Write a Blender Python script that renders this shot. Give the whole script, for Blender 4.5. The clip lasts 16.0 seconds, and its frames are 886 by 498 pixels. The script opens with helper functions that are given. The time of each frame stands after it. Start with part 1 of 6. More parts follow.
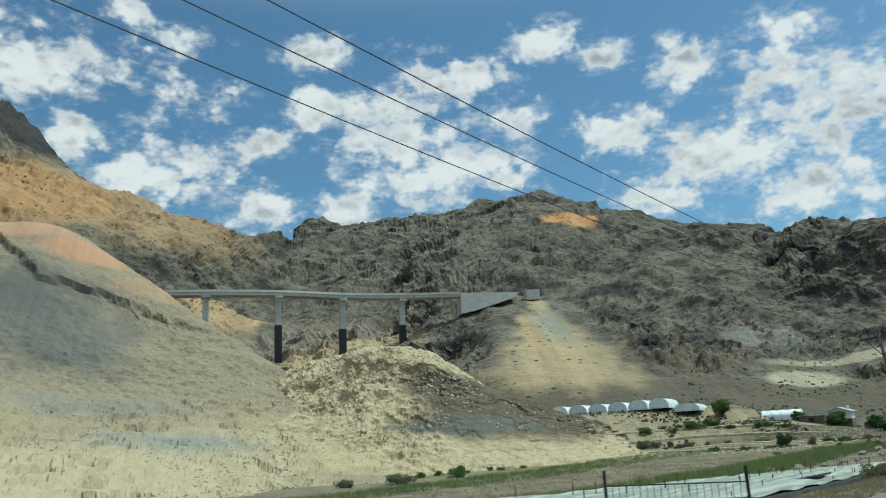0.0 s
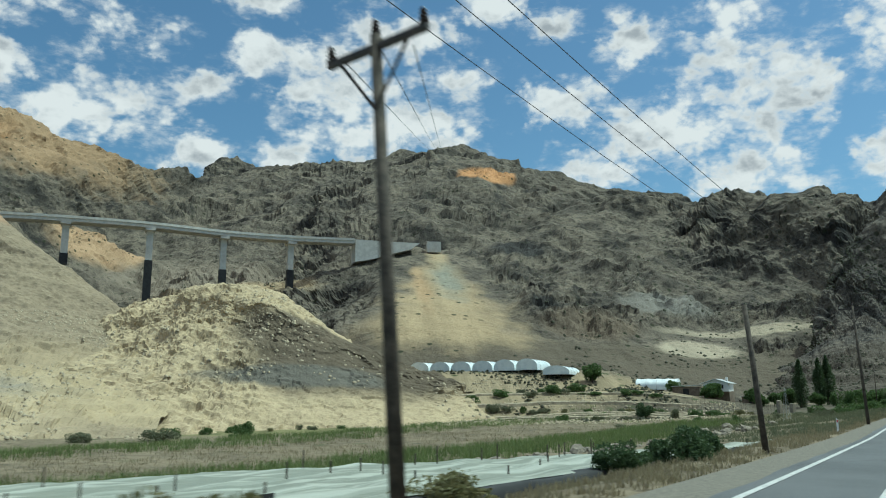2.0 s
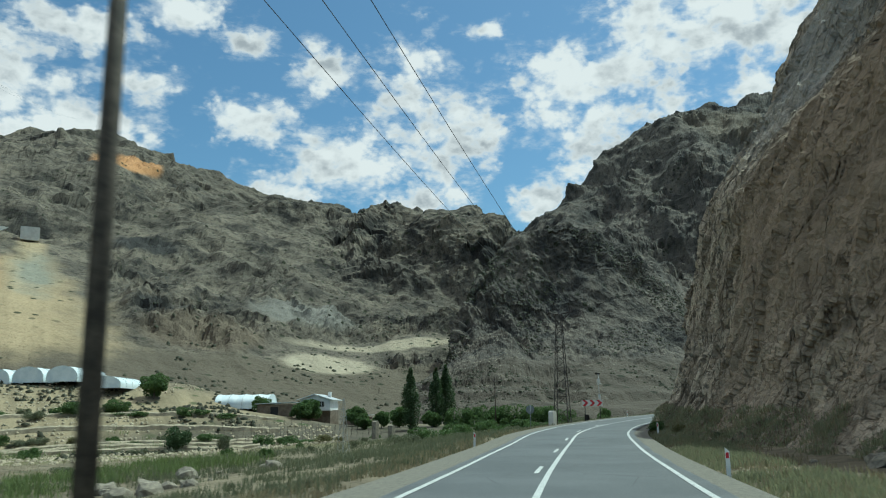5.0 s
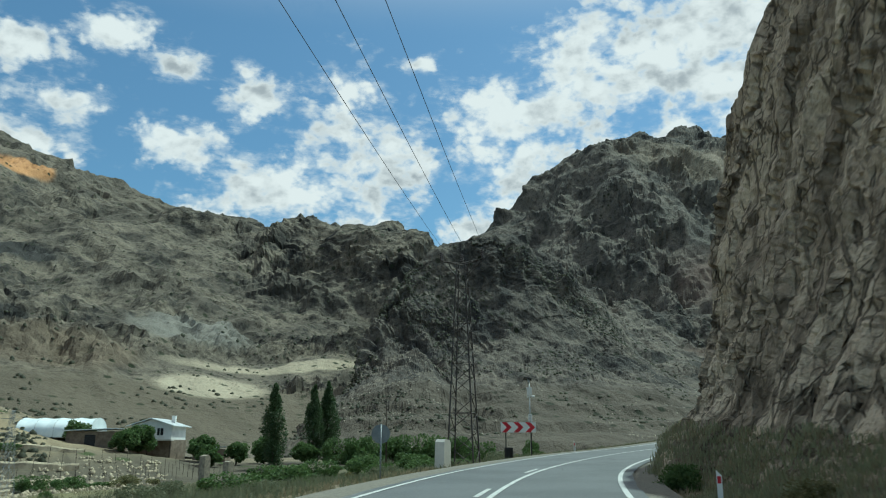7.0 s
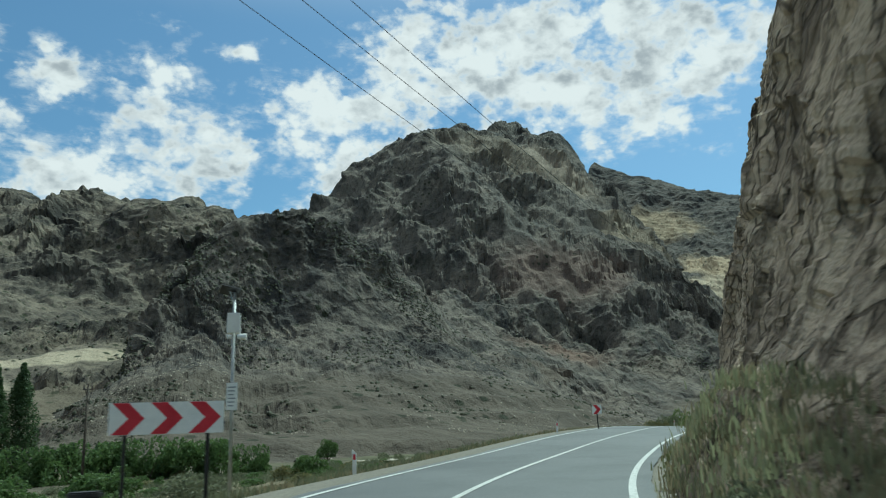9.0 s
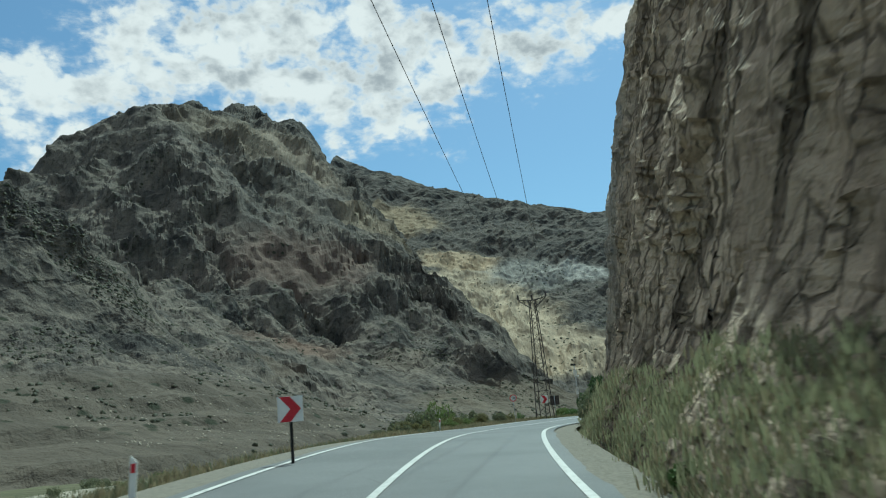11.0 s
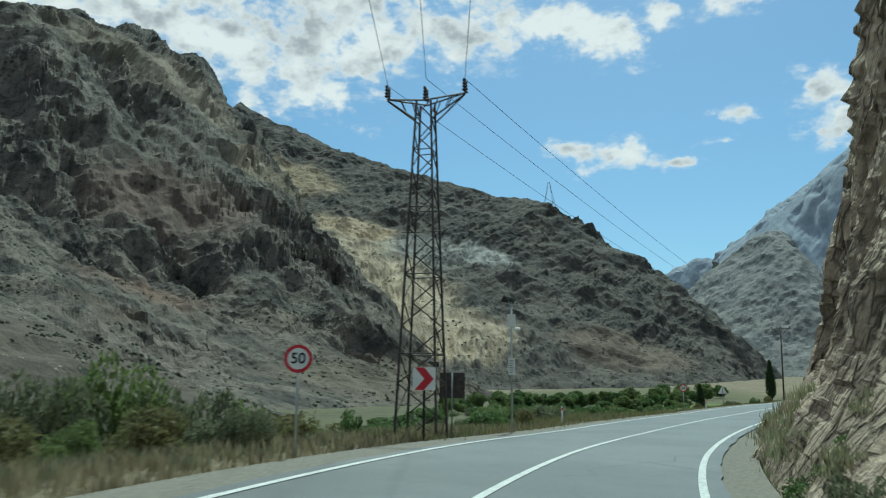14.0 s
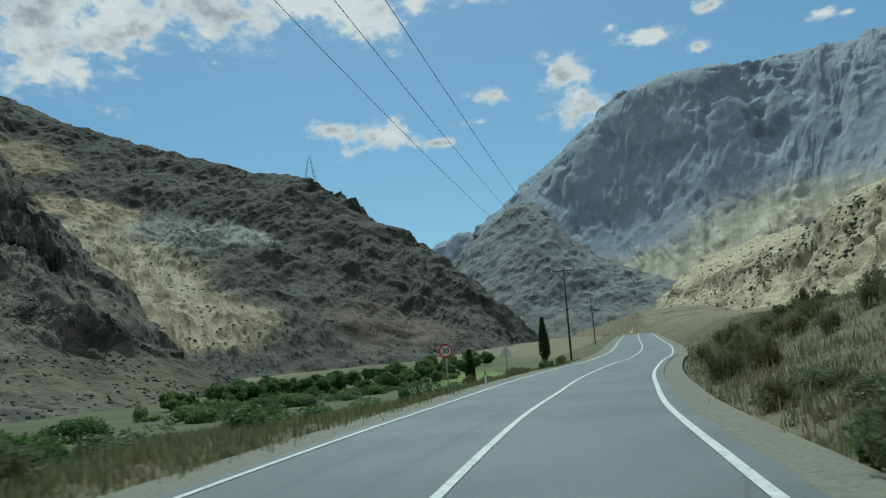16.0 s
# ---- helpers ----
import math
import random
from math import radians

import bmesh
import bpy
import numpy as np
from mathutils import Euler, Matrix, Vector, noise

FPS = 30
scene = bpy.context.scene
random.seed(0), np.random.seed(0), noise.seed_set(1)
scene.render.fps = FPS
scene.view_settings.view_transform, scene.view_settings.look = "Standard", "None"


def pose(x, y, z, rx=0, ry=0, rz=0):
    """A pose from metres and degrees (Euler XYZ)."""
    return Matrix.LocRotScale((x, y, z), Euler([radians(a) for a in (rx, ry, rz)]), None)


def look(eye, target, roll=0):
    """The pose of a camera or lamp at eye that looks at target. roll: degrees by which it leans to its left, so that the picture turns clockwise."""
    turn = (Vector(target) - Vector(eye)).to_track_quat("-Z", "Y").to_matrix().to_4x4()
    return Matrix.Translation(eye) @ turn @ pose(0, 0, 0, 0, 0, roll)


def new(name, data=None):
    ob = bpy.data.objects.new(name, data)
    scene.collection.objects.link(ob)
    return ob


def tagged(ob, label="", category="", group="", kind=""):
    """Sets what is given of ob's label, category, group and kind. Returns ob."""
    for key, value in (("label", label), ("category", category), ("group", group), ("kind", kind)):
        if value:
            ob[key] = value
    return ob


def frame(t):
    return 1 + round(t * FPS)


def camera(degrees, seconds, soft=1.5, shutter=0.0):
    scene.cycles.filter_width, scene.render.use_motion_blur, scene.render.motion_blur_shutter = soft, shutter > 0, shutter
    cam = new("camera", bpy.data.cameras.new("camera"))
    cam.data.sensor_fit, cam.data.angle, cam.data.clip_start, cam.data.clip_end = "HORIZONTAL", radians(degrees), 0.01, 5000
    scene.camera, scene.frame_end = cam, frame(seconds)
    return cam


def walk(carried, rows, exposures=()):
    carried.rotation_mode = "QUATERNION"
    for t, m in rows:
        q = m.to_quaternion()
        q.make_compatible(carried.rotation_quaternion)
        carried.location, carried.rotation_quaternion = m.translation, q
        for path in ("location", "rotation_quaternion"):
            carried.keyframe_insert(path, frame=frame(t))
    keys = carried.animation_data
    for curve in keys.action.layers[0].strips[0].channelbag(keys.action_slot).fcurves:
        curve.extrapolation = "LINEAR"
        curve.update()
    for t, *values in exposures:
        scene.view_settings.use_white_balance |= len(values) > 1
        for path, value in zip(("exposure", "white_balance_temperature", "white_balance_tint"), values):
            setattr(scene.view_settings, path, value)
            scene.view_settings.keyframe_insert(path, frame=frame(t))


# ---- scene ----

import itertools

# ------------------------------------------------------------------ camera
PATH = [
    (0.0, -0.00, 0.00, -0.00, 103.46, 2.98, 0.21),
    (0.5, 6.36, 8.64, -0.34, 104.02, 1.61, -2.28),
    (1.0, 12.88, 17.15, -0.71, 102.97, 0.60, -4.19),
    (1.5, 19.42, 25.58, -1.06, 101.55, 0.26, -4.94),
    (2.0, 25.84, 34.08, -1.31, 100.43, 0.05, -5.13),
    (2.5, 32.25, 42.63, -1.52, 99.90, -0.83, -5.95),
    (3.0, 38.68, 51.15, -1.77, 99.09, -2.36, -12.62),
    (3.5, 45.09, 59.61, -1.85, 99.95, -4.20, -21.44),
    (4.0, 51.43, 68.04, -1.89, 100.94, -3.33, -25.15),
    (4.5, 57.64, 76.49, -1.96, 101.36, -0.49, -26.84),
    (5.0, 63.83, 84.79, -2.06, 101.96, 0.57, -28.31),
    (5.5, 70.03, 92.86, -2.14, 102.65, 0.50, -29.65),
    (6.0, 76.20, 100.70, -2.19, 103.32, -0.03, -30.94),
    (6.5, 82.32, 108.27, -2.20, 103.88, -0.35, -32.26),
    (7.0, 88.35, 115.55, -2.13, 104.23, 0.18, -33.70),
    (7.5, 94.27, 122.51, -1.98, 104.27, 2.25, -35.33),
    (8.0, 100.36, 129.06, -1.82, 103.97, 2.68, -39.64),
    (8.5, 106.67, 135.17, -1.62, 104.02, 2.54, -44.62),
    (9.0, 113.36, 140.88, -1.45, 103.74, 2.03, -46.60),
    (9.5, 120.52, 146.09, -1.18, 103.47, 2.39, -50.44),
    (10.0, 128.09, 150.86, -0.92, 103.24, 5.15, -57.51),
    (10.5, 136.02, 155.22, -0.64, 102.89, 5.89, -62.16),
    (11.0, 144.21, 159.27, -0.33, 102.44, 5.18, -65.01),
    (11.5, 152.56, 163.08, 0.02, 101.90, 3.61, -66.67),
    (12.0, 161.07, 166.58, 0.35, 101.29, 1.76, -67.72),
    (12.5, 169.72, 169.67, 0.58, 100.63, 0.21, -68.79),
    (13.0, 178.50, 172.27, 0.64, 99.93, -0.47, -70.47),
    (13.5, 187.37, 174.30, 0.54, 99.84, -1.47, -71.22),
    (14.0, 196.16, 175.72, 0.47, 100.70, -0.52, -73.44),
    (14.5, 204.92, 176.18, 0.50, 102.16, 1.60, -77.92),
    (15.0, 213.70, 176.47, 0.55, 102.12, 2.23, -82.04),
    (15.5, 222.54, 176.34, 0.59, 101.01, 4.66, -86.98),
    (16.0, 231.34, 175.44, 0.62, 98.78, 4.78, -89.44),
]
cam = camera(58.55, 16.0, soft=1.1, shutter=0.2)
walk(cam, [(t, pose(x, y, z, rx, ry, rz)) for t, x, y, z, rx, ry, rz in PATH], [(0.0, -0.05, 5330, -19), (8.0, 0.04, 5250, -22), (13.5, 0.04, 5250, -22), (15.0, -0.16, 5250, -22), (16.0, -0.28, 5250, -22)])

# ------------------------------------------------------------------ light
SUN_EL, SUN_AZ = 60.0, 85.0          # degrees above the horizon; degrees from +y towards +x
sun = new("sun", bpy.data.lights.new("sun", "SUN"))
sun.data.energy, sun.data.angle, sun.data.color = 3.8, radians(1.0), (1.0, 0.945, 0.86)
se, sa = radians(SUN_EL), radians(SUN_AZ)
sun.matrix_world = look((0, 0, 600), Vector((0, 0, 600)) - Vector((math.sin(sa) * math.cos(se), math.cos(sa) * math.cos(se), math.sin(se))))
world = bpy.data.worlds.new("world")
scene.world = world
world.use_nodes = True
wt = world.node_tree
sky = wt.nodes.new("ShaderNodeTexSky")
sky.dust_density, sky.air_density, sky.ozone_density = 0.9, 1.0, 2.0
sky.sky_type, sky.sun_disc, sky.sun_elevation, sky.sun_rotation = "NISHITA", False, se, sa
bg_sky = wt.nodes["Background"]
bg_sky.inputs["Strength"].default_value = 0.1
wt.links.new(sky.outputs[0], bg_sky.inputs["Color"])

# fair-weather clouds: bearing from +y to +x, height above the horizon, half width and half height, all in degrees
CLOUDS_A = [
    (-28.5, 25.2, 3.7, 2.3), (-26.0, 20.5, 1.6, 1.7), (-22.4, 29.2, 1.4, 0.7), (-20.8, 18.3, 5.2, 2.2), (-18.4, 27.9, 2.2, 0.9), (-18.3, 24.3, 2.2, 1.3),
    (-14.6, 24.6, 1.3, 0.6), (-12.9, 20.9, 1.8, 0.9), (-12.5, 16.6, 2.4, 1.2), (-8.7, 23.8, 1.8, 1.8), (-8.6, 27.3, 2.3, 1.0), (-6.3, 16.0, 2.4, 1.2),
    (-2.7, 21.6, 4.2, 3.0), (1.9, 25.5, 4.0, 1.2), (2.0, 19.1, 4.5, 1.8), (6.1, 22.3, 2.4, 1.2), (9.2, 27.3, 2.7, 1.1), (13.0, 25.9, 1.8, 0.7),
    (13.1, 21.2, 2.6, 0.9), (14.0, 20.6, 2.5, 1.1), (14.2, 25.7, 1.9, 1.0), (17.1, 15.8, 4.2, 1.2),
]
CLOUDS_B = [
    (18.5, 24.1, 1.5, 1.3), (18.5, 26.1, 0.9, 0.7), (19.8, 23.8, 1.7, 1.5), (21.6, 17.7, 3.3, 2.4), (26.0, 23.7, 2.8, 2.4), (26.6, 18.7, 2.8, 2.5),
    (27.1, 14.9, 4.2, 1.8), (29.1, 20.7, 3.0, 2.7), (31.6, 27.3, 1.4, 0.5), (36.2, 15.0, 2.4, 1.6), (36.7, 21.4, 1.8, 1.0), (37.3, 21.3, 1.5, 1.0),
    (38.0, 24.3, 2.8, 1.8), (40.2, 18.5, 2.7, 2.3), (41.0, 23.5, 5.2, 2.1), (41.4, 20.6, 2.8, 2.4), (44.7, 25.9, 3.5, 2.3), (44.9, 21.4, 4.0, 1.8),
    (48.0, 25.5, 5.5, 2.4), (48.5, 25.2, 6.4, 1.8), (49.1, 28.5, 4.5, 2.2), (51.9, 22.5, 2.7, 2.0),
]
CLOUDS_C = [
    (53.7, 24.6, 3.7, 2.2), (55.8, 25.3, 4.1, 1.5), (56.0, 27.5, 5.7, 2.5), (57.0, 28.7, 5.8, 2.3), (58.2, 24.2, 5.8, 2.9), (58.8, 23.5, 3.6, 2.0),
    (59.2, 22.1, 2.3, 1.6), (59.6, 25.4, 3.1, 2.1), (61.5, 29.1, 6.8, 1.5), (62.5, 22.5, 3.6, 1.7), (62.6, 24.6, 5.0, 1.9), (63.3, 25.4, 4.2, 2.7),
    (65.4, 26.0, 6.1, 2.3), (67.5, 24.0, 3.1, 1.4), (67.5, 25.2, 3.4, 1.9), (67.8, 23.9, 2.8, 1.8), (72.1, 26.7, 3.2, 2.2), (74.0, 26.5, 5.0, 1.5),
    (75.9, 26.7, 4.3, 1.9), (76.2, 25.9, 5.5, 0.9), (80.5, 26.5, 3.4, 1.1), (82.5, 17.8, 1.2, 0.5),
]
CLOUDS_D = [
    (82.5, 26.5, 2.3, 1.4), (82.7, 17.7, 1.2, 0.5), (85.9, 17.4, 2.8, 0.8), (86.1, 17.1, 2.7, 0.8), (86.3, 25.6, 1.9, 1.5), (86.4, 25.6, 1.4, 1.2),
    (86.6, 25.5, 2.2, 1.3), (90.0, 26.6, 1.5, 0.9), (90.6, 16.4, 1.6, 0.3), (93.8, 17.6, 0.8, 0.3), (94.3, 19.4, 1.1, 0.4), (95.1, 27.3, 2.2, 0.9),
    (100.1, 20.3, 1.5, 0.9), (101.3, 17.7, 1.8, 0.8), (104.1, 22.9, 0.5, 0.3), (107.0, 21.8, 1.5, 0.4), (110.0, 20.5, 0.7, 0.3), (111.3, 22.8, 0.9, 0.4),
    (118.1, 20.7, 0.7, 0.3), (119.6, 20.4, 0.5, 0.2),
]

def world_node(kind, op=None, **values):
    n = wt.nodes.new(kind)
    if op:
        n.operation = op
    for k, v in values.items():
        sock = n.inputs[int(k[1:])]
        if isinstance(v, bpy.types.NodeSocket):
            wt.links.new(v, sock)
        else:
            sock.default_value = v
    return n


way = wt.nodes.new("ShaderNodeTexCoord").outputs["Generated"]
xyz = world_node("ShaderNodeSeparateXYZ", _0=way).outputs
bearing = world_node("ShaderNodeMath", "MULTIPLY", _0=world_node("ShaderNodeMath", "ARCTAN2", _0=xyz[0], _1=xyz[1]).outputs[0], _1=180 / math.pi).outputs[0]
height = world_node("ShaderNodeMath", "MULTIPLY", _0=world_node("ShaderNodeMath", "ARCSINE", _0=xyz[2]).outputs[0], _1=180 / math.pi).outputs[0]
spot = world_node("ShaderNodeCombineXYZ", _0=bearing, _1=height).outputs[0]
reach = None
for az, el, hw, hh in CLOUDS_A + CLOUDS_B + CLOUDS_C + CLOUDS_D:
    off = world_node("ShaderNodeVectorMath", "MULTIPLY_ADD", _0=spot, _1=(1 / hw, 1 / hh, 0), _2=(-az / hw, -el / hh, 0)).outputs[0]
    far = world_node("ShaderNodeVectorMath", "LENGTH", _0=off).outputs["Value"]
    reach = far if reach is None else world_node("ShaderNodeMath", "SMOOTH_MIN", _0=reach, _1=far, _2=0.25).outputs[0]


def cloud_noise(scale, detail, rough, stretch=(1, 1, 1.5), lift=0.0):
    p = world_node("ShaderNodeVectorMath", "MULTIPLY_ADD", _0=way, _1=stretch, _2=(0.4 * lift, 0, lift)).outputs[0]
    n = wt.nodes.new("ShaderNodeTexNoise")
    n.inputs["Scale"].default_value, n.inputs["Detail"].default_value, n.inputs["Roughness"].default_value = scale, detail, rough
    n.inputs["Distortion"].default_value = 0.15
    wt.links.new(p, n.inputs["Vector"])
    return n.outputs[0]


def ramp_node(v, lo, hi, a=0.0, b=1.0):
    n = world_node("ShaderNodeMapRange", None, _0=v, _1=lo, _2=hi, _3=a, _4=b)
    n.interpolation_type = "SMOOTHSTEP"
    return n.outputs[0]


def puffs(scale):
    """Rounded lumps, as on the top of a heap cloud."""
    p = world_node("ShaderNodeVectorMath", "MULTIPLY", _0=way, _1=(1, 1, 1.35)).outputs[0]
    n = wt.nodes.new("ShaderNodeTexVoronoi")
    n.feature = "SMOOTH_F1"
    n.inputs["Scale"].default_value, n.inputs["Detail"].default_value, n.inputs["Roughness"].default_value = scale, 2.0, 0.6
    n.inputs["Smoothness"].default_value = 0.6
    wt.links.new(p, n.inputs["Vector"])
    return n.outputs["Distance"]


fray = world_node("ShaderNodeMath", "MULTIPLY_ADD", _0=cloud_noise(15, 10, 0.62), _1=4.6, _2=-1.5).outputs[0]
fray = world_node("ShaderNodeMath", "MULTIPLY_ADD", _0=puffs(34), _1=-1.1, _2=fray).outputs[0]
body = world_node("ShaderNodeMath", "SUBTRACT", _0=fray, _1=reach).outputs[0]
veil = world_node("ShaderNodeMath", "MULTIPLY", _0=ramp_node(body, -2.1, -1.0), _1=ramp_node(cloud_noise(30, 8, 0.65, (1, 1, 3)), 0.4, 0.66, 0.0, 0.55)).outputs[0]
cover = world_node("ShaderNodeMath", "MAXIMUM", _0=ramp_node(body, -1.6, -0.6), _1=veil).outputs[0]
# unseen broken cloud high above the view, added to raise the fill light
overhead_fill = world_node("ShaderNodeMath", "MULTIPLY", _0=ramp_node(cloud_noise(5, 9, 0.6), 0.36, 0.5), _1=ramp_node(height, 29, 42)).outputs[0]
cover = world_node("ShaderNodeMath", "MAXIMUM", _0=cover, _1=world_node("ShaderNodeMath", "MULTIPLY", _0=overhead_fill, _1=0.95).outputs[0]).outputs[0]
# a cloud is grey where more cloud lies above it
above = world_node("ShaderNodeMath", "SUBTRACT", _0=cloud_noise(9, 3, 0.5, lift=0.04), _1=cloud_noise(9, 3, 0.5)).outputs[0]
billow = world_node("ShaderNodeMath", "SUBTRACT", _0=cloud_noise(26, 4, 0.55, lift=0.016), _1=cloud_noise(26, 4, 0.55)).outputs[0]
above = world_node("ShaderNodeMath", "MULTIPLY_ADD", _0=billow, _1=0.6, _2=above).outputs[0]
shade = world_node("ShaderNodeMath", "MULTIPLY", _0=ramp_node(body, -1.3, 0.1), _1=ramp_node(above, -0.12, 0.2, 0.0, 1.0)).outputs[0]
tone = wt.nodes.new("ShaderNodeMix")
tone.data_type = "RGBA"
wt.links.new(shade, tone.inputs[0])
tone.inputs[6].default_value, tone.inputs[7].default_value = (1.13, 0.94, 0.92, 1), (0.54, 0.475, 0.5, 1)
bg_cloud = wt.nodes.new("ShaderNodeBackground")
bg_cloud.inputs["Strength"].default_value = 0.82
wt.links.new(tone.outputs[2], bg_cloud.inputs["Color"])
both = wt.nodes.new("ShaderNodeMixShader")
wt.links.new(cover, both.inputs[0])
wt.links.new(bg_sky.outputs[0], both.inputs[1])
wt.links.new(bg_cloud.outputs[0], both.inputs[2])
wt.links.new(both.outputs[0], wt.nodes["World Output"].inputs["Surface"])


# ------------------------------------------------------------------ materials
class Mat:
    """A procedural material over world metres, built up from small node calls."""

    def __init__(self, name, rough=0.9, metal=0.0, spec=0.3):
        self.m = bpy.data.materials.new(name)
        self.m.use_nodes = True
        self.t = self.m.node_tree
        self.b = self.t.nodes["Principled BSDF"]
        self.b.inputs["Roughness"].default_value = rough
        self.b.inputs["Metallic"].default_value = metal
        self.b.inputs["Specular IOR Level"].default_value = spec
        self.co = self.t.nodes.new("ShaderNodeTexCoord").outputs["Object"]

    def put(self, socket, value):
        if hasattr(value, "links"):
            self.t.links.new(value, socket)
        else:
            socket.default_value = value

    def scaled(self, v):
        n = self.t.nodes.new("ShaderNodeVectorMath")
        n.operation = "MULTIPLY"
        self.put(n.inputs[0], self.co)
        n.inputs[1].default_value = v
        return n.outputs[0]

    def noise(self, scale, detail=6.0, rough=0.6, warp=0.0, stretch=None):
        n = self.t.nodes.new("ShaderNodeTexNoise")
        n.inputs["Scale"].default_value, n.inputs["Detail"].default_value = scale, detail
        n.inputs["Roughness"].default_value, n.inputs["Distortion"].default_value = rough, warp
        self.put(n.inputs["Vector"], self.scaled(stretch) if stretch else self.co)
        return n.outputs[0]

    def cells(self, scale, kind="F1", stretch=None):
        n = self.t.nodes.new("ShaderNodeTexVoronoi")
        n.feature = kind
        n.inputs["Scale"].default_value = scale
        self.put(n.inputs["Vector"], self.scaled(stretch) if stretch else self.co)
        return n.outputs["Distance"], n.outputs["Color"] if kind == "F1" else None

    def step(self, value, lo, hi, a=0.0, b=1.0):
        n = self.t.nodes.new("ShaderNodeMapRange")
        n.interpolation_type = "SMOOTHSTEP"
        self.put(n.inputs[0], value)
        for k, v in zip((1, 2, 3, 4), (lo, hi, a, b)):
            n.inputs[k].default_value = v
        return n.outputs[0]

    def math(self, op, a, b=0.0):
        n = self.t.nodes.new("ShaderNodeMath")
        n.operation = op
        self.put(n.inputs[0], a)
        self.put(n.inputs[1], b)
        return n.outputs[0]

    def mix(self, fac, a, b, kind="MIX"):
        n = self.t.nodes.new("ShaderNodeMix")
        n.data_type, n.blend_type = "RGBA", kind
        self.put(n.inputs[0], fac)
        for s, v in ((n.inputs[6], a), (n.inputs[7], b)):
            self.put(s, (*v, 1.0) if isinstance(v, tuple) and len(v) == 3 else v)
        return n.outputs[2]

    def axis(self, k):
        n = self.t.nodes.new("ShaderNodeSeparateXYZ")
        self.put(n.inputs[0], self.co)
        return n.outputs[k]

    def up(self):
        """How level the surface lies: 1 flat, 0 upright."""
        n = self.t.nodes.new("ShaderNodeSeparateXYZ")
        self.put(n.inputs[0], self.t.nodes.new("ShaderNodeNewGeometry").outputs["Normal"])
        return n.outputs[2]

    def near(self, centre, radii, edge=0.7, scale=0.05):
        """A mask round a centre, an ellipsoid with a ragged edge."""
        n = self.t.nodes.new("ShaderNodeVectorMath")
        n.operation = "SUBTRACT"
        self.put(n.inputs[0], self.co)
        n.inputs[1].default_value = centre
        d = self.t.nodes.new("ShaderNodeVectorMath")
        d.operation = "DIVIDE"
        self.put(d.inputs[0], n.outputs[0])
        d.inputs[1].default_value = radii
        ln = self.t.nodes.new("ShaderNodeVectorMath")
        ln.operation = "LENGTH"
        self.put(ln.inputs[0], d.outputs[0])
        wob = edge * 1.4
        w = self.math("MULTIPLY_ADD", self.noise(scale, 4), wob)
        self.put(w.node.inputs[2], -wob / 2)
        return self.step(self.math("ADD", ln.outputs["Value"], w), 1.0 + edge / 2, 1.0 - edge / 2)

    def bump(self, height, dist, strength=0.6):
        n = self.t.nodes.new("ShaderNodeBump")
        n.inputs["Strength"].default_value, n.inputs["Distance"].default_value = strength, dist
        self.put(n.inputs["Height"], height)
        if self.b.inputs["Normal"].links:
            self.put(n.inputs["Normal"], self.b.inputs["Normal"].links[0].from_socket)
        self.put(self.b.inputs["Normal"], n.outputs[0])
        return self

    def colour(self, c):
        self.put(self.b.inputs["Base Color"], (*c, 1.0) if isinstance(c, tuple) and len(c) == 3 else c)
        return self


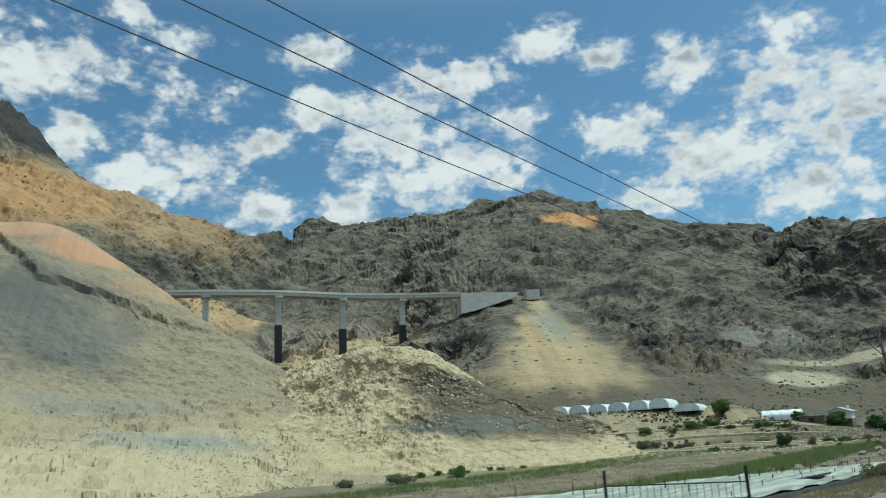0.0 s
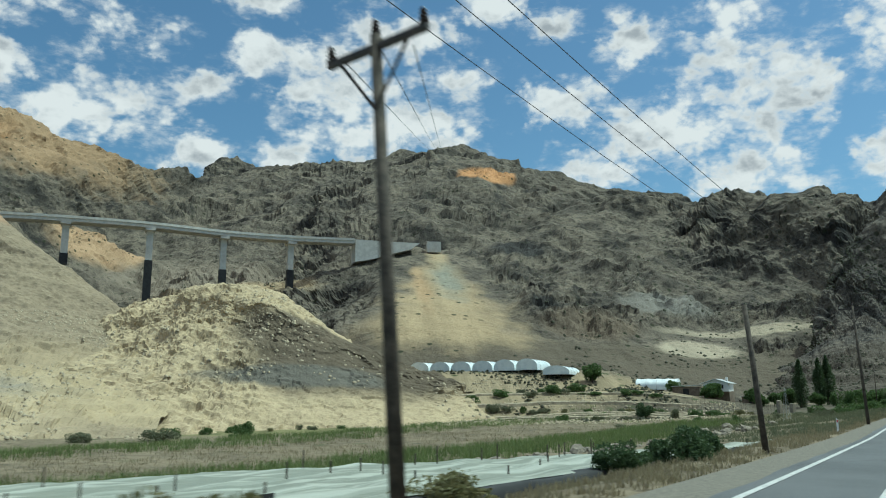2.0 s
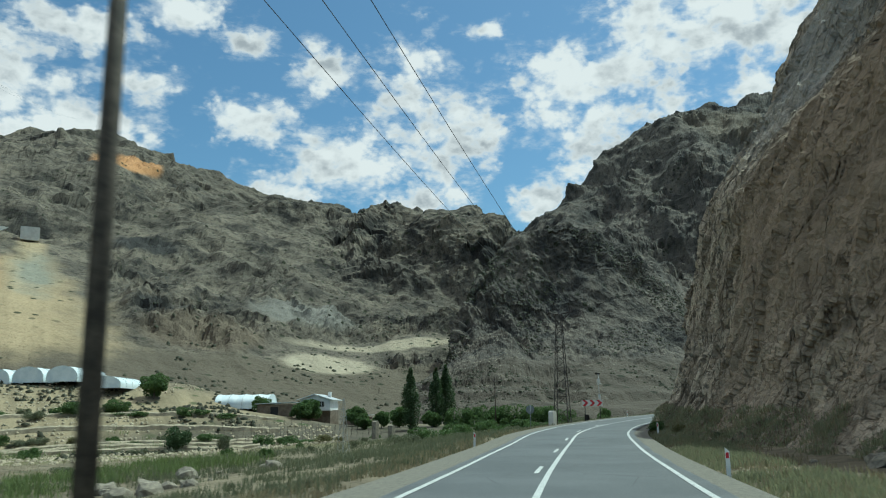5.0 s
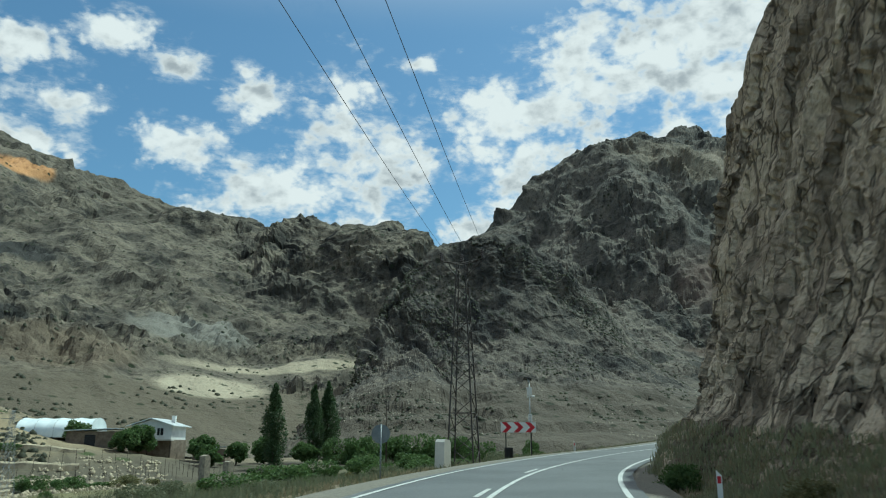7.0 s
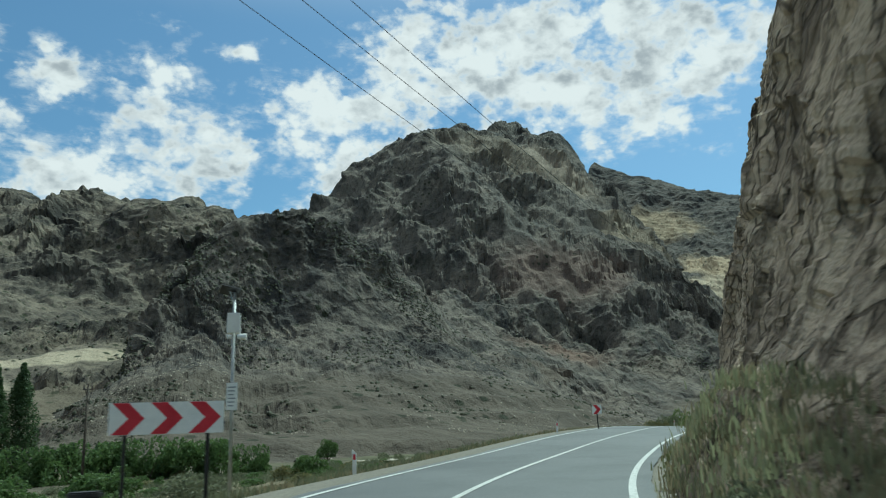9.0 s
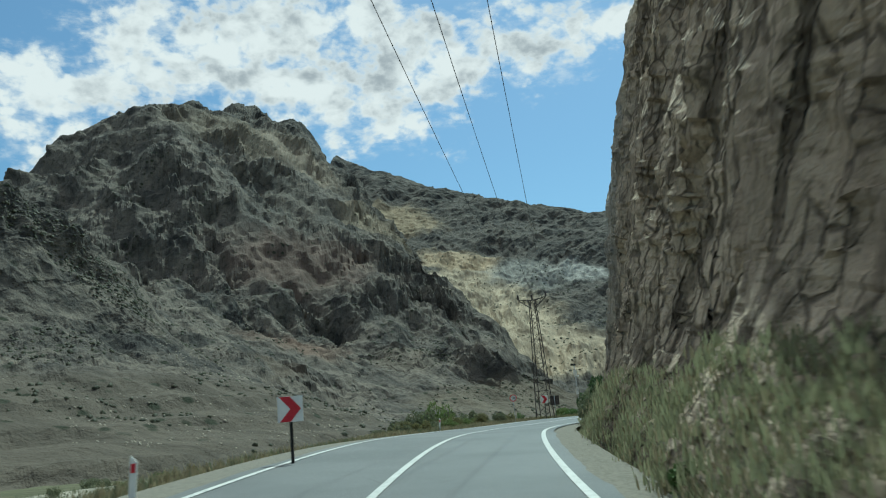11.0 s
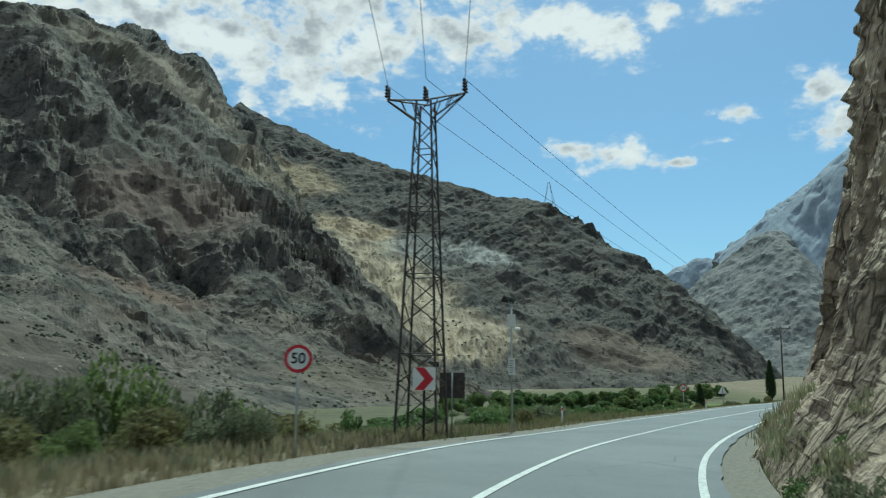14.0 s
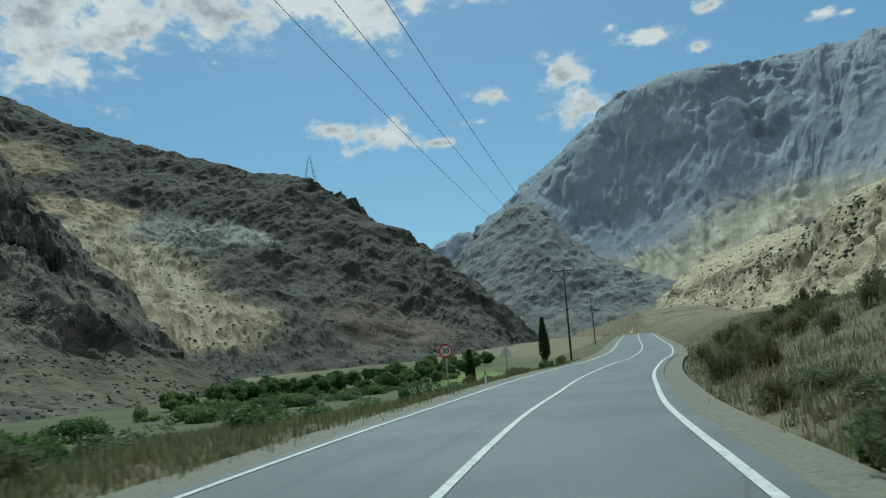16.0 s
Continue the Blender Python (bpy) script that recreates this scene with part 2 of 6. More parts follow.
def rock(name, dark, light, grain=0.3, spots=None, bump=1.0, zones=(), bands=(1, 1, 1), slant=None, hard=0.1, scree=0.6, flow=(0, -1), grime=1.0, cracks=(), runs=1.0):
    """Weathered hillside: tone at four scales, streaks down the slope, scrub dots, scree where it lies less steep.
    zones: centre, radii, colour and, where it is clear-cut, the softness of the edge."""
    m = Mat(name, 0.93, spec=0.15)
    true_place = m.co
    if slant:                                                         # beds that lean with the height
        v = m.t.nodes.new("ShaderNodeVectorMath")
        v.operation = "MULTIPLY_ADD"
        z3 = m.t.nodes.new("ShaderNodeCombineXYZ")
        for k in (0, 1):
            m.put(z3.inputs[k], m.axis(2))
        m.put(v.inputs[0], z3.outputs[0])
        v.inputs[1].default_value = (slant[0], slant[1], 0)
        m.put(v.inputs[2], true_place)
        m.co = v.outputs[0]
    big, mid, fine = m.noise(0.012, 5, 0.6), m.noise(grain * 0.3, 7, 0.68, 0.4, bands), m.noise(grain * 2.0, 5, 0.7, 0.3, bands)
    grit = m.noise(grain * 7, 4, 0.7)
    run = m.t.nodes.new("ShaderNodeCombineXYZ")                       # across the slope, and far more slowly down it
    for k, w in enumerate(((-flow[1], flow[0], 0), (flow[0] * 0.07, flow[1] * 0.07, 0.05))):
        d = m.t.nodes.new("ShaderNodeVectorMath")
        d.operation = "DOT_PRODUCT"
        m.put(d.inputs[0], m.co)
        d.inputs[1].default_value = w
        m.put(run.inputs[k], d.outputs["Value"])
    kept, m.co = m.co, run.outputs[0]
    streak = m.noise(grain * 0.8, 6, 0.62, 0.4)
    m.co = kept
    c = m.mix(m.step(mid, 0.5 - hard, 0.5 + hard), dark, light)
    c = m.mix(m.step(big, 0.42, 0.62, 0.0, 0.6), c, tuple(0.5 * (a + b) * 1.15 for a, b in zip(dark, light)))
    c = m.mix(m.step(streak, 0.5, 0.64, 0.0, 0.45 * runs), c, light)
    c = m.mix(m.step(m.up(), 0.55, 0.85, 0.0, scree), c, light)
    c = m.mix(m.step(fine, 0.48, 0.66, 0.0, 0.75 * grime), c, tuple(v * 0.5 for v in dark))
    c = m.mix(m.step(grit, 0.5, 0.7, 0.0, 0.5 * grime), c, tuple(v * 0.5 for v in dark))
    for size, wide, deep in cracks:                                   # open joints between the blocks
        joint = m.step(m.cells(1 / size, "DISTANCE_TO_EDGE", (1, 1, 0.38))[0], wide, wide * 0.2)
        joint = m.math("MULTIPLY", joint, m.step(m.noise(0.35 / size, 3), 0.4, 0.58))
        c = m.mix(m.math("MULTIPLY", joint, 0.75), c, tuple(v * 0.3 for v in dark))
        m.bump(m.math("SUBTRACT", 1.0, joint), deep, 0.9)
    for zone in zones:
        centre, radii, tone = zone[:3]
        m.co, kept = true_place, m.co
        mask = m.near(centre, radii, zone[3] if len(zone) > 3 else 0.7)
        m.co = kept
        t2 = m.mix(m.step(streak, 0.42, 0.6, 0.0, runs), tone, tuple(v * 0.72 for v in tone))
        c = m.mix(mask, c, m.mix(m.step(grit, 0.5, 0.72, 0, 0.6), t2, tuple(v * 0.45 for v in tone)))
    if spots:
        dots = m.cells(0.16, "F1")[0]
        patch = m.step(m.noise(0.02, 3), 0.38, 0.62)
        c = m.mix(m.math("MULTIPLY", m.step(dots, 0.26, 0.14), patch), c, spots)
    m.colour(c)
    m.bump(m.cells(grain * 0.8, "F1", bands)[0], 1.0 * bump, 0.5).bump(mid, 2.5 * bump, 0.6).bump(streak, 0.8 * bump * runs, 0.5).bump(fine, 0.6 * bump, 0.8).bump(grit, 0.2 * bump, 0.8)
    return m.m


# ------------------------------------------------------------------ geometry helpers
def hash3(ix, iy, iz, seed):
    h = (ix * 374761393 + iy * 668265263 + iz * 2147483647 + seed * 1274126177) & 0xFFFFFFFF
    h = ((h ^ (h >> 13)) * 1274126177) & 0xFFFFFFFF
    h = ((h ^ (h >> 16)) * 2246822519) & 0xFFFFFFFF
    return (h ^ (h >> 13)) & 0xFFFFFFFF


def value_noise(p, seed):
    """Gradient noise, about -1..1, at the points p (n x 3)."""
    f = np.floor(p)
    i = f.astype(np.int64)
    d = p - f
    w = d * d * d * (d * (d * 6 - 15) + 10)
    out = np.zeros(len(p))
    for a in (0, 1):
        wa = w[:, 0] if a else 1 - w[:, 0]
        for b in (0, 1):
            wb = wa * (w[:, 1] if b else 1 - w[:, 1])
            for c in (0, 1):
                h = hash3(i[:, 0] + a, i[:, 1] + b, i[:, 2] + c, seed)
                g = ((h & 1023) / 511.5 - 1) * (d[:, 0] - a) + (((h >> 10) & 1023) / 511.5 - 1) * (d[:, 1] - b) + (((h >> 20) & 1023) / 511.5 - 1) * (d[:, 2] - c)
                out += wb * (w[:, 2] if c else 1 - w[:, 2]) * g
    return out * 1.4


def fbm(p, size, octaves=5, gain=0.5, seed=0, ridged=False):
    """Fractal noise with a first wavelength of size metres."""
    out, amp, q = np.zeros(len(p)), 1.0, p / size
    for k in range(octaves):
        n = value_noise(q + 17.3 * k, seed + k)
        out += amp * ((1 - 2 * np.abs(n)) if ridged else n)
        q, amp = q * 2.03, amp * gain
    return out


def blocks(p, size, seed=0, tilt=1.0):
    """Broken rock: every cell stands out by its own amount and leans its own way, about -1..1."""
    q = p / size
    f = np.floor(q).astype(np.int64)
    best, out = np.full(len(p), 9.0), np.zeros(len(p))
    for a, b, c in itertools.product((-1, 0, 1), repeat=3):
        i = f + np.array((a, b, c))
        h, g = hash3(i[:, 0], i[:, 1], i[:, 2], seed), hash3(i[:, 0], i[:, 1], i[:, 2], seed + 91)
        o = q - i - np.stack([(h & 1023) / 1023, ((h >> 10) & 1023) / 1023, ((h >> 20) & 1023) / 1023], -1)
        d = np.einsum("ij,ij->i", o, o)
        lean = np.stack([(g & 255) / 127.5 - 1, ((g >> 8) & 255) / 127.5 - 1, ((g >> 16) & 255) / 127.5 - 1], -1)
        v = ((g >> 24) & 255) / 127.5 - 1 + tilt * np.einsum("ij,ij->i", o, lean)
        near = d < best
        best, out = np.where(near, d, best), np.where(near, v, out)
    return out


def catmull(P, n):
    """n points along a smooth curve through the rows of P."""
    P = np.asarray(P, float)
    u = np.linspace(0, len(P) - 1, n)
    i = np.clip(u.astype(int), 0, len(P) - 2)
    w = (u - i)[:, None]
    p0, p1, p2, p3 = P[np.clip(i - 1, 0, None)], P[i], P[i + 1], P[np.clip(i + 2, None, len(P) - 1)]
    return 0.5 * (2 * p1 + (p2 - p0) * w + (2 * p0 - 5 * p1 + 4 * p2 - p3) * w * w + (3 * p1 - p0 - 3 * p2 + p3) * w ** 3)


def grid_mesh(name, V, material, smooth=True):
    """A sheet from an array of nv x nu x 3 points."""
    nv, nu = V.shape[:2]
    me = bpy.data.meshes.new(name)
    k = (np.arange(nv - 1)[:, None] * nu + np.arange(nu - 1)[None]).ravel()
    F = np.stack([k, k + 1, k + nu + 1, k + nu], -1).ravel()
    me.vertices.add(nv * nu)
    me.vertices.foreach_set("co", V.reshape(-1).astype(np.float32))
    me.loops.add(len(F))
    me.loops.foreach_set("vertex_index", F.astype(np.int32))
    me.polygons.add(len(F) // 4)
    me.polygons.foreach_set("loop_start", np.arange(0, len(F), 4, dtype=np.int32))
    me.polygons.foreach_set("use_smooth", np.full(len(F) // 4, smooth))
    me.update(calc_edges=True)
    me.materials.append(material.m if isinstance(material, Mat) else material)
    return new(name, me)


def normals(V):
    du, dv = np.gradient(V, axis=1), np.gradient(V, axis=0)
    n = np.cross(du, dv)
    return n / np.maximum(np.linalg.norm(n, axis=2, keepdims=True), 1e-9)


def ease(x, lo, hi):
    w = np.clip((x - lo) / (hi - lo), 0, 1)
    return w * w * (3 - 2 * w)


def loft(rows, nu, nv, relief, seed=0, fade=0.15, bands=(1, 1, 1), crags=True, broken=(), calm=(), gullies=(), ends=0.0):
    """A hillside through rows of points, foot first, roughened along its normals.
    relief: (wavelength, height, ridged) triples."""
    cols = np.stack([catmull(r, nu) for r in rows], 0)
    V = np.stack([catmull(cols[:, k], nv) for k in range(nu)], 1)
    flat = V.reshape(-1, 3) * np.array(bands)
    N = normals(V)
    if np.mean(N[..., 2]) < 0:
        N = -N
    D = np.zeros(nu * nv)
    crag = 0.25 + 1.1 * ease(fbm(flat, 70, 3, 0.55, seed + 77), -0.25, 0.45)      # bare outcrops stand out of smooth scree
    for k, (size, amp, ridged) in enumerate(relief):
        layer = fbm(flat, size, 4, 0.55, seed * 31 + k * 7, ridged)
        D += amp * (layer - layer.mean()) * (1.0 if size > 30 or not crags else crag)
    for k, (size, amp) in enumerate(broken):
        D += amp * blocks(flat + 0.35 * size * np.stack([value_noise(flat / size * 0.9 + 7 * j, seed + j) for j in range(3)], -1), size, seed * 13 + k) * (crag if crags else 1.0)
    if gullies:                                                       # ribs and gullies that run down the slope
        ul = np.r_[0, np.cumsum(np.linalg.norm(np.diff(V[nv // 2], axis=0), axis=1))][None] + np.zeros((nv, 1))
        vl = np.concatenate([np.zeros((1, nu)), np.cumsum(np.linalg.norm(np.diff(V, axis=0), axis=2), axis=0)], 0)
        for k, (size, amp, shear) in enumerate(gullies):
            q = np.stack([ul + shear * vl, 0.22 * vl, ul * 0], -1).reshape(-1, 3)
            q[:, 0] += 0.45 * size * value_noise(flat / (1.3 * size), seed + 40 + k)
            rib = fbm(q, size, 4, 0.55, seed * 17 + 5 * k, True)
            D += amp * (rib - rib.mean()) * (crag if crags else 1.0)
    for x, y, rx, ry in calm:                                         # smooth fans of loose ground
        D *= 0.12 + 0.88 * ease(np.hypot((flat[:, 0] - x) / rx, (flat[:, 1] - y) / ry), 0.7, 1.15)
    D = D.reshape(nv, nu)
    if ends:
        w = np.linspace(0, 1, nu)
        D = D * ease(np.minimum(w, 1 - w), 0.0, ends)[None]
    ramp = np.clip(np.linspace(0, 1, nv) / max(fade, 1e-6), 0, 1)[:, None]
    return V + N * (D * ramp)[..., None]


# ------------------------------------------------------------------ the road's line
ROAD = [
    (-71.5, -96.0, -1.5), (-47.8, -63.8, -1.5), (-24.1, -31.6, -1.5), (-0.4, 0.7, -1.48), (23.8, 32.5, -2.72),
    (47.9, 64.5, -3.34), (59.8, 80.5, -3.48), (69.3, 93.4, -3.61), (79.2, 106.0, -3.66), (89.3, 118.5, -3.56),
    (99.7, 130.8, -3.27), (111.3, 142.0, -2.94), (124.7, 151.3, -2.46), (139.1, 158.7, -1.97), (153.9, 165.1, -1.37),
    (169.0, 170.6, -0.9), (184.5, 175.0, -0.9), (200.5, 177.9, -0.98), (216.6, 178.5, -0.91), (232.7, 177.0, -0.84),
    (248.5, 174.4, -0.66), (259.7, 171.9, -0.48), (270.8, 169.1, -0.22),
    (286.2, 164.5, 0.14), (301.6, 159.6, 0.45), (331.5, 151.4, 1.4), (380.2, 140.0, 3.4), (474.6, 117.6, 7.2),
]
LINE = catmull(ROAD, 1201)
STEP = np.r_[0, np.cumsum(np.linalg.norm(np.diff(LINE[:, :2], axis=0), axis=1))]
ALONG = np.arange(0, STEP[-1], 1.0)
LINE = np.stack([np.interp(ALONG, STEP, LINE[:, k]) for k in range(3)], -1)
S0 = float(ALONG[np.argmin(np.hypot(LINE[:, 0], LINE[:, 1]))])       # road metres at the clip's start
TANG = np.gradient(LINE[:, :2], axis=0)
TANG /= np.linalg.norm(TANG, axis=1)[:, None]
SIDE = np.stack([-TANG[:, 1], TANG[:, 0]], -1)                        # to the left of travel


def bank_of(s):
    """How much the carriageway tips up to the left in the long right-hand bend."""
    s = np.asarray(s, float)
    w = np.clip((s - 205) / 30, 0, 1) * np.clip((310 - s) / 25, 0, 1)
    return 0.045 * w * w * (3 - 2 * w)


def by_road(s, left, up=0.0):
    """World point at s road metres from the start of the walk, left metres beside the centre line."""
    i = np.clip(np.asarray(s, float) + S0, 0, len(LINE) - 1.001)
    p = np.stack([np.interp(i, ALONG, LINE[:, k]) for k in range(3)], -1)
    n = np.stack([np.interp(i, ALONG, SIDE[:, k]) for k in range(2)], -1)
    p[..., :2] += n * np.asarray(left, float)[..., None]
    p[..., 2] += up + bank_of(s) * np.clip(left, -4.3, 4.3)
    return p


def road_near(x, y):
    """Road metres and signed distance to the left of the centre line for arrays of points."""
    s, d = np.empty(len(x)), np.empty(len(x))
    for a in range(0, len(x), 20000):
        b = slice(a, a + 20000)
        q = (x[b, None] - LINE[None, ::4, 0]) ** 2 + (y[b, None] - LINE[None, ::4, 1]) ** 2
        i = np.argmin(q, 1) * 4
        rel = np.stack([x[b] - LINE[i, 0], y[b] - LINE[i, 1]], -1)
        s[b] = i - S0
        side = np.sign((rel * SIDE[i]).sum(1))
        d[b] = side * np.sqrt((rel ** 2).sum(1))
    return s, d


def ground_z(x, y, rough=True):
    x, y = np.atleast_1d(np.asarray(x, float)), np.atleast_1d(np.asarray(y, float))
    s, d = road_near(x, y)
    i = np.clip(s + S0, 0, len(LINE) - 1)
    z = np.interp(i, ALONG, LINE[:, 2])
    west = 1 - ease(x, 95, 150)
    # on the left the verge falls to the fields, with a bank and a terrace behind them
    level = 1 - 0.8 * ease(x, 170, 195) * (1 - ease(x, 245, 275))
    z = z + bank_of(s) * np.clip(d, -4.3, 4.3)
    left = level * (-0.3 * ease(d, 4.6, 6.5) - 0.5 * ease(d, 6.5, 9)) - west * (2.2 * ease(d, 9, 30) + 1.0 * ease(d, 30, 62) + 1.4 * ease(d, 80, 110))
    left -= (1 - west) * (1.7 * ease(d, 8, 17) + 0.9 * ease(d, 18, 40)) + ease(d, 8, 45) * np.clip(z - 0.2, 0, None)
    left += west * (7.0 * ease(y, 222, 250) + 6.5 * ease(y, 252, 285) + 4 * ease(y, 300, 400)) * (1 - 0.75 * ease(x, 98, 140))
    right = -0.12 * ease(-d, 3.8, 4.6) + 0.5 * ease(-d, 6, 14) + 6.0 * ease(-d, 14, 90)
    right += 2.4 * ease(-d, 5.2, 14) * ease(x, 236, 262)
    z = z + np.where(d > 0, left, right)
    z = z + 34 * ease(x, 400, 1300)
    if rough:
        p = np.stack([x, y, z * 0], -1)
        z = z + ease(np.abs(d), 5.0, 12.0) * (0.35 * fbm(p, 22, 3, 0.5, 3) + 0.10 * fbm(p, 3, 3, 0.5, 9))
    return z - 0.28 * (1 - ease(np.abs(d), 4.6, 6.6))


# ------------------------------------------------------------------ setting materials
TAN, OCHRE, GREY = (0.40, 0.31, 0.19), (0.50, 0.27, 0.12), (0.24, 0.23, 0.21)
M_NORTH = rock("hill_rock", (0.04, 0.037, 0.033), (0.19, 0.162, 0.122), 0.12, (0.035, 0.04, 0.022), 1.9, hard=0.08, scree=0.35, runs=0.5, zones=[
    # brown lower slopes first, darkened further for a cloud's shadow, the fan slightly
    ((110, 345, 10), (150, 48, 17), (0.125, 0.105, 0.076)),
    ((-300, 740, 240), (130, 150, 70), (0.34, 0.235, 0.135)), ((-358, 667, 236), (70, 90, 45), (0.42, 0.25, 0.12)), ((-432, 805, 348), (46, 70, 46), (0.055, 0.05, 0.048), 0.3),
    ((-171, 612, 106), (34, 50, 26), (0.42, 0.29, 0.17), 0.4), ((-96, 600, 78), (60, 70, 26), (0.22, 0.185, 0.14), 0.6), ((-60, 540, 60), (60, 60, 14), TAN, 0.4),
    ((130, 735, 200), (26, 60, 18), OCHRE, 0.3), 
    *[((67 - 2 * k, 525 - 35 * k, 84 - 14 * k), (6 + 7 * k, 30, 17), (0.4, 0.31, 0.185), 1.0) for k in range(5)], ((68, 482, 63), (8, 46, 24), (0.275, 0.265, 0.205), 1.4), ((52, 455, 54), (4, 46, 22), (0.42, 0.295, 0.165), 1.4),
    ((113, 423, 43), (11, 16, 7), (0.06, 0.056, 0.05), 0.5), ((126, 565, 96), (18, 26, 9), (0.055, 0.052, 0.048), 0.6), ((128, 402, 31), (26, 34, 10), (0.16, 0.128, 0.092), 0.6),
    ((184, 446, 46), (26, 40, 10), (0.215, 0.2, 0.17), 0.6), ((172, 386, 18), (20, 22, 6), (0.40, 0.345, 0.25), 0.4), ((210, 408, 30), (42, 9, 5), (0.36, 0.31, 0.225), 0.4)])
# the cloud shadow on the spur is put into its darkened rock and talus
M_SPUR = rock("shaded_spur_rock", (0.05, 0.047, 0.044), (0.165, 0.142, 0.114), 0.15, (0.03, 0.033, 0.02), 1.7, hard=0.1, scree=0.1, zones=[
    ((240, 285, 4), (110, 62, 15), (0.108, 0.092, 0.072), 0.5)])
# rock and foot tones lowered to carry the shade on this face
M_MOUNT = rock("mountain_rock", (0.05, 0.047, 0.043), (0.168, 0.145, 0.117), 0.1, (0.03, 0.034, 0.02), 1.9, hard=0.1, flow=(-0.75, -0.66), scree=0.1, zones=[
    ((505, 425, 45), (40, 40, 14), (0.17, 0.12, 0.09)), ((610, 478, 118), (60, 50, 40), (0.135, 0.1, 0.08), 0.9), ((760, 640, 290), (90, 60, 40), (0.17, 0.142, 0.105)), ((800, 600, 279), (26, 60, 60), (0.24, 0.2, 0.15), 0.7), ((760, 496, 184), (24, 40, 50), (0.25, 0.21, 0.15), 0.7),
    ((543, 367, 39), (18, 20, 14), (0.165, 0.14, 0.11), 0.6), ((430, 374, 31), (30, 20, 8), (0.12, 0.1, 0.078), 0.6), ((520, 300, 8), (60, 40, 14), (0.13, 0.11, 0.082))])
# base rock darkened in place of a cloud shadow; the scree zones stay pale
M_SIDE = rock("mountainside_rock", (0.036, 0.035, 0.034), (0.12, 0.106, 0.088), 0.1, (0.03, 0.034, 0.02), 1.6, hard=0.1, flow=(-0.9, -0.44), scree=0.3, zones=[
    ((1090, 643, 280), (50, 60, 60), (0.3, 0.24, 0.155)), ((990, 515, 178), (40, 50, 50), (0.36, 0.285, 0.185), 0.6), ((930, 470, 140), (64, 58, 54), (0.4, 0.335, 0.235), 0.5), ((862, 418, 100), (76, 54, 60), (0.4, 0.335, 0.235), 0.5), ((795, 355, 52), (74, 60, 44), (0.36, 0.3, 0.21), 0.5),
    ((985, 430, 155), (40, 45, 36), (0.27, 0.26, 0.23), 0.9), ((1005, 372, 152), (16, 30, 34), (0.34, 0.33, 0.295), 1.0), ((880, 217, 44), (70, 60, 30), (0.14, 0.112, 0.085), 0.6)])
# distance haze is put into this blue-grey colour and its low contrast
M_FAR = rock("haze_tinted_rock", (0.235, 0.27, 0.32), (0.275, 0.3, 0.34), 0.05, None, 0.5, grime=0.35, flow=(-0.9, 0.4), zones=[((1600, -480, 180), (260, 240, 130), (0.5, 0.44, 0.345)), ((1680, -200, 140), (160, 160, 80), (0.46, 0.41, 0.32))], scree=0.3)
M_PYRAMID = rock("pyramid_rock", (0.11, 0.115, 0.12), (0.22, 0.215, 0.2), 0.05)
M_SPOIL = rock("spoil_gravel", (0.175, 0.142, 0.1), (0.3, 0.245, 0.165), 0.3, None, 0.35, grime=0.6, flow=(0.34, -0.94), zones=[
    ((-186, 346, 105), (26, 16, 11), (0.42, 0.26, 0.165), 0.5), ((-156, 342, 88), (24, 14, 10), (0.43, 0.25, 0.155), 0.5), ((-126, 338, 69), (20, 13, 8), (0.36, 0.25, 0.16), 0.6),
    ((-165, 303, 62), (34, 26, 26), (0.135, 0.13, 0.115), 1.3), ((-140, 288, 42), (26, 20, 18), (0.15, 0.143, 0.125), 1.4),
    ((-100, 228, 6), (100, 46, 15), (0.34, 0.275, 0.175), 0.5), ((-40, 215, 0), (60, 30, 10), (0.42, 0.34, 0.21), 0.5), ((-70, 160, -4), (60, 50, 9), (0.43, 0.35, 0.225)),
    ((-69, 215, 3), (20, 14, 7), (0.27, 0.255, 0.22), 1.5), ((-108, 250, 15), (30, 14, 8), (0.25, 0.225, 0.18), 1.5)], hard=0.2, runs=0.35)
M_SAND = rock("sand_slope", (0.32, 0.255, 0.158), (0.47, 0.38, 0.24), 0.3, None, 0.5, grime=0.6, zones=[
    ((22, 258, 6), (34, 30, 17), (0.125, 0.102, 0.072), 0.5), ((4, 262, 17), (18, 14, 7), (0.15, 0.122, 0.085), 0.6), ((8, 240, 3), (26, 8, 4), (0.14, 0.13, 0.108), 0.5), ((-75, 282, 18), (14, 30, 14), (0.24, 0.215, 0.17), 0.6)], hard=0.18, runs=0.35)
M_CLIFF = rock("cliff_rock", (0.26, 0.208, 0.155), (0.6, 0.495, 0.37), 0.75, None, 0.4, bands=(1, 1, 0.4), slant=(0.4, 0.2), grime=1.1, scree=0.2, hard=0.1, runs=1.0, cracks=((3.2, 0.05, 0.35), (1.1, 0.07, 0.14), (0.45, 0.08, 0.05)), zones=[
    ((100, 106, 8), (9, 16, 14), (0.33, 0.25, 0.175), 1.2), ((116, 116, 16), (8, 12, 14), (0.42, 0.385, 0.34)), ((196, 166, 14), (16, 8, 12), (0.40, 0.37, 0.325))])
M_DRY = rock("dry_hill", (0.31, 0.26, 0.175), (0.5, 0.42, 0.285), 0.25, (0.08, 0.08, 0.04), hard=0.2)
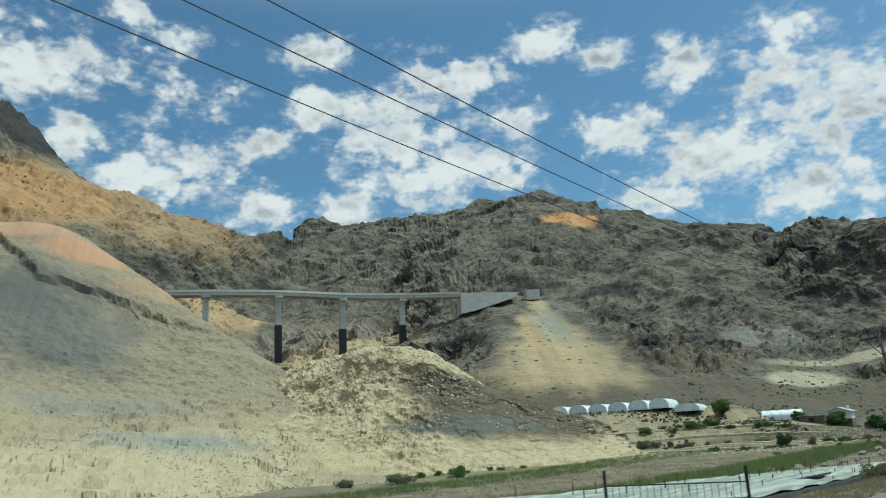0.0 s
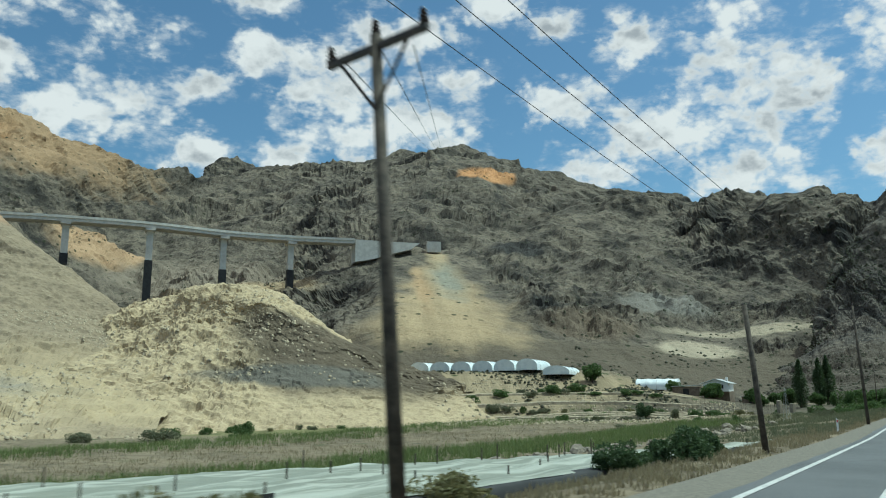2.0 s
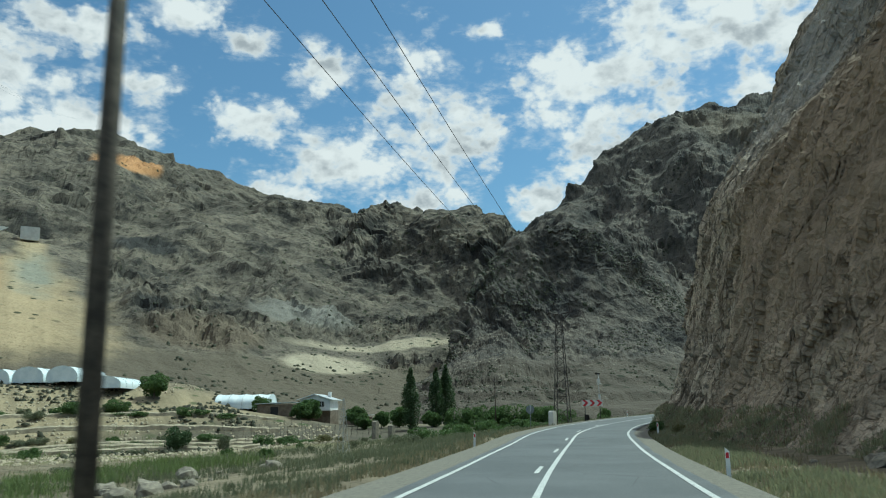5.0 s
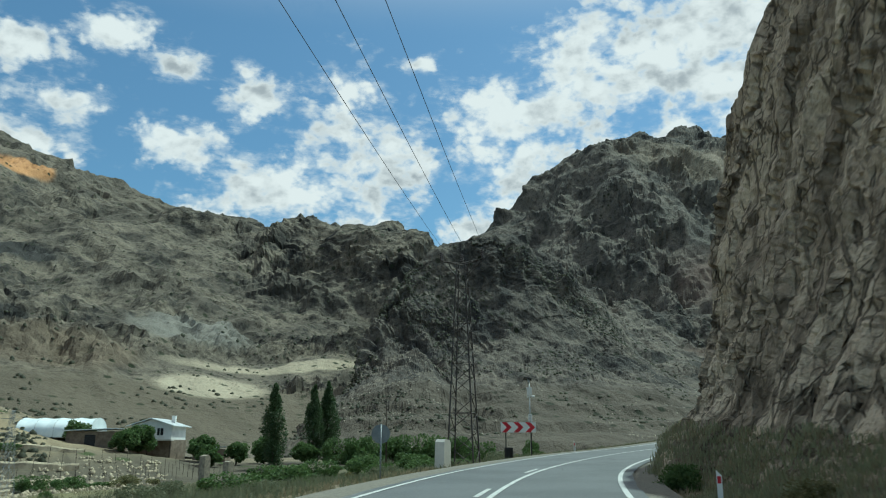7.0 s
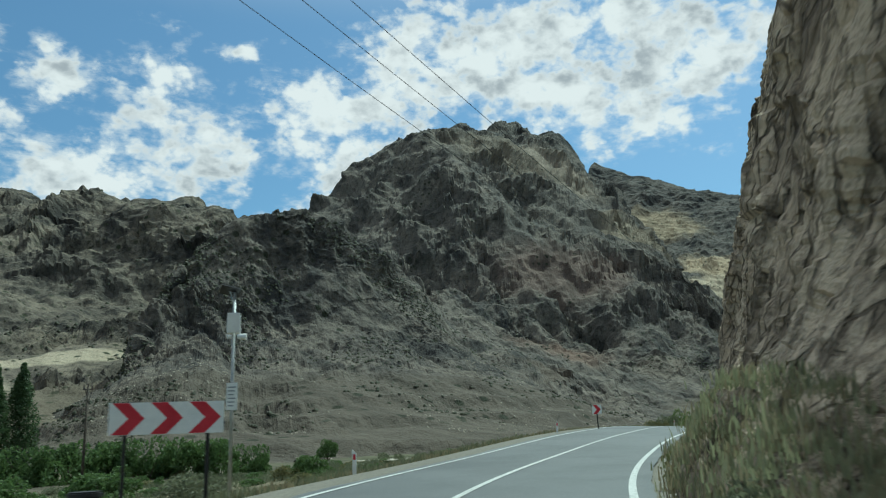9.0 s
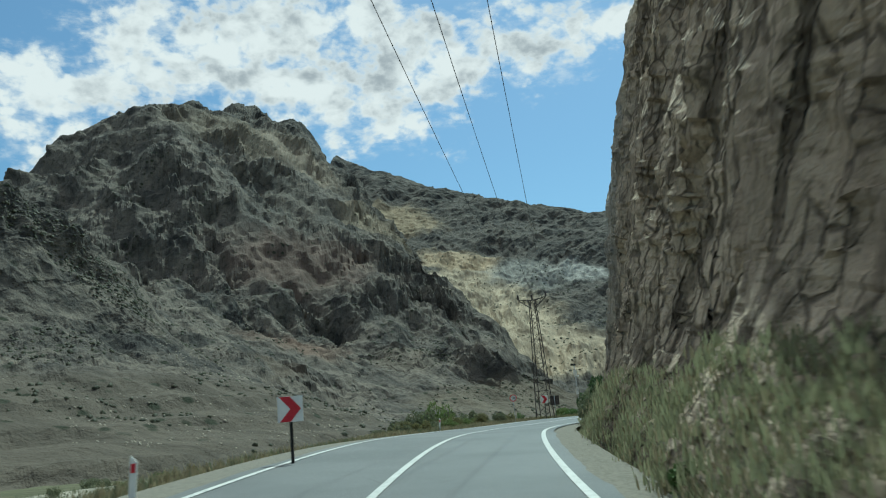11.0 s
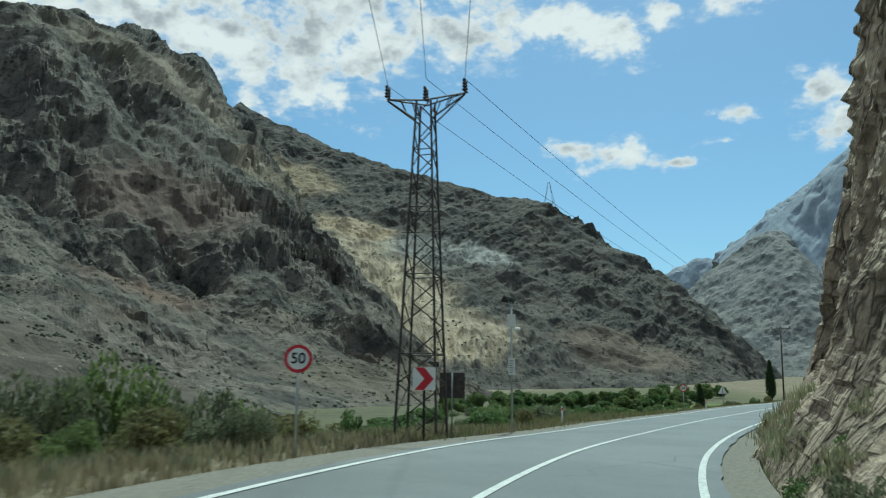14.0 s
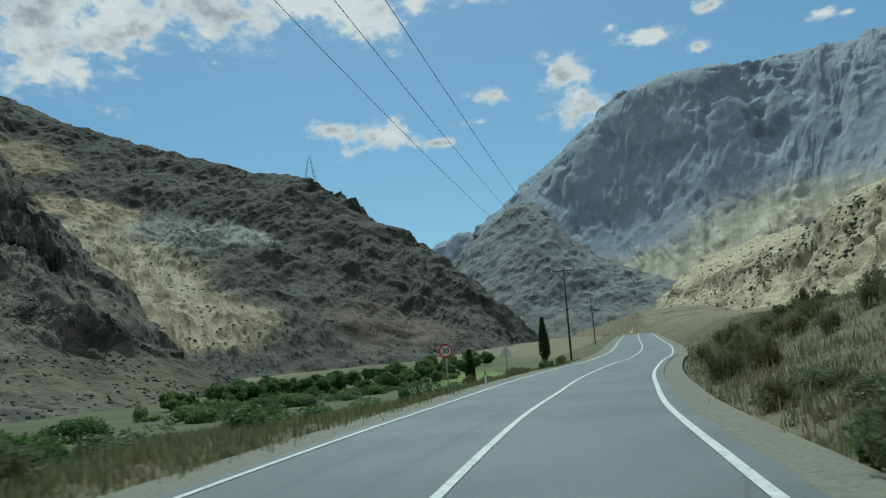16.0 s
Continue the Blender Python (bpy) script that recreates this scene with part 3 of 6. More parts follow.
M_GROUND = rock("valley_floor", (0.12, 0.10, 0.07), (0.24, 0.2, 0.135), 0.4, (0.06, 0.075, 0.03), 0.3, zones=[
    ((55, 245, -2), (62, 40, 30), (0.32, 0.26, 0.162), 0.5), ((40, 205, -8), (120, 16, 6), (0.2, 0.19, 0.09)), ((520, 205, 4), (240, 90, 34), (0.13, 0.125, 0.07), 0.4), ((300, 148, 2), (80, 30, 14), (0.14, 0.122, 0.08), 0.5), ((470, 180, 0), (90, 26, 12), (0.17, 0.22, 0.07), 0.4), ((190, 222, -6), (110, 34, 12), (0.115, 0.1, 0.073), 0.5), ((240, 200, -3), (120, 14, 5), (0.15, 0.15, 0.08)), ((370, 228, -2), (190, 60, 14), (0.115, 0.112, 0.066), 0.4)], scree=0.25)

asphalt = Mat("asphalt", 0.6, spec=0.5)
tar = asphalt.mix(asphalt.step(asphalt.noise(0.25, 5), 0.35, 0.65), (0.07, 0.074, 0.076), (0.105, 0.109, 0.111))
tar = asphalt.mix(asphalt.step(asphalt.noise(3.0, 4, 0.7), 0.55, 0.72, 0.0, 0.35), tar, (0.075, 0.078, 0.08))
tar = asphalt.mix(asphalt.step(asphalt.noise(45, 2), 0.55, 0.7, 0.0, 0.5), tar, (0.24, 0.24, 0.235))
crack = asphalt.cells(0.35, "DISTANCE_TO_EDGE")[0]
tar = asphalt.mix(asphalt.math("MULTIPLY", asphalt.step(crack, 0.012, 0.003), asphalt.step(asphalt.noise(0.08, 3), 0.5, 0.62)), tar, (0.05, 0.05, 0.052))
asphalt.colour(tar)
asphalt.bump(asphalt.noise(60, 3), 0.004, 0.5)
SHOULDER = Mat("shoulder_gravel", 0.92)
SHOULDER.colour(SHOULDER.mix(SHOULDER.step(SHOULDER.noise(9, 6, 0.7), 0.3, 0.7), (0.125, 0.115, 0.095), (0.22, 0.202, 0.165)))
SHOULDER.bump(SHOULDER.noise(14, 4), 0.03, 0.7)
paint = Mat("road_paint", 0.6)
worn = paint.mix(paint.step(paint.noise(6, 5), 0.4, 0.75), (0.58, 0.58, 0.56), (0.36, 0.36, 0.345))
paint.colour(paint.mix(paint.step(paint.noise(22, 6, 0.75), 0.56, 0.66), worn, (0.17, 0.172, 0.17)))

# ------------------------------------------------------------------ ground and hills
def axis_steps(edges):
    return np.concatenate([np.arange(a, b, st) for a, b, st in edges] + [[edges[-1][1]]])


gx = axis_steps([(-4500, -800, 370), (-800, -160, 32), (-160, 400, 1.9), (400, 900, 10), (900, 4600, 370)])
gy = axis_steps([(-4500, -500, 400), (-500, -60, 20), (-60, 340, 1.9), (340, 800, 20), (800, 4600, 380)])
GX, GY = np.meshgrid(gx, gy)
GZ = ground_z(GX.ravel(), GY.ravel()).reshape(GX.shape)
ground = tagged(grid_mesh("ground", np.stack([GX, GY, GZ], -1), M_GROUND), "dry stony valley floor with sparse grass and low terraces", "ground", kind="structure")


def hill(name, rows, nu, nv, relief, material, label, seed, fade=0.15, bands=(1, 1, 1), smooth=False, broken=(), knobs=(), calm=(), ledges=None, scarp=None, rubble=None, gullies=(), ends=0.0):
    V = loft(rows, nu, nv, relief, seed, fade=fade, bands=bands, broken=broken, calm=calm, gullies=gullies, ends=ends)
    if scarp:                                                         # the ground has slid away below a line across the slope
        edge = np.interp(V[..., 0], *scarp[:2]) + 1.5 * fbm(V.reshape(-1, 3), 16, 3, 0.5, seed + 5).reshape(V.shape[:2])
        N = normals(V)
        N = N if np.mean(N[..., 2]) > 0 else -N
        V = V - N * (scarp[2] * ease(edge - V[..., 2], 0.0, 2.2) * (1 - 0.8 * ease(edge - V[..., 2], 6, 30)) * (1 - ease(V[..., 0], -112, -92)))[..., None]
    if ledges:                                                        # small benches dug into the lower slope
        z = V[..., 2] + 1.6 * fbm(V.reshape(-1, 3), 20, 3, 0.5, seed + 3).reshape(V.shape[:2])
        f = z / ledges[0] - np.floor(z / ledges[0])
        V[..., 2] += ledges[0] * (ease(f, 0.55, 0.95) - f) * 0.45 * (1 + 0.8 * np.clip(fbm(V.reshape(-1, 3), 26, 2, 0.5, seed + 9).reshape(V.shape[:2]), -1, 1)) * (1 - ease(V[..., 2], ledges[1] - 4, ledges[1]))
    if rubble:                                                        # dug-over ground strewn with lumps
        N = normals(V)
        N = N if np.mean(N[..., 2]) > 0 else -N
        P = V.reshape(-1, 3)
        P = P + 1.6 * np.stack([value_noise(P / 4.5 + 9 * j, seed + 60 + j) for j in range(3)], -1)
        D = blocks(P, 8.0, seed + 50) + 0.6 * blocks(P, 3.4, seed + 51) + 0.7 * fbm(P, 14, 4, 0.6, seed + 52, True)
        patch = 0.35 + 0.65 * ease(fbm(P, 30, 2, 0.5, seed + 53), -0.3, 0.3)
        V = V + N * (rubble[1] * (D.reshape(V.shape[:2]) - D.mean()) * patch.reshape(V.shape[:2]) * (1 - ease(V[..., 2], rubble[0] - 5, rubble[0])))[..., None]
    for x, y, high, wide in knobs:                                    # single peaks on the crest
        V[..., 2] += high * np.exp(-((V[..., 0] - x) ** 2 + (V[..., 1] - y) ** 2) / wide ** 2)
    return tagged(grid_mesh(name, V, material, smooth), label, "hill", kind="structure")


BIG = [(150, 9, True), (45, 3.0, True), (16, 1.5, True), (6, 0.75, True)]
hill("hill_north", [
    [(-250, 400, 40), (-200, 410, 40), (-150, 420, 40), (-110, 440, 30), (-70, 450, 20), (-30, 400, 8), (15, 330, -2), (60, 315, -2), (110, 305, -2), (150, 300, -4), (185, 300, -6), (225, 300, -6), (275, 330, -4), (340, 350, -4)],
    [(-290, 450, 90), (-240, 470, 85), (-180, 490, 70), (-130, 530, 58), (-85, 560, 56), (-40, 520, 58), (15, 430, 44), (60, 400, 36), (112, 385, 24), (155, 380, 19), (195, 400, 24), (245, 420, 38), (295, 410, 34), (355, 420, 30)],
    [(-380, 600, 200), (-310, 620, 180), (-230, 640, 150), (-180, 700, 130), (-130, 720, 130), (-50, 680, 120), (20, 550, 92), (70, 545, 92), (130, 550, 90), (200, 540, 85), (250, 500, 62), (300, 470, 66), (335, 455, 60), (390, 470, 60)],
    [(-479, 820, 385), (-400, 823, 315), (-278, 835, 247), (-190, 960, 248), (-180, 1095, 306), (-60, 1040, 288), (40, 970, 280), (125, 918, 284), (200, 840, 232), (293, 733, 190), (301, 646, 158), (337, 544, 142), (365, 520, 122), (450, 570, 130)],
    [(-560, 950, 300), (-460, 950, 240), (-320, 980, 170), (-230, 1100, 170), (-210, 1230, 220), (-60, 1180, 200), (60, 1100, 200), (180, 1050, 200), (290, 960, 150), (390, 830, 110), (400, 740, 90), (430, 640, 80), (450, 600, 60), (530, 660, 60)],
], 640, 300, BIG, M_NORTH, "rugged grey-brown rocky hillside with scattered dry scrub", 1,
    gullies=[(90, 6.5, -0.25), (34, 2.4, -0.25), (14, 0.7, -0.3)], broken=[(30, 1.8), (11, 0.6)], calm=[(62, 450, 40, 110), (58, 395, 48, 50), (172, 386, 30, 30), (210, 408, 46, 20), (110, 345, 150, 42)], knobs=[(-178, 1090, 6, 14), (165, 905, 7, 12), (338, 543, 5, 12), (337, 544, -12, 60), (125, 918, -8, 70), (-440, 822, 24, 26), (-60, 1038, 10, 22), (60, 960, 9, 20)])
hill("hill_spoil", [
    [(-110, 70, -16), (-80, 88, -16), (-68, 95, -16), (-54, 102, -16), (-42, 112, -16), (-30, 122, -16), (-22, 135, -16), (-14, 148, -16), (0, 165, -16)],
    [(-95, 122, -6), (-72, 132, -8), (-64, 136, -9), (-56, 139, -9), (-50, 147, -9), (-42, 154, -9), (-36, 166, -9), (-29, 173, -9), (-14, 188, -9)],
    [(-129, 178, 9), (-108, 197, 6), (-97, 203, 4), (-85, 208, 4), (-73, 216, 3), (-60, 222, 2), (-49, 227, 2), (-39, 233, 1), (-20, 239, 0)],
    [(-178, 242, 30), (-143, 258, 26), (-127, 263, 22), (-111, 268, 21), (-93, 273, 20), (-75, 276, 18), (-60, 278, 15), (-46, 276, 12), (-28, 274, 6)],
    [(-197, 265, 50), (-159, 284, 48), (-141, 289, 45), (-123, 296, 42), (-103, 301, 37), (-82, 303, 30), (-65, 303, 23), (-51, 300, 16), (-34, 288, 7)],
    [(-259, 343, 108), (-203, 356, 109), (-178, 358, 106), (-149, 355, 89), (-119, 345, 67), (-86, 334, 44), (-65, 324, 30), (-48, 310, 18), (-31, 298, 6)],
    [(-300, 430, 100), (-240, 440, 100), (-200, 430, 94), (-165, 420, 76), (-130, 400, 56), (-95, 380, 34), (-72, 360, 20), (-52, 335, 8), (-34, 315, 0)],
], 340, 260, [(60, 1.6, False), (14, 0.7, True), (4, 0.3, False)], M_SPOIL, "pale sandy spoil slope with grey gravel streaks", 2, ledges=(3.0, 17), rubble=(19, 0.75), scarp=([-230, -192, -162, -139, -112, -90], [112, 99, 75.5, 67.5, 55.5, 46], 2.4))
hill("hill_mound", [
    [(-90, 190, -14), (-65, 192, -14), (-45, 190, -14), (-30, 190, -14), (-10, 190, -14), (5, 192, -14), (30, 200, -14), (70, 210, -14)],
    [(-80, 238, 4), (-58, 236, 3), (-40, 232, 1), (-28, 228, 0), (-10, 226, -1), (2, 226, -2), (22, 226, -4), (56, 226, -7)],
    [(-68, 282, 8), (-52, 280, 13), (-36, 273, 17), (-27, 269, 19), (-10, 262, 18), (-1, 258, 15), (17, 251, 9), (50, 245, -2)],
    [(-78, 321, 20), (-58, 313, 27), (-40, 305, 30), (-30, 298, 33), (-10, 285, 30), (0, 280, 26), (18, 271, 15), (55, 258, -1)],
    [(-110, 430, 30), (-80, 430, 40), (-55, 430, 46), (-37, 420, 44), (-10, 400, 38), (10, 380, 26), (35, 340, 8), (70, 300, -6)],
], 300, 220, [(40, 2.0, False), (12, 1.2, True), (4, 0.5, True)], M_SAND, "sandy mound dug out below the bridge", 3, rubble=(60, 0.55))
hill("hill_spur", [
    [(132, 262, -13), (148, 248, -12), (165, 236, -10), (183, 226, -10), (205, 218, -9), (230, 214, -9), (260, 212, -9), (300, 214, -9), (345, 225, -9)],
    [(152, 315, -9), (182, 322, 5), (212, 335, 20), (235, 340, 25), (258, 338, 27), (282, 330, 27), (308, 322, 26), (335, 316, 20), (360, 315, 10)],
    [(184, 340, 4), (205, 350, 14), (228, 370, 40), (245, 375, 52), (268, 372, 60), (290, 362, 60), (312, 352, 52), (336, 343, 38), (370, 345, 16)],
    [(190, 352, 8), (217, 362, 20), (245, 383, 56), (267, 393, 78), (287, 385, 87), (310, 374, 78), (336, 363, 59), (355, 352, 32), (385, 360, 10)],
    [(230, 420, 15), (270, 440, 35), (300, 450, 60), (330, 455, 70), (350, 450, 72), (380, 430, 60), (400, 420, 50), (410, 400, 25), (420, 400, 5)],
], 460, 280, [(60, 4.5, True), (20, 2.0, True), (7, 0.9, True), (3, 0.4, True)], M_SPUR, "bare rocky spur above the bend, cloud shadow put into its colour", 4, 0.5, gullies=[(42, 4.5, 0.2), (17, 2.0, 0.2), (7, 0.8, 0.25)], broken=[(24, 1.0), (10, 0.5)], ends=0.34, ledges=(5.0, 14))
hill("mountain_main", [
    [(295, 296, -12), (330, 280, -10), (365, 270, -10), (400, 262, -10), (440, 256, -10), (475, 250, -10), (505, 246, -10), (525, 244, -10), (545, 242, -10), (565, 242, -10), (590, 242, -12)],
    [(345, 420, 36), (390, 400, 45), (425, 405, 46), (460, 405, 42), (495, 400, 40), (525, 380, 34), (545, 355, 30), (555, 332, 26), (560, 312, 20), (570, 296, 12), (600, 280, -12)],
    [(425, 625, 100), (470, 600, 130), (500, 560, 130), (530, 520, 120), (560, 480, 105), (595, 450, 95), (615, 420, 85), (620, 390, 70), (610, 360, 50), (600, 325, 28), (625, 285, -12)],
    [(540, 800, 182), (596, 779, 233), (643, 767, 271), (690, 745, 325), (749, 699, 343), (875, 736, 386), (1013, 754, 419), (990, 680, 345), (860, 550, 215), (740, 430, 116), (650, 290, -12)],
    [(640, 985, 110), (700, 950, 150), (760, 920, 180), (800, 900, 220), (870, 850, 250), (980, 860, 280), (1120, 860, 300), (1080, 760, 250), (950, 600, 120), (800, 440, 50), (690, 290, -14)],
], 560, 340, [(170, 13, True), (50, 4.6, True), (15, 1.6, True), (6, 0.7, True)], M_MOUNT, "steep rocky mountain with ochre gullies, darkened as in shade", 5, 0.3, (1, 1, 0.6),
    gullies=[(110, 11, 0.15), (42, 4.6, 0.2), (16, 1.9, 0.25)], broken=[(40, 2.4), (15, 1.0)], knobs=[(690, 745, 10, 18), (749, 699, 13, 16), (875, 736, 18, 20), (1010, 752, 11, 18), (643, 767, 9, 18), (820, 718, -7, 14), (780, 708, 6, 8), (850, 728, 7, 8), (905, 740, 8, 8), (720, 722, 7, 8), (940, 745, -6, 14)])
hill("mountain_side", [
    [(860, 560, 130), (790, 440, 70), (720, 360, 25), (670, 300, -10), (675, 260, -12), (685, 230, -12), (705, 190, -12), (745, 150, -12), (790, 110, -12), (850, 70, -12)],
    [(1040, 720, 290), (1020, 620, 230), (980, 500, 170), (950, 420, 130), (940, 360, 110), (930, 310, 90), (930, 250, 70), (930, 200, 50), (930, 150, 30), (930, 70, -10)],
    [(1235, 823, 449), (1258, 640, 360), (1255, 550, 330), (1200, 424, 274), (1165, 326, 240), (1174, 293, 223), (1150, 245, 188), (1131, 201, 149), (1100, 150, 105), (1040, 60, -5)],
    [(1400, 850, 350), (1420, 640, 280), (1400, 550, 250), (1350, 424, 190), (1320, 326, 160), (1320, 293, 140), (1300, 245, 110), (1280, 201, 80), (1240, 150, 50), (1150, 40, -10)],
], 420, 240, [(120, 8, True), (40, 2.4, True), (13, 1.0, True)], M_SIDE, "long grey mountainside with pale scree", 6, gullies=[(90, 6, -0.2), (34, 2.6, -0.2), (13, 1.0, -0.2)])
hill("hill_far_pyramid", [
    [(1250, 200, 20), (1240, 100, 20), (1230, 20, 25), (1220, -60, 30), (1200, -130, 40), (1180, -200, 50)],
    [(1600, 200, 140), (1575, 110, 220), (1552, 17, 272), (1505, -30, 205), (1430, -90, 140), (1330, -150, 94)],
    [(1800, 200, 80), (1800, 110, 100), (1800, 17, 150), (1750, -60, 150), (1650, -150, 120), (1500, -250, 90)],
], 220, 150, [(90, 6, True), (30, 1.6, True), (10, 0.6, True)], M_PYRAMID, "pyramid-shaped grey hill", 7)
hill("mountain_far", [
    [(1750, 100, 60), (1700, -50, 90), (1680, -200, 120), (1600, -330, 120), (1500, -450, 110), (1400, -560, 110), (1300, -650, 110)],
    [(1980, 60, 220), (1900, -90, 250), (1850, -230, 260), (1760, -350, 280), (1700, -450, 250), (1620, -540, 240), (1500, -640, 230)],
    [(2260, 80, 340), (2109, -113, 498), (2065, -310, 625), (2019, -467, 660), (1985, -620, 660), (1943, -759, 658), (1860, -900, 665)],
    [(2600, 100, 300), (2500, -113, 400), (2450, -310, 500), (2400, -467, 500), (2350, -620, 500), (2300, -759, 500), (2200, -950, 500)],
], 420, 260, [(300, 6, True), (60, 1.5, True)], M_FAR, "huge mountain with steep gullied face, haze put into its blue-grey colour", 8, 0.15, (1, 1, 0.3), False, gullies=[(210, 15, 0.06), (75, 6, 0.06), (30, 1.8, 0.06)])
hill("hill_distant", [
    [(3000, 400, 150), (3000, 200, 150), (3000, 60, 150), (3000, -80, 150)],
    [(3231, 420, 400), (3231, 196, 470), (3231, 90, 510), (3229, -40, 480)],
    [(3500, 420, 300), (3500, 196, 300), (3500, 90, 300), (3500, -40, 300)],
], 60, 40, [(200, 20, True)], M_FAR, "distant hill, haze put into its faint blue colour", 9)
hill("hill_dry", [
    [(292, 138, -5), (340, 126, -4), (390, 112, -3), (440, 105, -2), (520, 95, 0), (610, 90, 4), (720, 70, 8)],
    [(312, 105, 20), (358, 100, 18), (400, 92, 18), (455, 80, 18), (530, 72, 20), (620, 65, 25), (730, 30, 40)],
    [(330, 70, 40), (370, 82, 34), (412, 75, 33), (469, 66, 33), (542, 58, 34), (634, 50, 36), (750, 0, 60)],
    [(330, 0, 60), (370, 0, 55), (420, 0, 50), (480, 0, 50), (560, -10, 50), (650, -20, 60), (780, -80, 80)],
], 260, 150, [(40, 3, True), (12, 1.2, True), (4, 0.5, False)], M_DRY, "sunlit dry yellow hillside with scrub", 10, smooth=True)


# the rock wall beside the road
def cliff_wall():
    s = np.array([96, 108, 120, 132, 144, 156, 168, 182, 198, 214, 230, 246, 262, 278, 294, 308, 317, 324, 330, 334])
    foot = np.array([34, 22, 16, 12.8, 10.2, 8.2, 7.0, 5.7, 5.6, 5.9, 5.8, 5.8, 6.0, 6.1, 5.9, 5.8, 7.2, 9.4, 16, 26])
    rise = np.array([0.9, 1.1, 1.2, 1.15, 1.05, 1, 1, 1, 1, 1, 1, 1, 1, 1, 1, 1, 1, 0.9, 0.75, 0.55])
    lean = np.array([2.2, 1.9, 1.5, 1.25, 1.1, 1.0, 0.9, 0.85, 0.82, 0.8, 0.75, 0.72, 0.7, 0.72, 0.8, 0.9, 0.9, 0.9, 0.9, 1])
    prof = [(-2.4, -0.9), (-1.0, 0.6), (0.1, 2.4), (1.0, 6), (2.5, 12), (4.8, 18.5), (9.5, 25), (14, 33), (25, 47), (50, 64), (100, 85), (118, 50), (128, -10)]
    rows = []
    for back, high in prof:
        rows.append(by_road(s, -np.maximum(foot + (back * lean if back > 0 else back), 4.5 + 0.2 * high), high * (rise if high > 3 else 1)) if back < 0 else by_road(s, -(foot + back * lean), high * (rise if high > 3 else 1)))
    return rows, np.interp(np.linspace(0, len(s) - 1, 940), np.arange(len(s)), s)


def cliff_relief(rows, along):
    """Steep leaning slabs broken into blocks, with open cracks between them."""
    V = loft(rows, 940, 480, [(24, 0.9, True)], 11, fade=0.04, crags=False)
    N = normals(V)
    N = N if np.mean(N[..., 2]) > 0 else -N
    S, Z = np.broadcast_to(along, V.shape[:2]).ravel(), V[..., 2].ravel()
    wob = np.stack([S, Z, S * 0], -1)
    S = S + 1.6 * fbm(wob, 7, 3, 0.5, 5)
    Z = Z + 1.6 * fbm(wob, 7, 3, 0.5, 6)
    slab = np.stack([S + 0.45 * Z, 0.17 * Z - 0.25 * S, 0 * S], -1)
    brick = np.stack([S + 0.35 * Z, 0.9 * Z - 0.3 * S, 0 * S], -1)
    fold = np.stack([S + 0.3 * Z, 0.16 * Z, 0 * S], -1)
    D = 0.3 * blocks(slab, 4.0, 3, 0.5) + 0.13 * blocks(slab, 1.7, 4, 0.5) + 0.07 * blocks(brick, 0.8, 5, 0.4) + 0.035 * blocks(brick, 0.35, 6, 0.4) + 0.07 * fbm(brick, 0.6, 3, 0.6, 31)
    D = D - 0.3 * fbm(fold, 3.4, 5, 0.58, 8, True) - 0.14 * fbm(fold * np.array([1, 2.2, 1]), 1.1, 3, 0.6, 21, True) + 0.2
    D = np.minimum(D - 0.25, 0.75) * np.interp(S, [235, 255], [1.0, 0.8]) * (0.5 + 0.5 * ease(Z - np.interp(V[..., 0].ravel(), LINE[:, 0], LINE[:, 2]), 0.5, 4.0))
    return V + N * D.reshape(V.shape[:2])[..., None]


cl = cliff_relief(*cliff_wall())
tagged(grid_mesh("cliff_wall", cl, M_CLIFF, False), "steep brown layered rock wall beside the road", "cliff", kind="structure")

# the carriageway and its lines
def left_line(s):
    return np.interp(s, [0, 110, 140, 165, 250, 290, 320], [2.45, 2.42, 2.95, 3.22, 3.32, 3.3, 3.6])


def right_line(s):
    return -np.interp(s, [0, 130, 165, 205, 283, 300, 320], [3.45, 3.5, 3.3, 3.18, 3.02, 3.3, 3.55])


def centre_line(s):
    return np.interp(s, [60, 90, 110, 130, 205, 285, 300, 318, 340], [0, -0.1, -0.2, 0, 0, 0.18, 0, -0.12, -0.15])


def strip(name, s0, s1, left, right, up, material, step=1.0, across=2):
    """A ribbon along the road; left and right are metres from the centre line or functions of the road metres."""
    s = np.arange(s0, s1 + 0.01, step)
    a, b = (f(s) if callable(f) else np.full(len(s), f) for f in (right, left))
    V = np.stack([by_road(s, a + (b - a) * w, up) for w in np.linspace(0, 1, across)], 0)
    return grid_mesh(name, V, material)


def beside(line, off):
    """The line moved sideways; the asphalt's broken edge wavers a little."""
    return lambda s: line(s) + off


def ragged(line, off):
    return lambda s: line(s) + off + 0.09 * value_noise(np.stack([s * 0.4, s * 0 + off, s * 0], -1), 6) + 0.05 * value_noise(np.stack([s * 1.7, s * 0 + off, s * 0], -1), 7)


SA, SB = -110, float(len(LINE) - S0 - 3)
tagged(strip("road", SA, SB, ragged(left_line, 0.42), ragged(right_line, -0.42), 0.0, asphalt, 0.5, across=9), "grey worn two-lane asphalt road", "road", kind="structure")
tagged(strip("shoulder_left", SA, SB, beside(left_line, 1.75), beside(left_line, 0.2), -0.045, SHOULDER, across=3), "narrow strip of grey gravel beside the asphalt", "road shoulder", kind="structure")
tagged(strip("shoulder_right", SA, SB, beside(right_line, -0.2), beside(right_line, -1.3), -0.045, SHOULDER, across=3), "narrow strip of grey gravel beside the asphalt", "road shoulder", kind="structure")
tagged(strip("line_left", SA, SB, beside(left_line, 0.08), beside(left_line, -0.07), 0.012, paint), "white painted edge line", "road line", kind="structure")
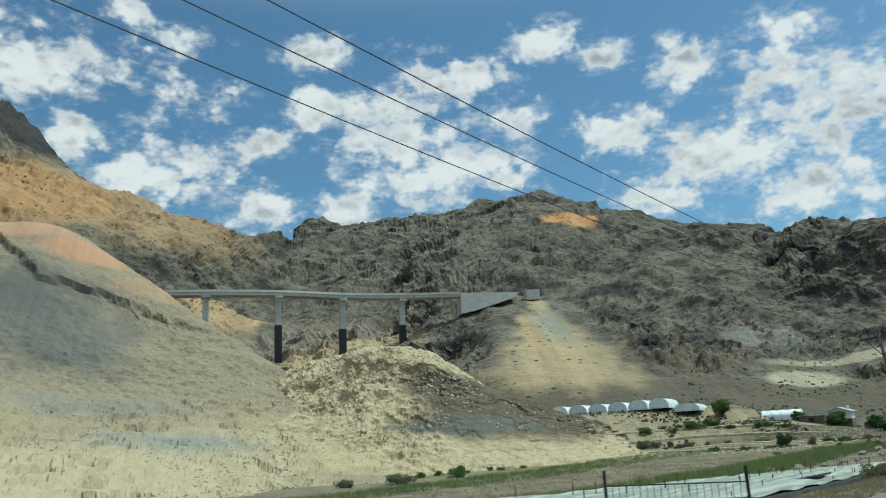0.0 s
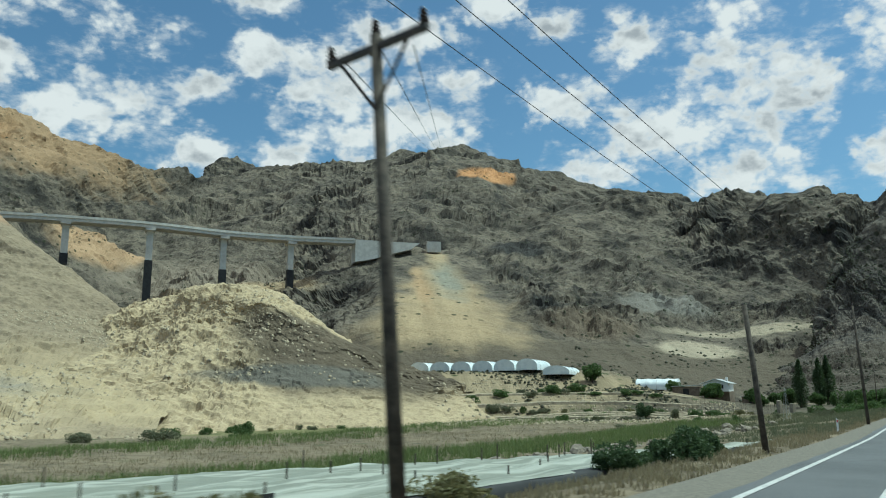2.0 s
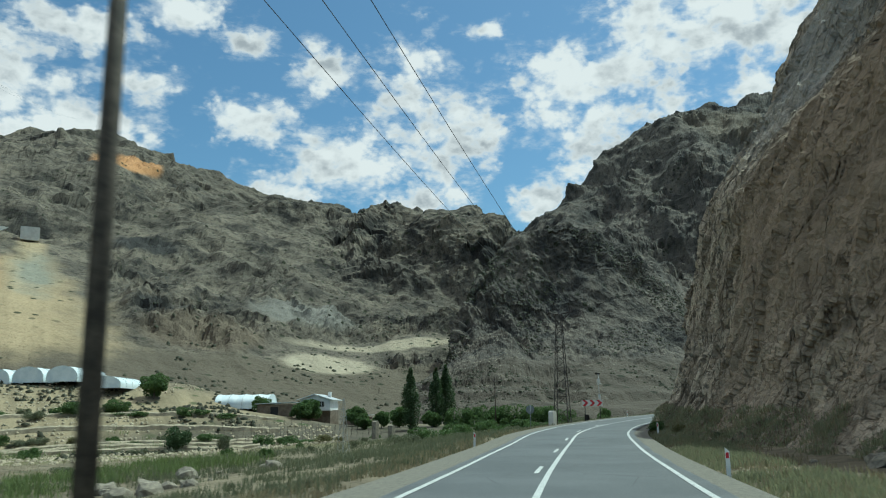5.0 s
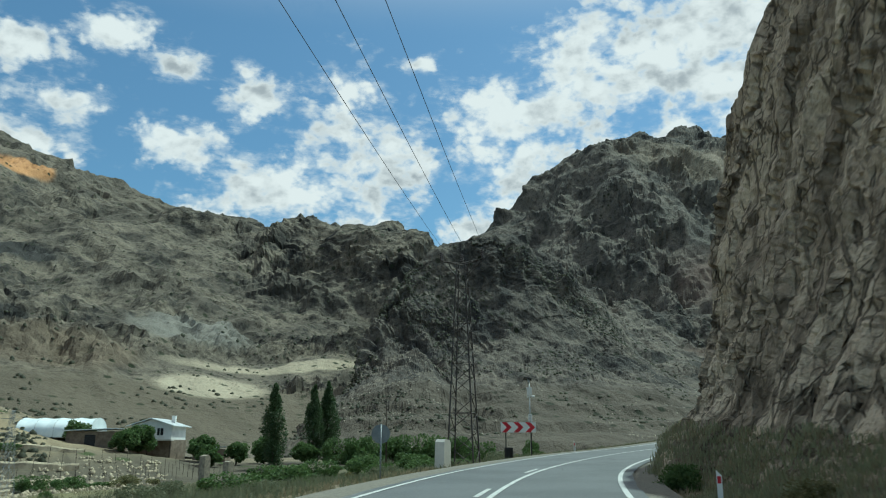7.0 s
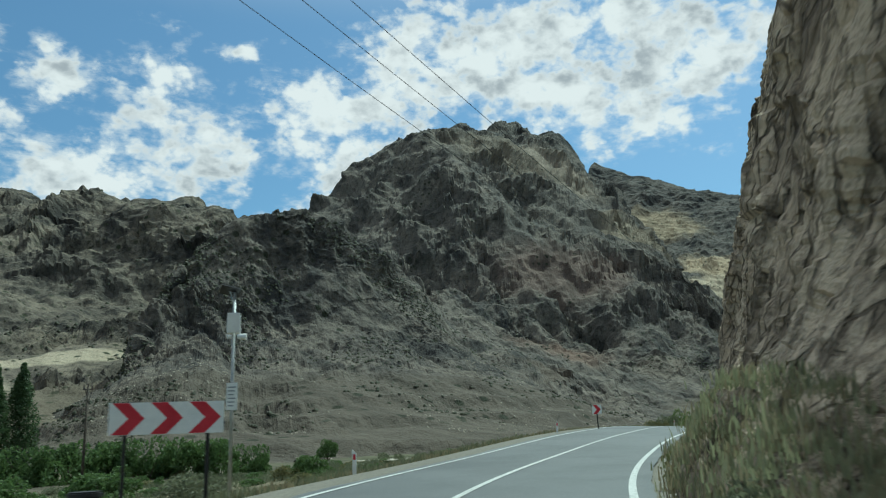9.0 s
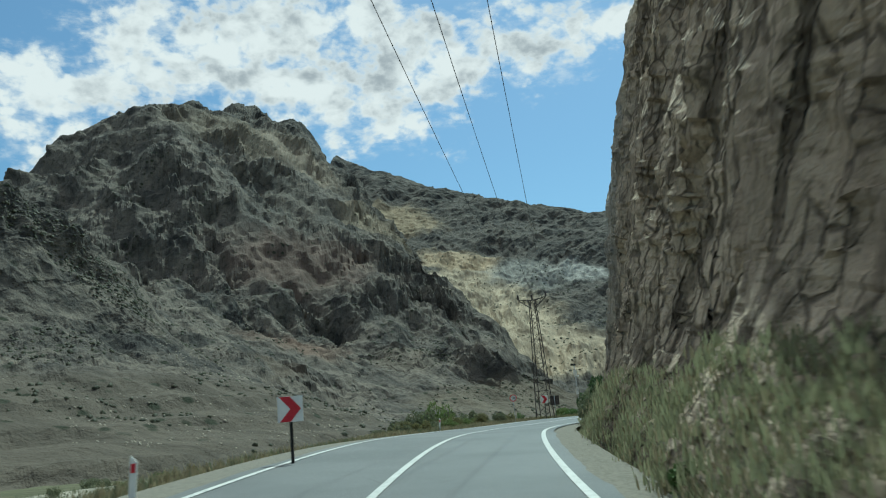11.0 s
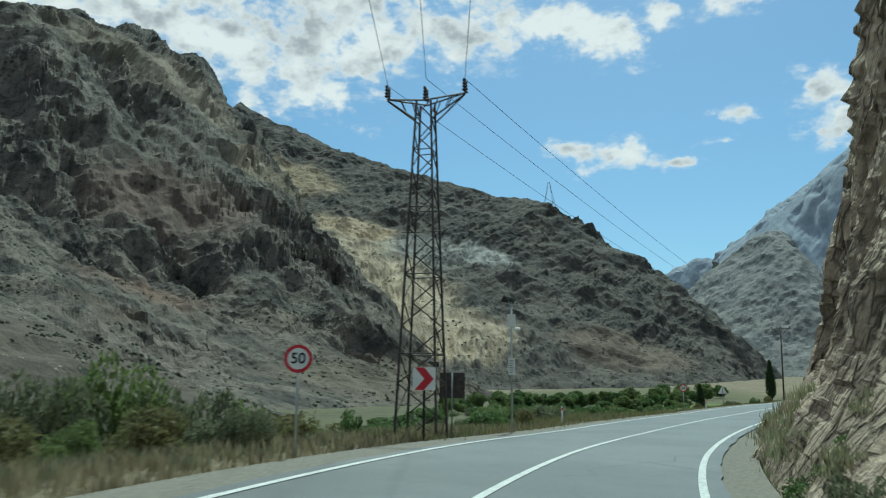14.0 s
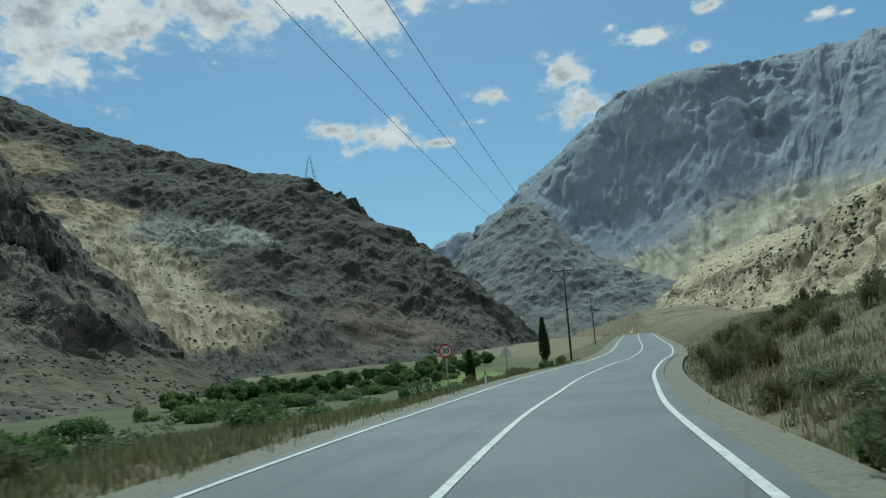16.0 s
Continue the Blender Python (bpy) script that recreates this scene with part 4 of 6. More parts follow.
tagged(strip("line_right", SA, SB, beside(right_line, 0.07), beside(right_line, -0.08), 0.012, paint), "white painted edge line", "road line", kind="structure")
for k in range(11):
    tagged(strip("lane_dash", 57 + 12 * k, 60.5 + 12 * k, beside(centre_line, 0.42), beside(centre_line, 0.28), 0.012, paint), "short white dash beside the centre line", "road line", "lane dashes", kind="structure")
tagged(strip("line_centre", SA, SB, beside(centre_line, 0.07), beside(centre_line, -0.08), 0.012, paint), "solid white centre line", "road line", kind="structure")

# ------------------------------------------------------------------ materials of the things
def plain(name, a, b, scale=3.0, rough=0.7, metal=0.0, bump=0.01, spec=0.3):
    m = Mat(name, rough, metal, spec)
    n = m.noise(scale, 5, 0.65)
    m.colour(m.mix(m.step(n, 0.3, 0.7), a, b))
    m.bump(m.noise(scale * 8, 4), bump, 0.5)
    return m


CONCRETE = plain("concrete", (0.52, 0.50, 0.455), (0.66, 0.64, 0.585), 0.4, 0.85)
CASING = plain("black_membrane", (0.018, 0.018, 0.02), (0.035, 0.035, 0.036), 0.5, 0.6)
WOOD = plain("weathered_pole_wood", (0.045, 0.038, 0.032), (0.11, 0.09, 0.07), 4, 0.85)
STEEL = plain("rusty_dark_steel", (0.045, 0.042, 0.042), (0.1, 0.08, 0.07), 6, 0.6, 0.4)
GALV = plain("galvanised_steel", (0.35, 0.36, 0.36), (0.5, 0.51, 0.51), 5, 0.5, 0.6)
PORCELAIN = plain("brown_insulator", (0.03, 0.022, 0.022), (0.05, 0.035, 0.035), 8, 0.35)
WIRE = plain("cable", (0.03, 0.03, 0.032), (0.05, 0.05, 0.05), 2, 0.6)
WHITE = plain("white_sheeting", (0.72, 0.72, 0.71), (0.82, 0.82, 0.8), 3, 0.45)
RED = plain("red_sheeting", (0.42, 0.02, 0.035), (0.52, 0.03, 0.05), 3, 0.45)
BLACK = plain("black_paint", (0.012, 0.012, 0.012), (0.03, 0.03, 0.03), 4, 0.5)
GREYBACK = plain("sign_back_grey", (0.2, 0.22, 0.24), (0.28, 0.3, 0.31), 4, 0.5, 0.5)
FILM = plain("greenhouse_film", (0.62, 0.68, 0.70), (0.80, 0.84, 0.84), 0.5, 0.4, spec=0.5)
SHEET = Mat("field_cover_film", 0.5)
fold = SHEET.t.nodes.new("ShaderNodeVectorMath")
fold.operation = "DOT_PRODUCT"
SHEET.put(fold.inputs[0], SHEET.co)
fold.inputs[1].default_value = (0.8, -0.6, 0)
row_noise = SHEET.t.nodes.new("ShaderNodeTexNoise")
row_noise.noise_dimensions = "1D"
row_noise.inputs["Scale"].default_value, row_noise.inputs["Detail"].default_value = 1.1, 5
SHEET.put(row_noise.inputs["W"], SHEET.math("ADD", fold.outputs["Value"], SHEET.math("MULTIPLY", SHEET.noise(0.3, 3), 1.5)))
SHEET.colour(SHEET.mix(SHEET.step(row_noise.outputs[0], 0.42, 0.62), SHEET.mix(SHEET.noise(2, 4), (0.19, 0.205, 0.165), (0.27, 0.285, 0.235)), (0.42, 0.435, 0.375)))
SHEET.bump(row_noise.outputs[0], 0.12, 0.6).bump(SHEET.noise(2.5, 5, 0.6, 0.5), 0.05, 0.6)
PLASTER = plain("white_plaster", (0.66, 0.65, 0.62), (0.78, 0.77, 0.74), 1.2, 0.85)
TIN = plain("tin_roof", (0.55, 0.56, 0.56), (0.74, 0.75, 0.75), 1.5, 0.4, 0.5)
BRICKY = plain("mud_brick", (0.13, 0.1, 0.075), (0.24, 0.19, 0.14), 1.5, 0.9)
DARKGLASS = plain("dark_window", (0.02, 0.022, 0.025), (0.04, 0.042, 0.045), 2, 0.15)
WALLSTONE = plain("wall_stone", (0.26, 0.22, 0.155), (0.44, 0.375, 0.26), 1.2, 0.9, bump=0.05)
STONE = plain("field_stone", (0.16, 0.14, 0.11), (0.33, 0.29, 0.225), 2.5, 0.9, bump=0.04)
BARK = plain("bark", (0.08, 0.06, 0.045), (0.17, 0.135, 0.1), 6, 0.9, bump=0.02)
GRAVEL = plain("pale_gravel", (0.26, 0.235, 0.185), (0.36, 0.325, 0.26), 1.2, 0.9, bump=0.03)


def leafy(name, a, b, c):
    m = Mat(name, 0.6, spec=0.25)
    g = m.t.nodes.new("ShaderNodeNewGeometry").outputs["Random Per Island"]
    m.colour(m.mix(m.step(m.noise(0.6, 3), 0.35, 0.65), m.mix(g, a, b), c))
    thin, both_ = m.t.nodes.new("ShaderNodeBsdfTranslucent"), m.t.nodes.new("ShaderNodeMixShader")
    both_.inputs[0].default_value = 0.42                              # light shines through the leaves
    m.put(thin.inputs["Color"], m.b.inputs["Base Color"].links[0].from_socket)
    m.t.links.new(m.b.outputs[0], both_.inputs[1])
    m.t.links.new(thin.outputs[0], both_.inputs[2])
    m.t.links.new(both_.outputs[0], m.t.nodes["Material Output"].inputs["Surface"])
    return m


LEAF = leafy("green_leaf", (0.065, 0.11, 0.035), (0.145, 0.205, 0.07), (0.1, 0.15, 0.05))
POPLAR_LEAF = leafy("poplar_leaf", (0.045, 0.075, 0.032), (0.1, 0.14, 0.06), (0.07, 0.105, 0.045))
GREYLEAF = leafy("grey_green_leaf", (0.11, 0.125, 0.075), (0.2, 0.205, 0.125), (0.15, 0.16, 0.095))
REED = leafy("reed_green", (0.11, 0.155, 0.05), (0.22, 0.265, 0.1), (0.16, 0.2, 0.075))
VERGE = leafy("verge_grass", (0.19, 0.2, 0.115), (0.34, 0.33, 0.2), (0.26, 0.265, 0.155))
STRAW = leafy("dry_grass", (0.205, 0.17, 0.102), (0.33, 0.285, 0.18), (0.255, 0.222, 0.138))
WEED = leafy("verge_weed", (0.11, 0.12, 0.05), (0.24, 0.21, 0.1), (0.17, 0.165, 0.075))
SCRUB = leafy("hill_scrub", (0.045, 0.05, 0.03), (0.09, 0.085, 0.05), (0.065, 0.068, 0.04))


# ------------------------------------------------------------------ building helpers
class Geo:
    """Collects vertices and faces for one mesh."""

    def __init__(self):
        self.v, self.f = [], []

    def add(self, verts, faces):
        k = len(self.v)
        self.v += [tuple(p) for p in verts]
        self.f += [tuple(k + i for i in q) for q in faces]
        return self

    def box(self, x0, x1, y0, y1, z0, z1):
        return self.add([(x, y, z) for z in (z0, z1) for y in (y0, y1) for x in (x0, x1)],
                        [(0, 2, 3, 1), (4, 5, 7, 6), (0, 1, 5, 4), (2, 6, 7, 3), (0, 4, 6, 2), (1, 3, 7, 5)])

    def tube(self, a, b, r0, r1=None, n=8, caps=True):
        a, b = Vector(a), Vector(b)
        r1 = r0 if r1 is None else r1
        q = (b - a).to_track_quat("Z", "Y")
        ring = [q @ Vector((math.cos(2 * math.pi * k / n), math.sin(2 * math.pi * k / n), 0)) for k in range(n)]
        faces = [(k, (k + 1) % n, n + (k + 1) % n, n + k) for k in range(n)]
        if caps:
            faces += [tuple(reversed(range(n))), tuple(range(n, 2 * n))]
        return self.add([a + p * r0 for p in ring] + [b + p * r1 for p in ring], faces)

    def line(self, pts, r, n=6):
        """One bent tube through the points."""
        pts = [Vector(p) for p in pts]
        k0 = len(self.v)
        for k, p in enumerate(pts):
            q = (pts[min(k + 1, len(pts) - 1)] - pts[max(k - 1, 0)]).to_track_quat("Z", "Y")
            self.v += [tuple(p + q @ Vector((r * math.cos(2 * math.pi * i / n), r * math.sin(2 * math.pi * i / n), 0))) for i in range(n)]
            if k:
                a = k0 + (k - 1) * n
                self.f += [(a + i, a + (i + 1) % n, a + n + (i + 1) % n, a + n + i) for i in range(n)]
        return self

    def prism(self, outline, y0, y1):
        """An outline in x and z, drawn out from y0 to y1."""
        n = len(outline)
        return self.add([(x, y0, z) for x, z in outline] + [(x, y1, z) for x, z in outline],
                        [tuple(range(n)), tuple(reversed(range(n, 2 * n)))] + [(k + n, (k + 1) % n + n, (k + 1) % n, k) for k in range(n)])

    def disc(self, r, y0, y1, cz, n=28):
        return self.prism([(r * math.cos(2 * math.pi * k / n), cz + r * math.sin(2 * math.pi * k / n)) for k in range(n)], y0, y1)

    def ring(self, r0, r1, y, cz, n=36, thick=0.004):
        o = [(math.cos(2 * math.pi * k / n), math.sin(2 * math.pi * k / n)) for k in range(n)]
        return self.add([(r0 * c, y, cz + r0 * s) for c, s in o] + [(r1 * c, y, cz + r1 * s) for c, s in o] + [(r1 * c, y + thick, cz + r1 * s) for c, s in o],
                        [f for k in range(n) for f in ((k, (k + 1) % n, n + (k + 1) % n, n + k), (n + k, n + (k + 1) % n, 2 * n + (k + 1) % n, 2 * n + k))])


def mesh_of(name, geo, material, smooth=False):
    me = bpy.data.meshes.new(name)
    me.from_pydata(geo.v, [], geo.f)
    me.materials.append(material.m if isinstance(material, Mat) else material)
    if smooth:
        me.polygons.foreach_set("use_smooth", [True] * len(me.polygons))
    return me


def part(name, geo, material, parent, label="", smooth=False):
    ob = new(name, mesh_of(name, geo, material, smooth))
    ob.parent = parent
    return tagged(ob, label)


def thing(name, label, category, m=None, group="", kind=""):
    ob = tagged(new(name), label, category, group, kind)
    ob.empty_display_size = 0.3
    if m is not None:
        ob.matrix_world = m
    return ob


def gz(x, y):
    return float(ground_z(x, y)[0])


def facing(x, y, tx, ty):
    """Degrees of turn so that a thing's front (-y) faces the point (tx, ty)."""
    return math.degrees(math.atan2(ty - y, tx - x)) + 90


# ------------------------------------------------------------------ viaduct
def viaduct():
    top = thing("viaduct", "unfinished concrete road viaduct with black-wrapped pier bases", "bridge")
    stops = catmull([(-185, 462, 93.0), (-141, 472, 93.2), (-100, 485.5, 93.2), (-63, 507, 93.5), (-25, 521, 93.8), (13.5, 528, 94.0)], 41)

    def sweep(name, outline, material, label=""):
        g, n = Geo(), len(outline)
        for k, p in enumerate(stops):
            d = stops[min(k + 1, 40)] - stops[max(k - 1, 0)]
            d = d / np.linalg.norm(d)
            side = np.array([-d[1], d[0], 0])
            g.v += [tuple(p + side * a + np.array([0, 0, b])) for a, b in outline]
            if k:
                g.f += [((k - 1) * n + i, (k - 1) * n + (i + 1) % n, k * n + (i + 1) % n, k * n + i) for i in range(n)]
        g.f += [tuple(range(n)), tuple(range(40 * n, 41 * n))]
        return part(name, g, material, top, label)

    sweep("deck", [(-5.5, 0), (5.5, 0), (5.5, -0.5), (-5.5, -0.5)], CONCRETE)
    for off in (-4.6, -1.6, 1.6, 4.6):
        sweep("girder", [(off - 0.35, -0.5), (off + 0.35, -0.5), (off + 0.35, -2.3), (off - 0.35, -2.3)], CONCRETE, "precast concrete beam")
    for off in (-5.4, 5.2):
        sweep("parapet", [(off, 0), (off + 0.25, 0), (off + 0.25, 0.9), (off, 0.9)], CONCRETE)
    for x, y, foot, wrap in ((-141, 472, 70, 74), (-100, 485.5, 52, 73), (-63, 507, 52, 71.5), (-25, 521, 58, 74)):
        turn = math.atan2(12, 36)
        c, s = math.cos(turn), math.sin(turn)

        def blk(w, d, z0, z1):
            g = Geo().box(-w, w, -d, d, z0, z1)
            g.v = [(x + a * c - b * s, y + a * s + b * c, z) for a, b, z in g.v]
            return g
        p = part("pier", blk(1.75, 1.5, foot, 89.6), CONCRETE, top, "tall rectangular concrete pier")
        part("pier_cap", blk(2.6, 5.0, 89.6, 91.2), CONCRETE, top)
        if wrap:
            part("pier_casing", blk(2.1, 1.85, foot - 2, wrap), CASING, p, "black waterproof wrapping")
    g = Geo().prism([(0, 80), (0, 94.2), (42, 94.2), (36, 90), (10, 82)], -5.6, 5.6)
    g.v = [(13.5 + a * 0.97 - b * 0.24, 528 + a * 0.24 + b * 0.97, z) for a, b, z in g.v]
    part("abutment", g, CONCRETE, top, "pale concrete abutment wall")
    g = Geo().box(-5, 4, -3, 3, 90, 97)
    g.v = [(66 + a, 543 + b, z) for a, b, z in g.v]
    part("portal_block", g, CONCRETE, top)


viaduct()


# ------------------------------------------------------------------ power line
def insulator(g, x, y, z, high=0.3):
    """One turned body with four sheds."""
    n, prof = 10, []
    for k in range(4):
        h = z + high * k / 4
        prof += [(0.035, h), (0.09 - 0.008 * k, h + high * 0.08), (0.05, h + high * 0.2)]
    prof.append((0.02, z + high))
    vs = [(x + r * math.cos(2 * math.pi * i / n), y + r * math.sin(2 * math.pi * i / n), h) for r, h in prof for i in range(n)]
    fs = [(j * n + i, j * n + (i + 1) % n, (j + 1) * n + (i + 1) % n, (j + 1) * n + i) for j in range(len(prof) - 1) for i in range(n)]
    return g.add(vs, fs)


def wooden_pole(x, y, high, arm, turn, lean=(0, 0), label="dark weathered wooden power pole with a three-insulator crossarm"):
    z = gz(x, y) - 0.4
    p = thing("power_pole", label, "power pole", pose(x, y, z, lean[0], lean[1], turn), "power poles along the road")
    part("pole", Geo().tube((0, 0, 0), (0, 0, high + 0.4), 0.13, 0.095, 12), WOOD, p, smooth=True)
    if arm:
        part("crossarm", Geo().box(-arm, arm, -0.06, 0.06, high + 0.12, high + 0.24), STEEL, p)
        for sgn in (-1, 1):
            part("brace", Geo().tube((sgn * arm * 0.72, -0.08, high + 0.12), (0, -0.1, high - 1.0), 0.03), STEEL, p)
            part("insulator", insulator(Geo(), sgn * (arm - 0.06), 0, high + 0.24), PORCELAIN, p)
        part("insulator", insulator(Geo(), 0, 0, high + 0.4), PORCELAIN, p)
    return p


TURN1 = math.degrees(math.atan2(48, 38)) - 90
wooden_pole(-11.5, -1.5, 7.8, 1.05, TURN1)
wooden_pole(26.3, 45.95, 8.0, 1.05, TURN1, (-1.9, -5.6))
wooden_pole(41.3, 64.65, 5.9, 0, TURN1, (-1.9, -4.6), "short dark wooden service pole leaning over the verge")
wooden_pole(64.6, 94.0, 9.6, 1.05, TURN1, (-2.6, -2.4))
wooden_pole(143, 211.3, 8.5, 0.5, 20, label="thin far wooden pole in the fields")
wooden_pole(325.3, 161.2, 11.0, 1.3, -105, (0, 1.0))
wooden_pole(413.3, 142.0, 11.5, 0.8, -103)
wooden_pole(515.9, 119.6, 10.0, 0.8, -103)
wooden_pole(603.8, 100.4, 10.0, 0.8, -103)
wooden_pole(311.9, 296, 5.0, 0, 0, label="thin wooden pole on the river flat")


def lattice_tower(x, y, high, base, head, arm, turn):
    z = gz(x, y) - 0.3
    t = thing("lattice_tower", "dark rusty steel lattice power tower with a wide crossarm", "pylon", pose(x, y, z, 0, 0, turn), "lattice towers")

    def corner(k, h):
        w = base + (head - base) * h / high
        return (w / 2 * (1, 1, -1, -1)[k], w / 2 * (1, -1, -1, 1)[k], h)
    for k in range(4):
        part("leg", Geo().tube(corner(k, 0), corner(k, high), 0.055, 0.045, 4), STEEL, t)
    levels, h = [0.0], 0.0
    while h < high - 0.5:
        h += 0.55 * (base + (head - base) * h / high) + 0.28
        levels.append(min(h, high))
    for n, (a, b) in enumerate(zip(levels, levels[1:])):
        for k in range(4):
            q = (k + 1) % 4
            lo, hi = (k, q) if n % 2 else (q, k)
            part("bracing", Geo().tube(corner(lo, a), corner(hi, b), 0.024, 0.024, 4), STEEL, t)
            if n % 3 == 0:
                part("strut", Geo().tube(corner(k, a), corner(q, a), 0.022, 0.022, 4), STEEL, t)
    for sgn in (-1, 1):
        for yy in (-head / 2, head / 2):
            part("arm_chord", Geo().tube((0, yy, high), (sgn * arm, 0, high + 0.25), 0.035, 0.035, 4), STEEL, t)
            part("arm_chord", Geo().tube((sgn * head / 2, yy, high - 0.75), (sgn * arm, 0, high + 0.2), 0.035, 0.035, 4), STEEL, t)
            for w in (0.35, 0.65):
                part("arm_lattice", Geo().tube((sgn * arm * w, yy * (1 - w), high + 0.25 * w), (sgn * arm * (w - 0.12), yy * (1 - w), high - 0.75 * (1 - w) * 0.9), 0.02, 0.02, 4), STEEL, t)
        for dy in (-0.14, 0.14):
            part("insulator", insulator(Geo(), sgn * arm, dy, high + 0.28, 0.5), PORCELAIN, t)
    for dy in (-0.14, 0.14):
        part("insulator", insulator(Geo(), 0, dy, high + 0.1, 0.5), PORCELAIN, t)
    for hh in (high * 0.6, high * 0.66):
        part("guard_bar", Geo().tube((-0.75, -0.35, hh), (0.75, -0.35, hh), 0.018, 0.018, 4), STEEL, t)
    return t


lattice_tower(114.3, 152.4, 11.7, 1.5, 0.5, 1.25, -50)
lattice_tower(222.75, 184.4, 12.5, 1.5, 0.55, 1.5, -88)

# the far transmission pylon on the ridge and the low tower in the fields
def small_pylon(x, y, z, high, base, label, steel, arms=True):
    t = thing("pylon", label, "pylon", pose(x, y, z, 0, 0, 20))
    for sx, sy in ((1, 1), (1, -1), (-1, -1), (-1, 1)):
        part("leg", Geo().tube((sx * base / 2, sy * base / 2, 0), (sx * base * 0.06, sy * base * 0.06, high), 0.02 * base, 0.015 * base, 4), steel, t)
    for n in range(7):
        a, b = high * n / 7, high * (n + 1) / 7
        wa, wb = base / 2 * (1 - 0.88 * n / 7), base / 2 * (1 - 0.88 * (n + 1) / 7)
        for sy in (-1, 1):
            part("bracing", Geo().tube((-wa, sy * wa, a), (wb, sy * wb, b), 0.012 * base, 0.012 * base, 4), steel, t)
            part("bracing", Geo().tube((wa, sy * wa, a), (-wb, sy * wb, b), 0.012 * base, 0.012 * base, 4), steel, t)
    if arms:
        for h in (0.8, 0.92):
            part("crossarm", Geo().box(-base * 0.55, base * 0.55, -0.02 * base, 0.02 * base, high * h, high * h + 0.03 * base), steel, t)


small_pylon(1165, 326, 236, 36, 14, "far steel transmission pylon on the ridge", GALV, False)
small_pylon(92.6, 158.6, gz(92.6, 158.6), 5.4, 0.9, "slim grey lattice mast in the field", GALV)

# overhead wires
def wires(a, b, arm_a, arm_b, za, zb, ta, tb, sag):
    for k in (-1, 0, 1):
        pa = Vector((a[0] + k * arm_a * math.cos(ta), a[1] + k * arm_a * math.sin(ta), za + (0.15 if k == 0 else 0)))
        pb = Vector((b[0] + k * arm_b * math.cos(tb), b[1] + k * arm_b * math.sin(tb), zb + (0.15 if k == 0 else 0)))
        pts = [pa.lerp(pb, w) - Vector((0, 0, sag * 4 * w * (1 - w))) for w in np.linspace(0, 1, 25)]
        w_ob = new("power_wire", mesh_of("power_wire", Geo().line(pts, 0.0105, 5), WIRE))
        tagged(w_ob, "thin black overhead power wire sagging between poles", "wire", "overhead wires")


T1 = radians(TURN1)
wires((-11.5, -1.5), (25.9, 46.6), 1.0, 1.0, 6.0, 6.3, T1, T1, 0.7)
wires((25.9, 46.6), (64.5, 94.55), 1.0, 1.1, 6.3, 6.7, T1, T1, 0.8)
wires((64.5, 94.55), (114.3, 152.4), 1.1, 1.25, 6.7, 9.5, T1, radians(-50), 0.8)
wires((114.3, 152.4), (222.75, 184.4), 1.25, 1.5, 9.5, 12.1, radians(-50), radians(-88), 1.6)
wires((222.75, 184.4), (325.3, 161.2), 1.5, 1.25, 12.1, 12.3, radians(-88), radians(-105), 1.6)
wires((325.3, 161.2), (413.3, 142.0), 1.25, 0.75, 12.3, 15.2, radians(-105), radians(-103), 1.4)


wires((25.9, 46.6), (105, 930), 0.7, 3.0, 4.3, 300, T1, 0.2, 8)


# ------------------------------------------------------------------ signs and posts
def board(w, h, z, y=0.0, thick=0.03):
    return Geo().box(-w / 2, w / 2, y, y + thick, z - h / 2, z + h / 2)


def chevron_board(x, y, z, w, h, count, turn, label):
    t = thing("chevron_sign", label, "road sign", pose(x, y, gz(x, y) - 0.3, 0, 0, turn), "curve signs")
    z = z - gz(x, y) + 0.3
    part("panel", board(w, h, z), WHITE, t, "white reflective panel")
    for k in range(count):
        c = w / count
        x0 = -w / 2 + c * k + c * 0.08
        st, tip = c * 0.42, c * 0.42
        for sg in (-1, 1):
            o = [(x0, z + sg * h * 0.49), (x0 + st, z + sg * h * 0.49), (x0 + st + tip, z), (x0 + tip, z)]
            part("chevron", Geo().prism(o if sg > 0 else o[::-1], -0.006, -0.002), RED, t, "dark red chevron")
    for sx in ((-0.36, 0.36) if count > 1 else (0.0,)):
        part("post", Geo().tube((sx * w, 0.07, 0), (sx * w, 0.07, z + h * 0.45), 0.04), BLACK, t, "black steel post")
    return t


chevron_board(121.7, 156.7, -0.75, 2.3, 0.66, 3, facing(121.7, 156.7, 108, 136.5), "long red and white chevron board on two black posts")
chevron_board(160.6, 171.0, 0.35, 0.62, 0.62, 1, facing(160.6, 171, 120, 146), "small red and white chevron plate on a post")
chevron_board(221.3, 183.85, 1.1, 0.75, 0.75, 1, facing(222.4, 184.4, 190, 176), "red and white single chevron plate before the lattice tower")


def text_on(parent, words, size, z, y, material, x=0.0):
    cu = bpy.data.curves.new("lettering", "FONT")
    cu.body, cu.size, cu.align_x, cu.align_y, cu.extrude, cu.offset = words, size, "CENTER", "CENTER", 0.002, size * 0.018
    tmp = bpy.data.objects.new("lettering", cu)
    scene.collection.objects.link(tmp)
    me = bpy.data.meshes.new_from_object(tmp.evaluated_get(bpy.context.evaluated_depsgraph_get()))
    bpy.data.objects.remove(tmp)
    me.materials.clear()
    me.materials.append(material.m)
    ob = new("lettering", me)
    ob.parent = parent
    ob.matrix_local = pose(x, y, z, 90, 0, 0)
    return ob


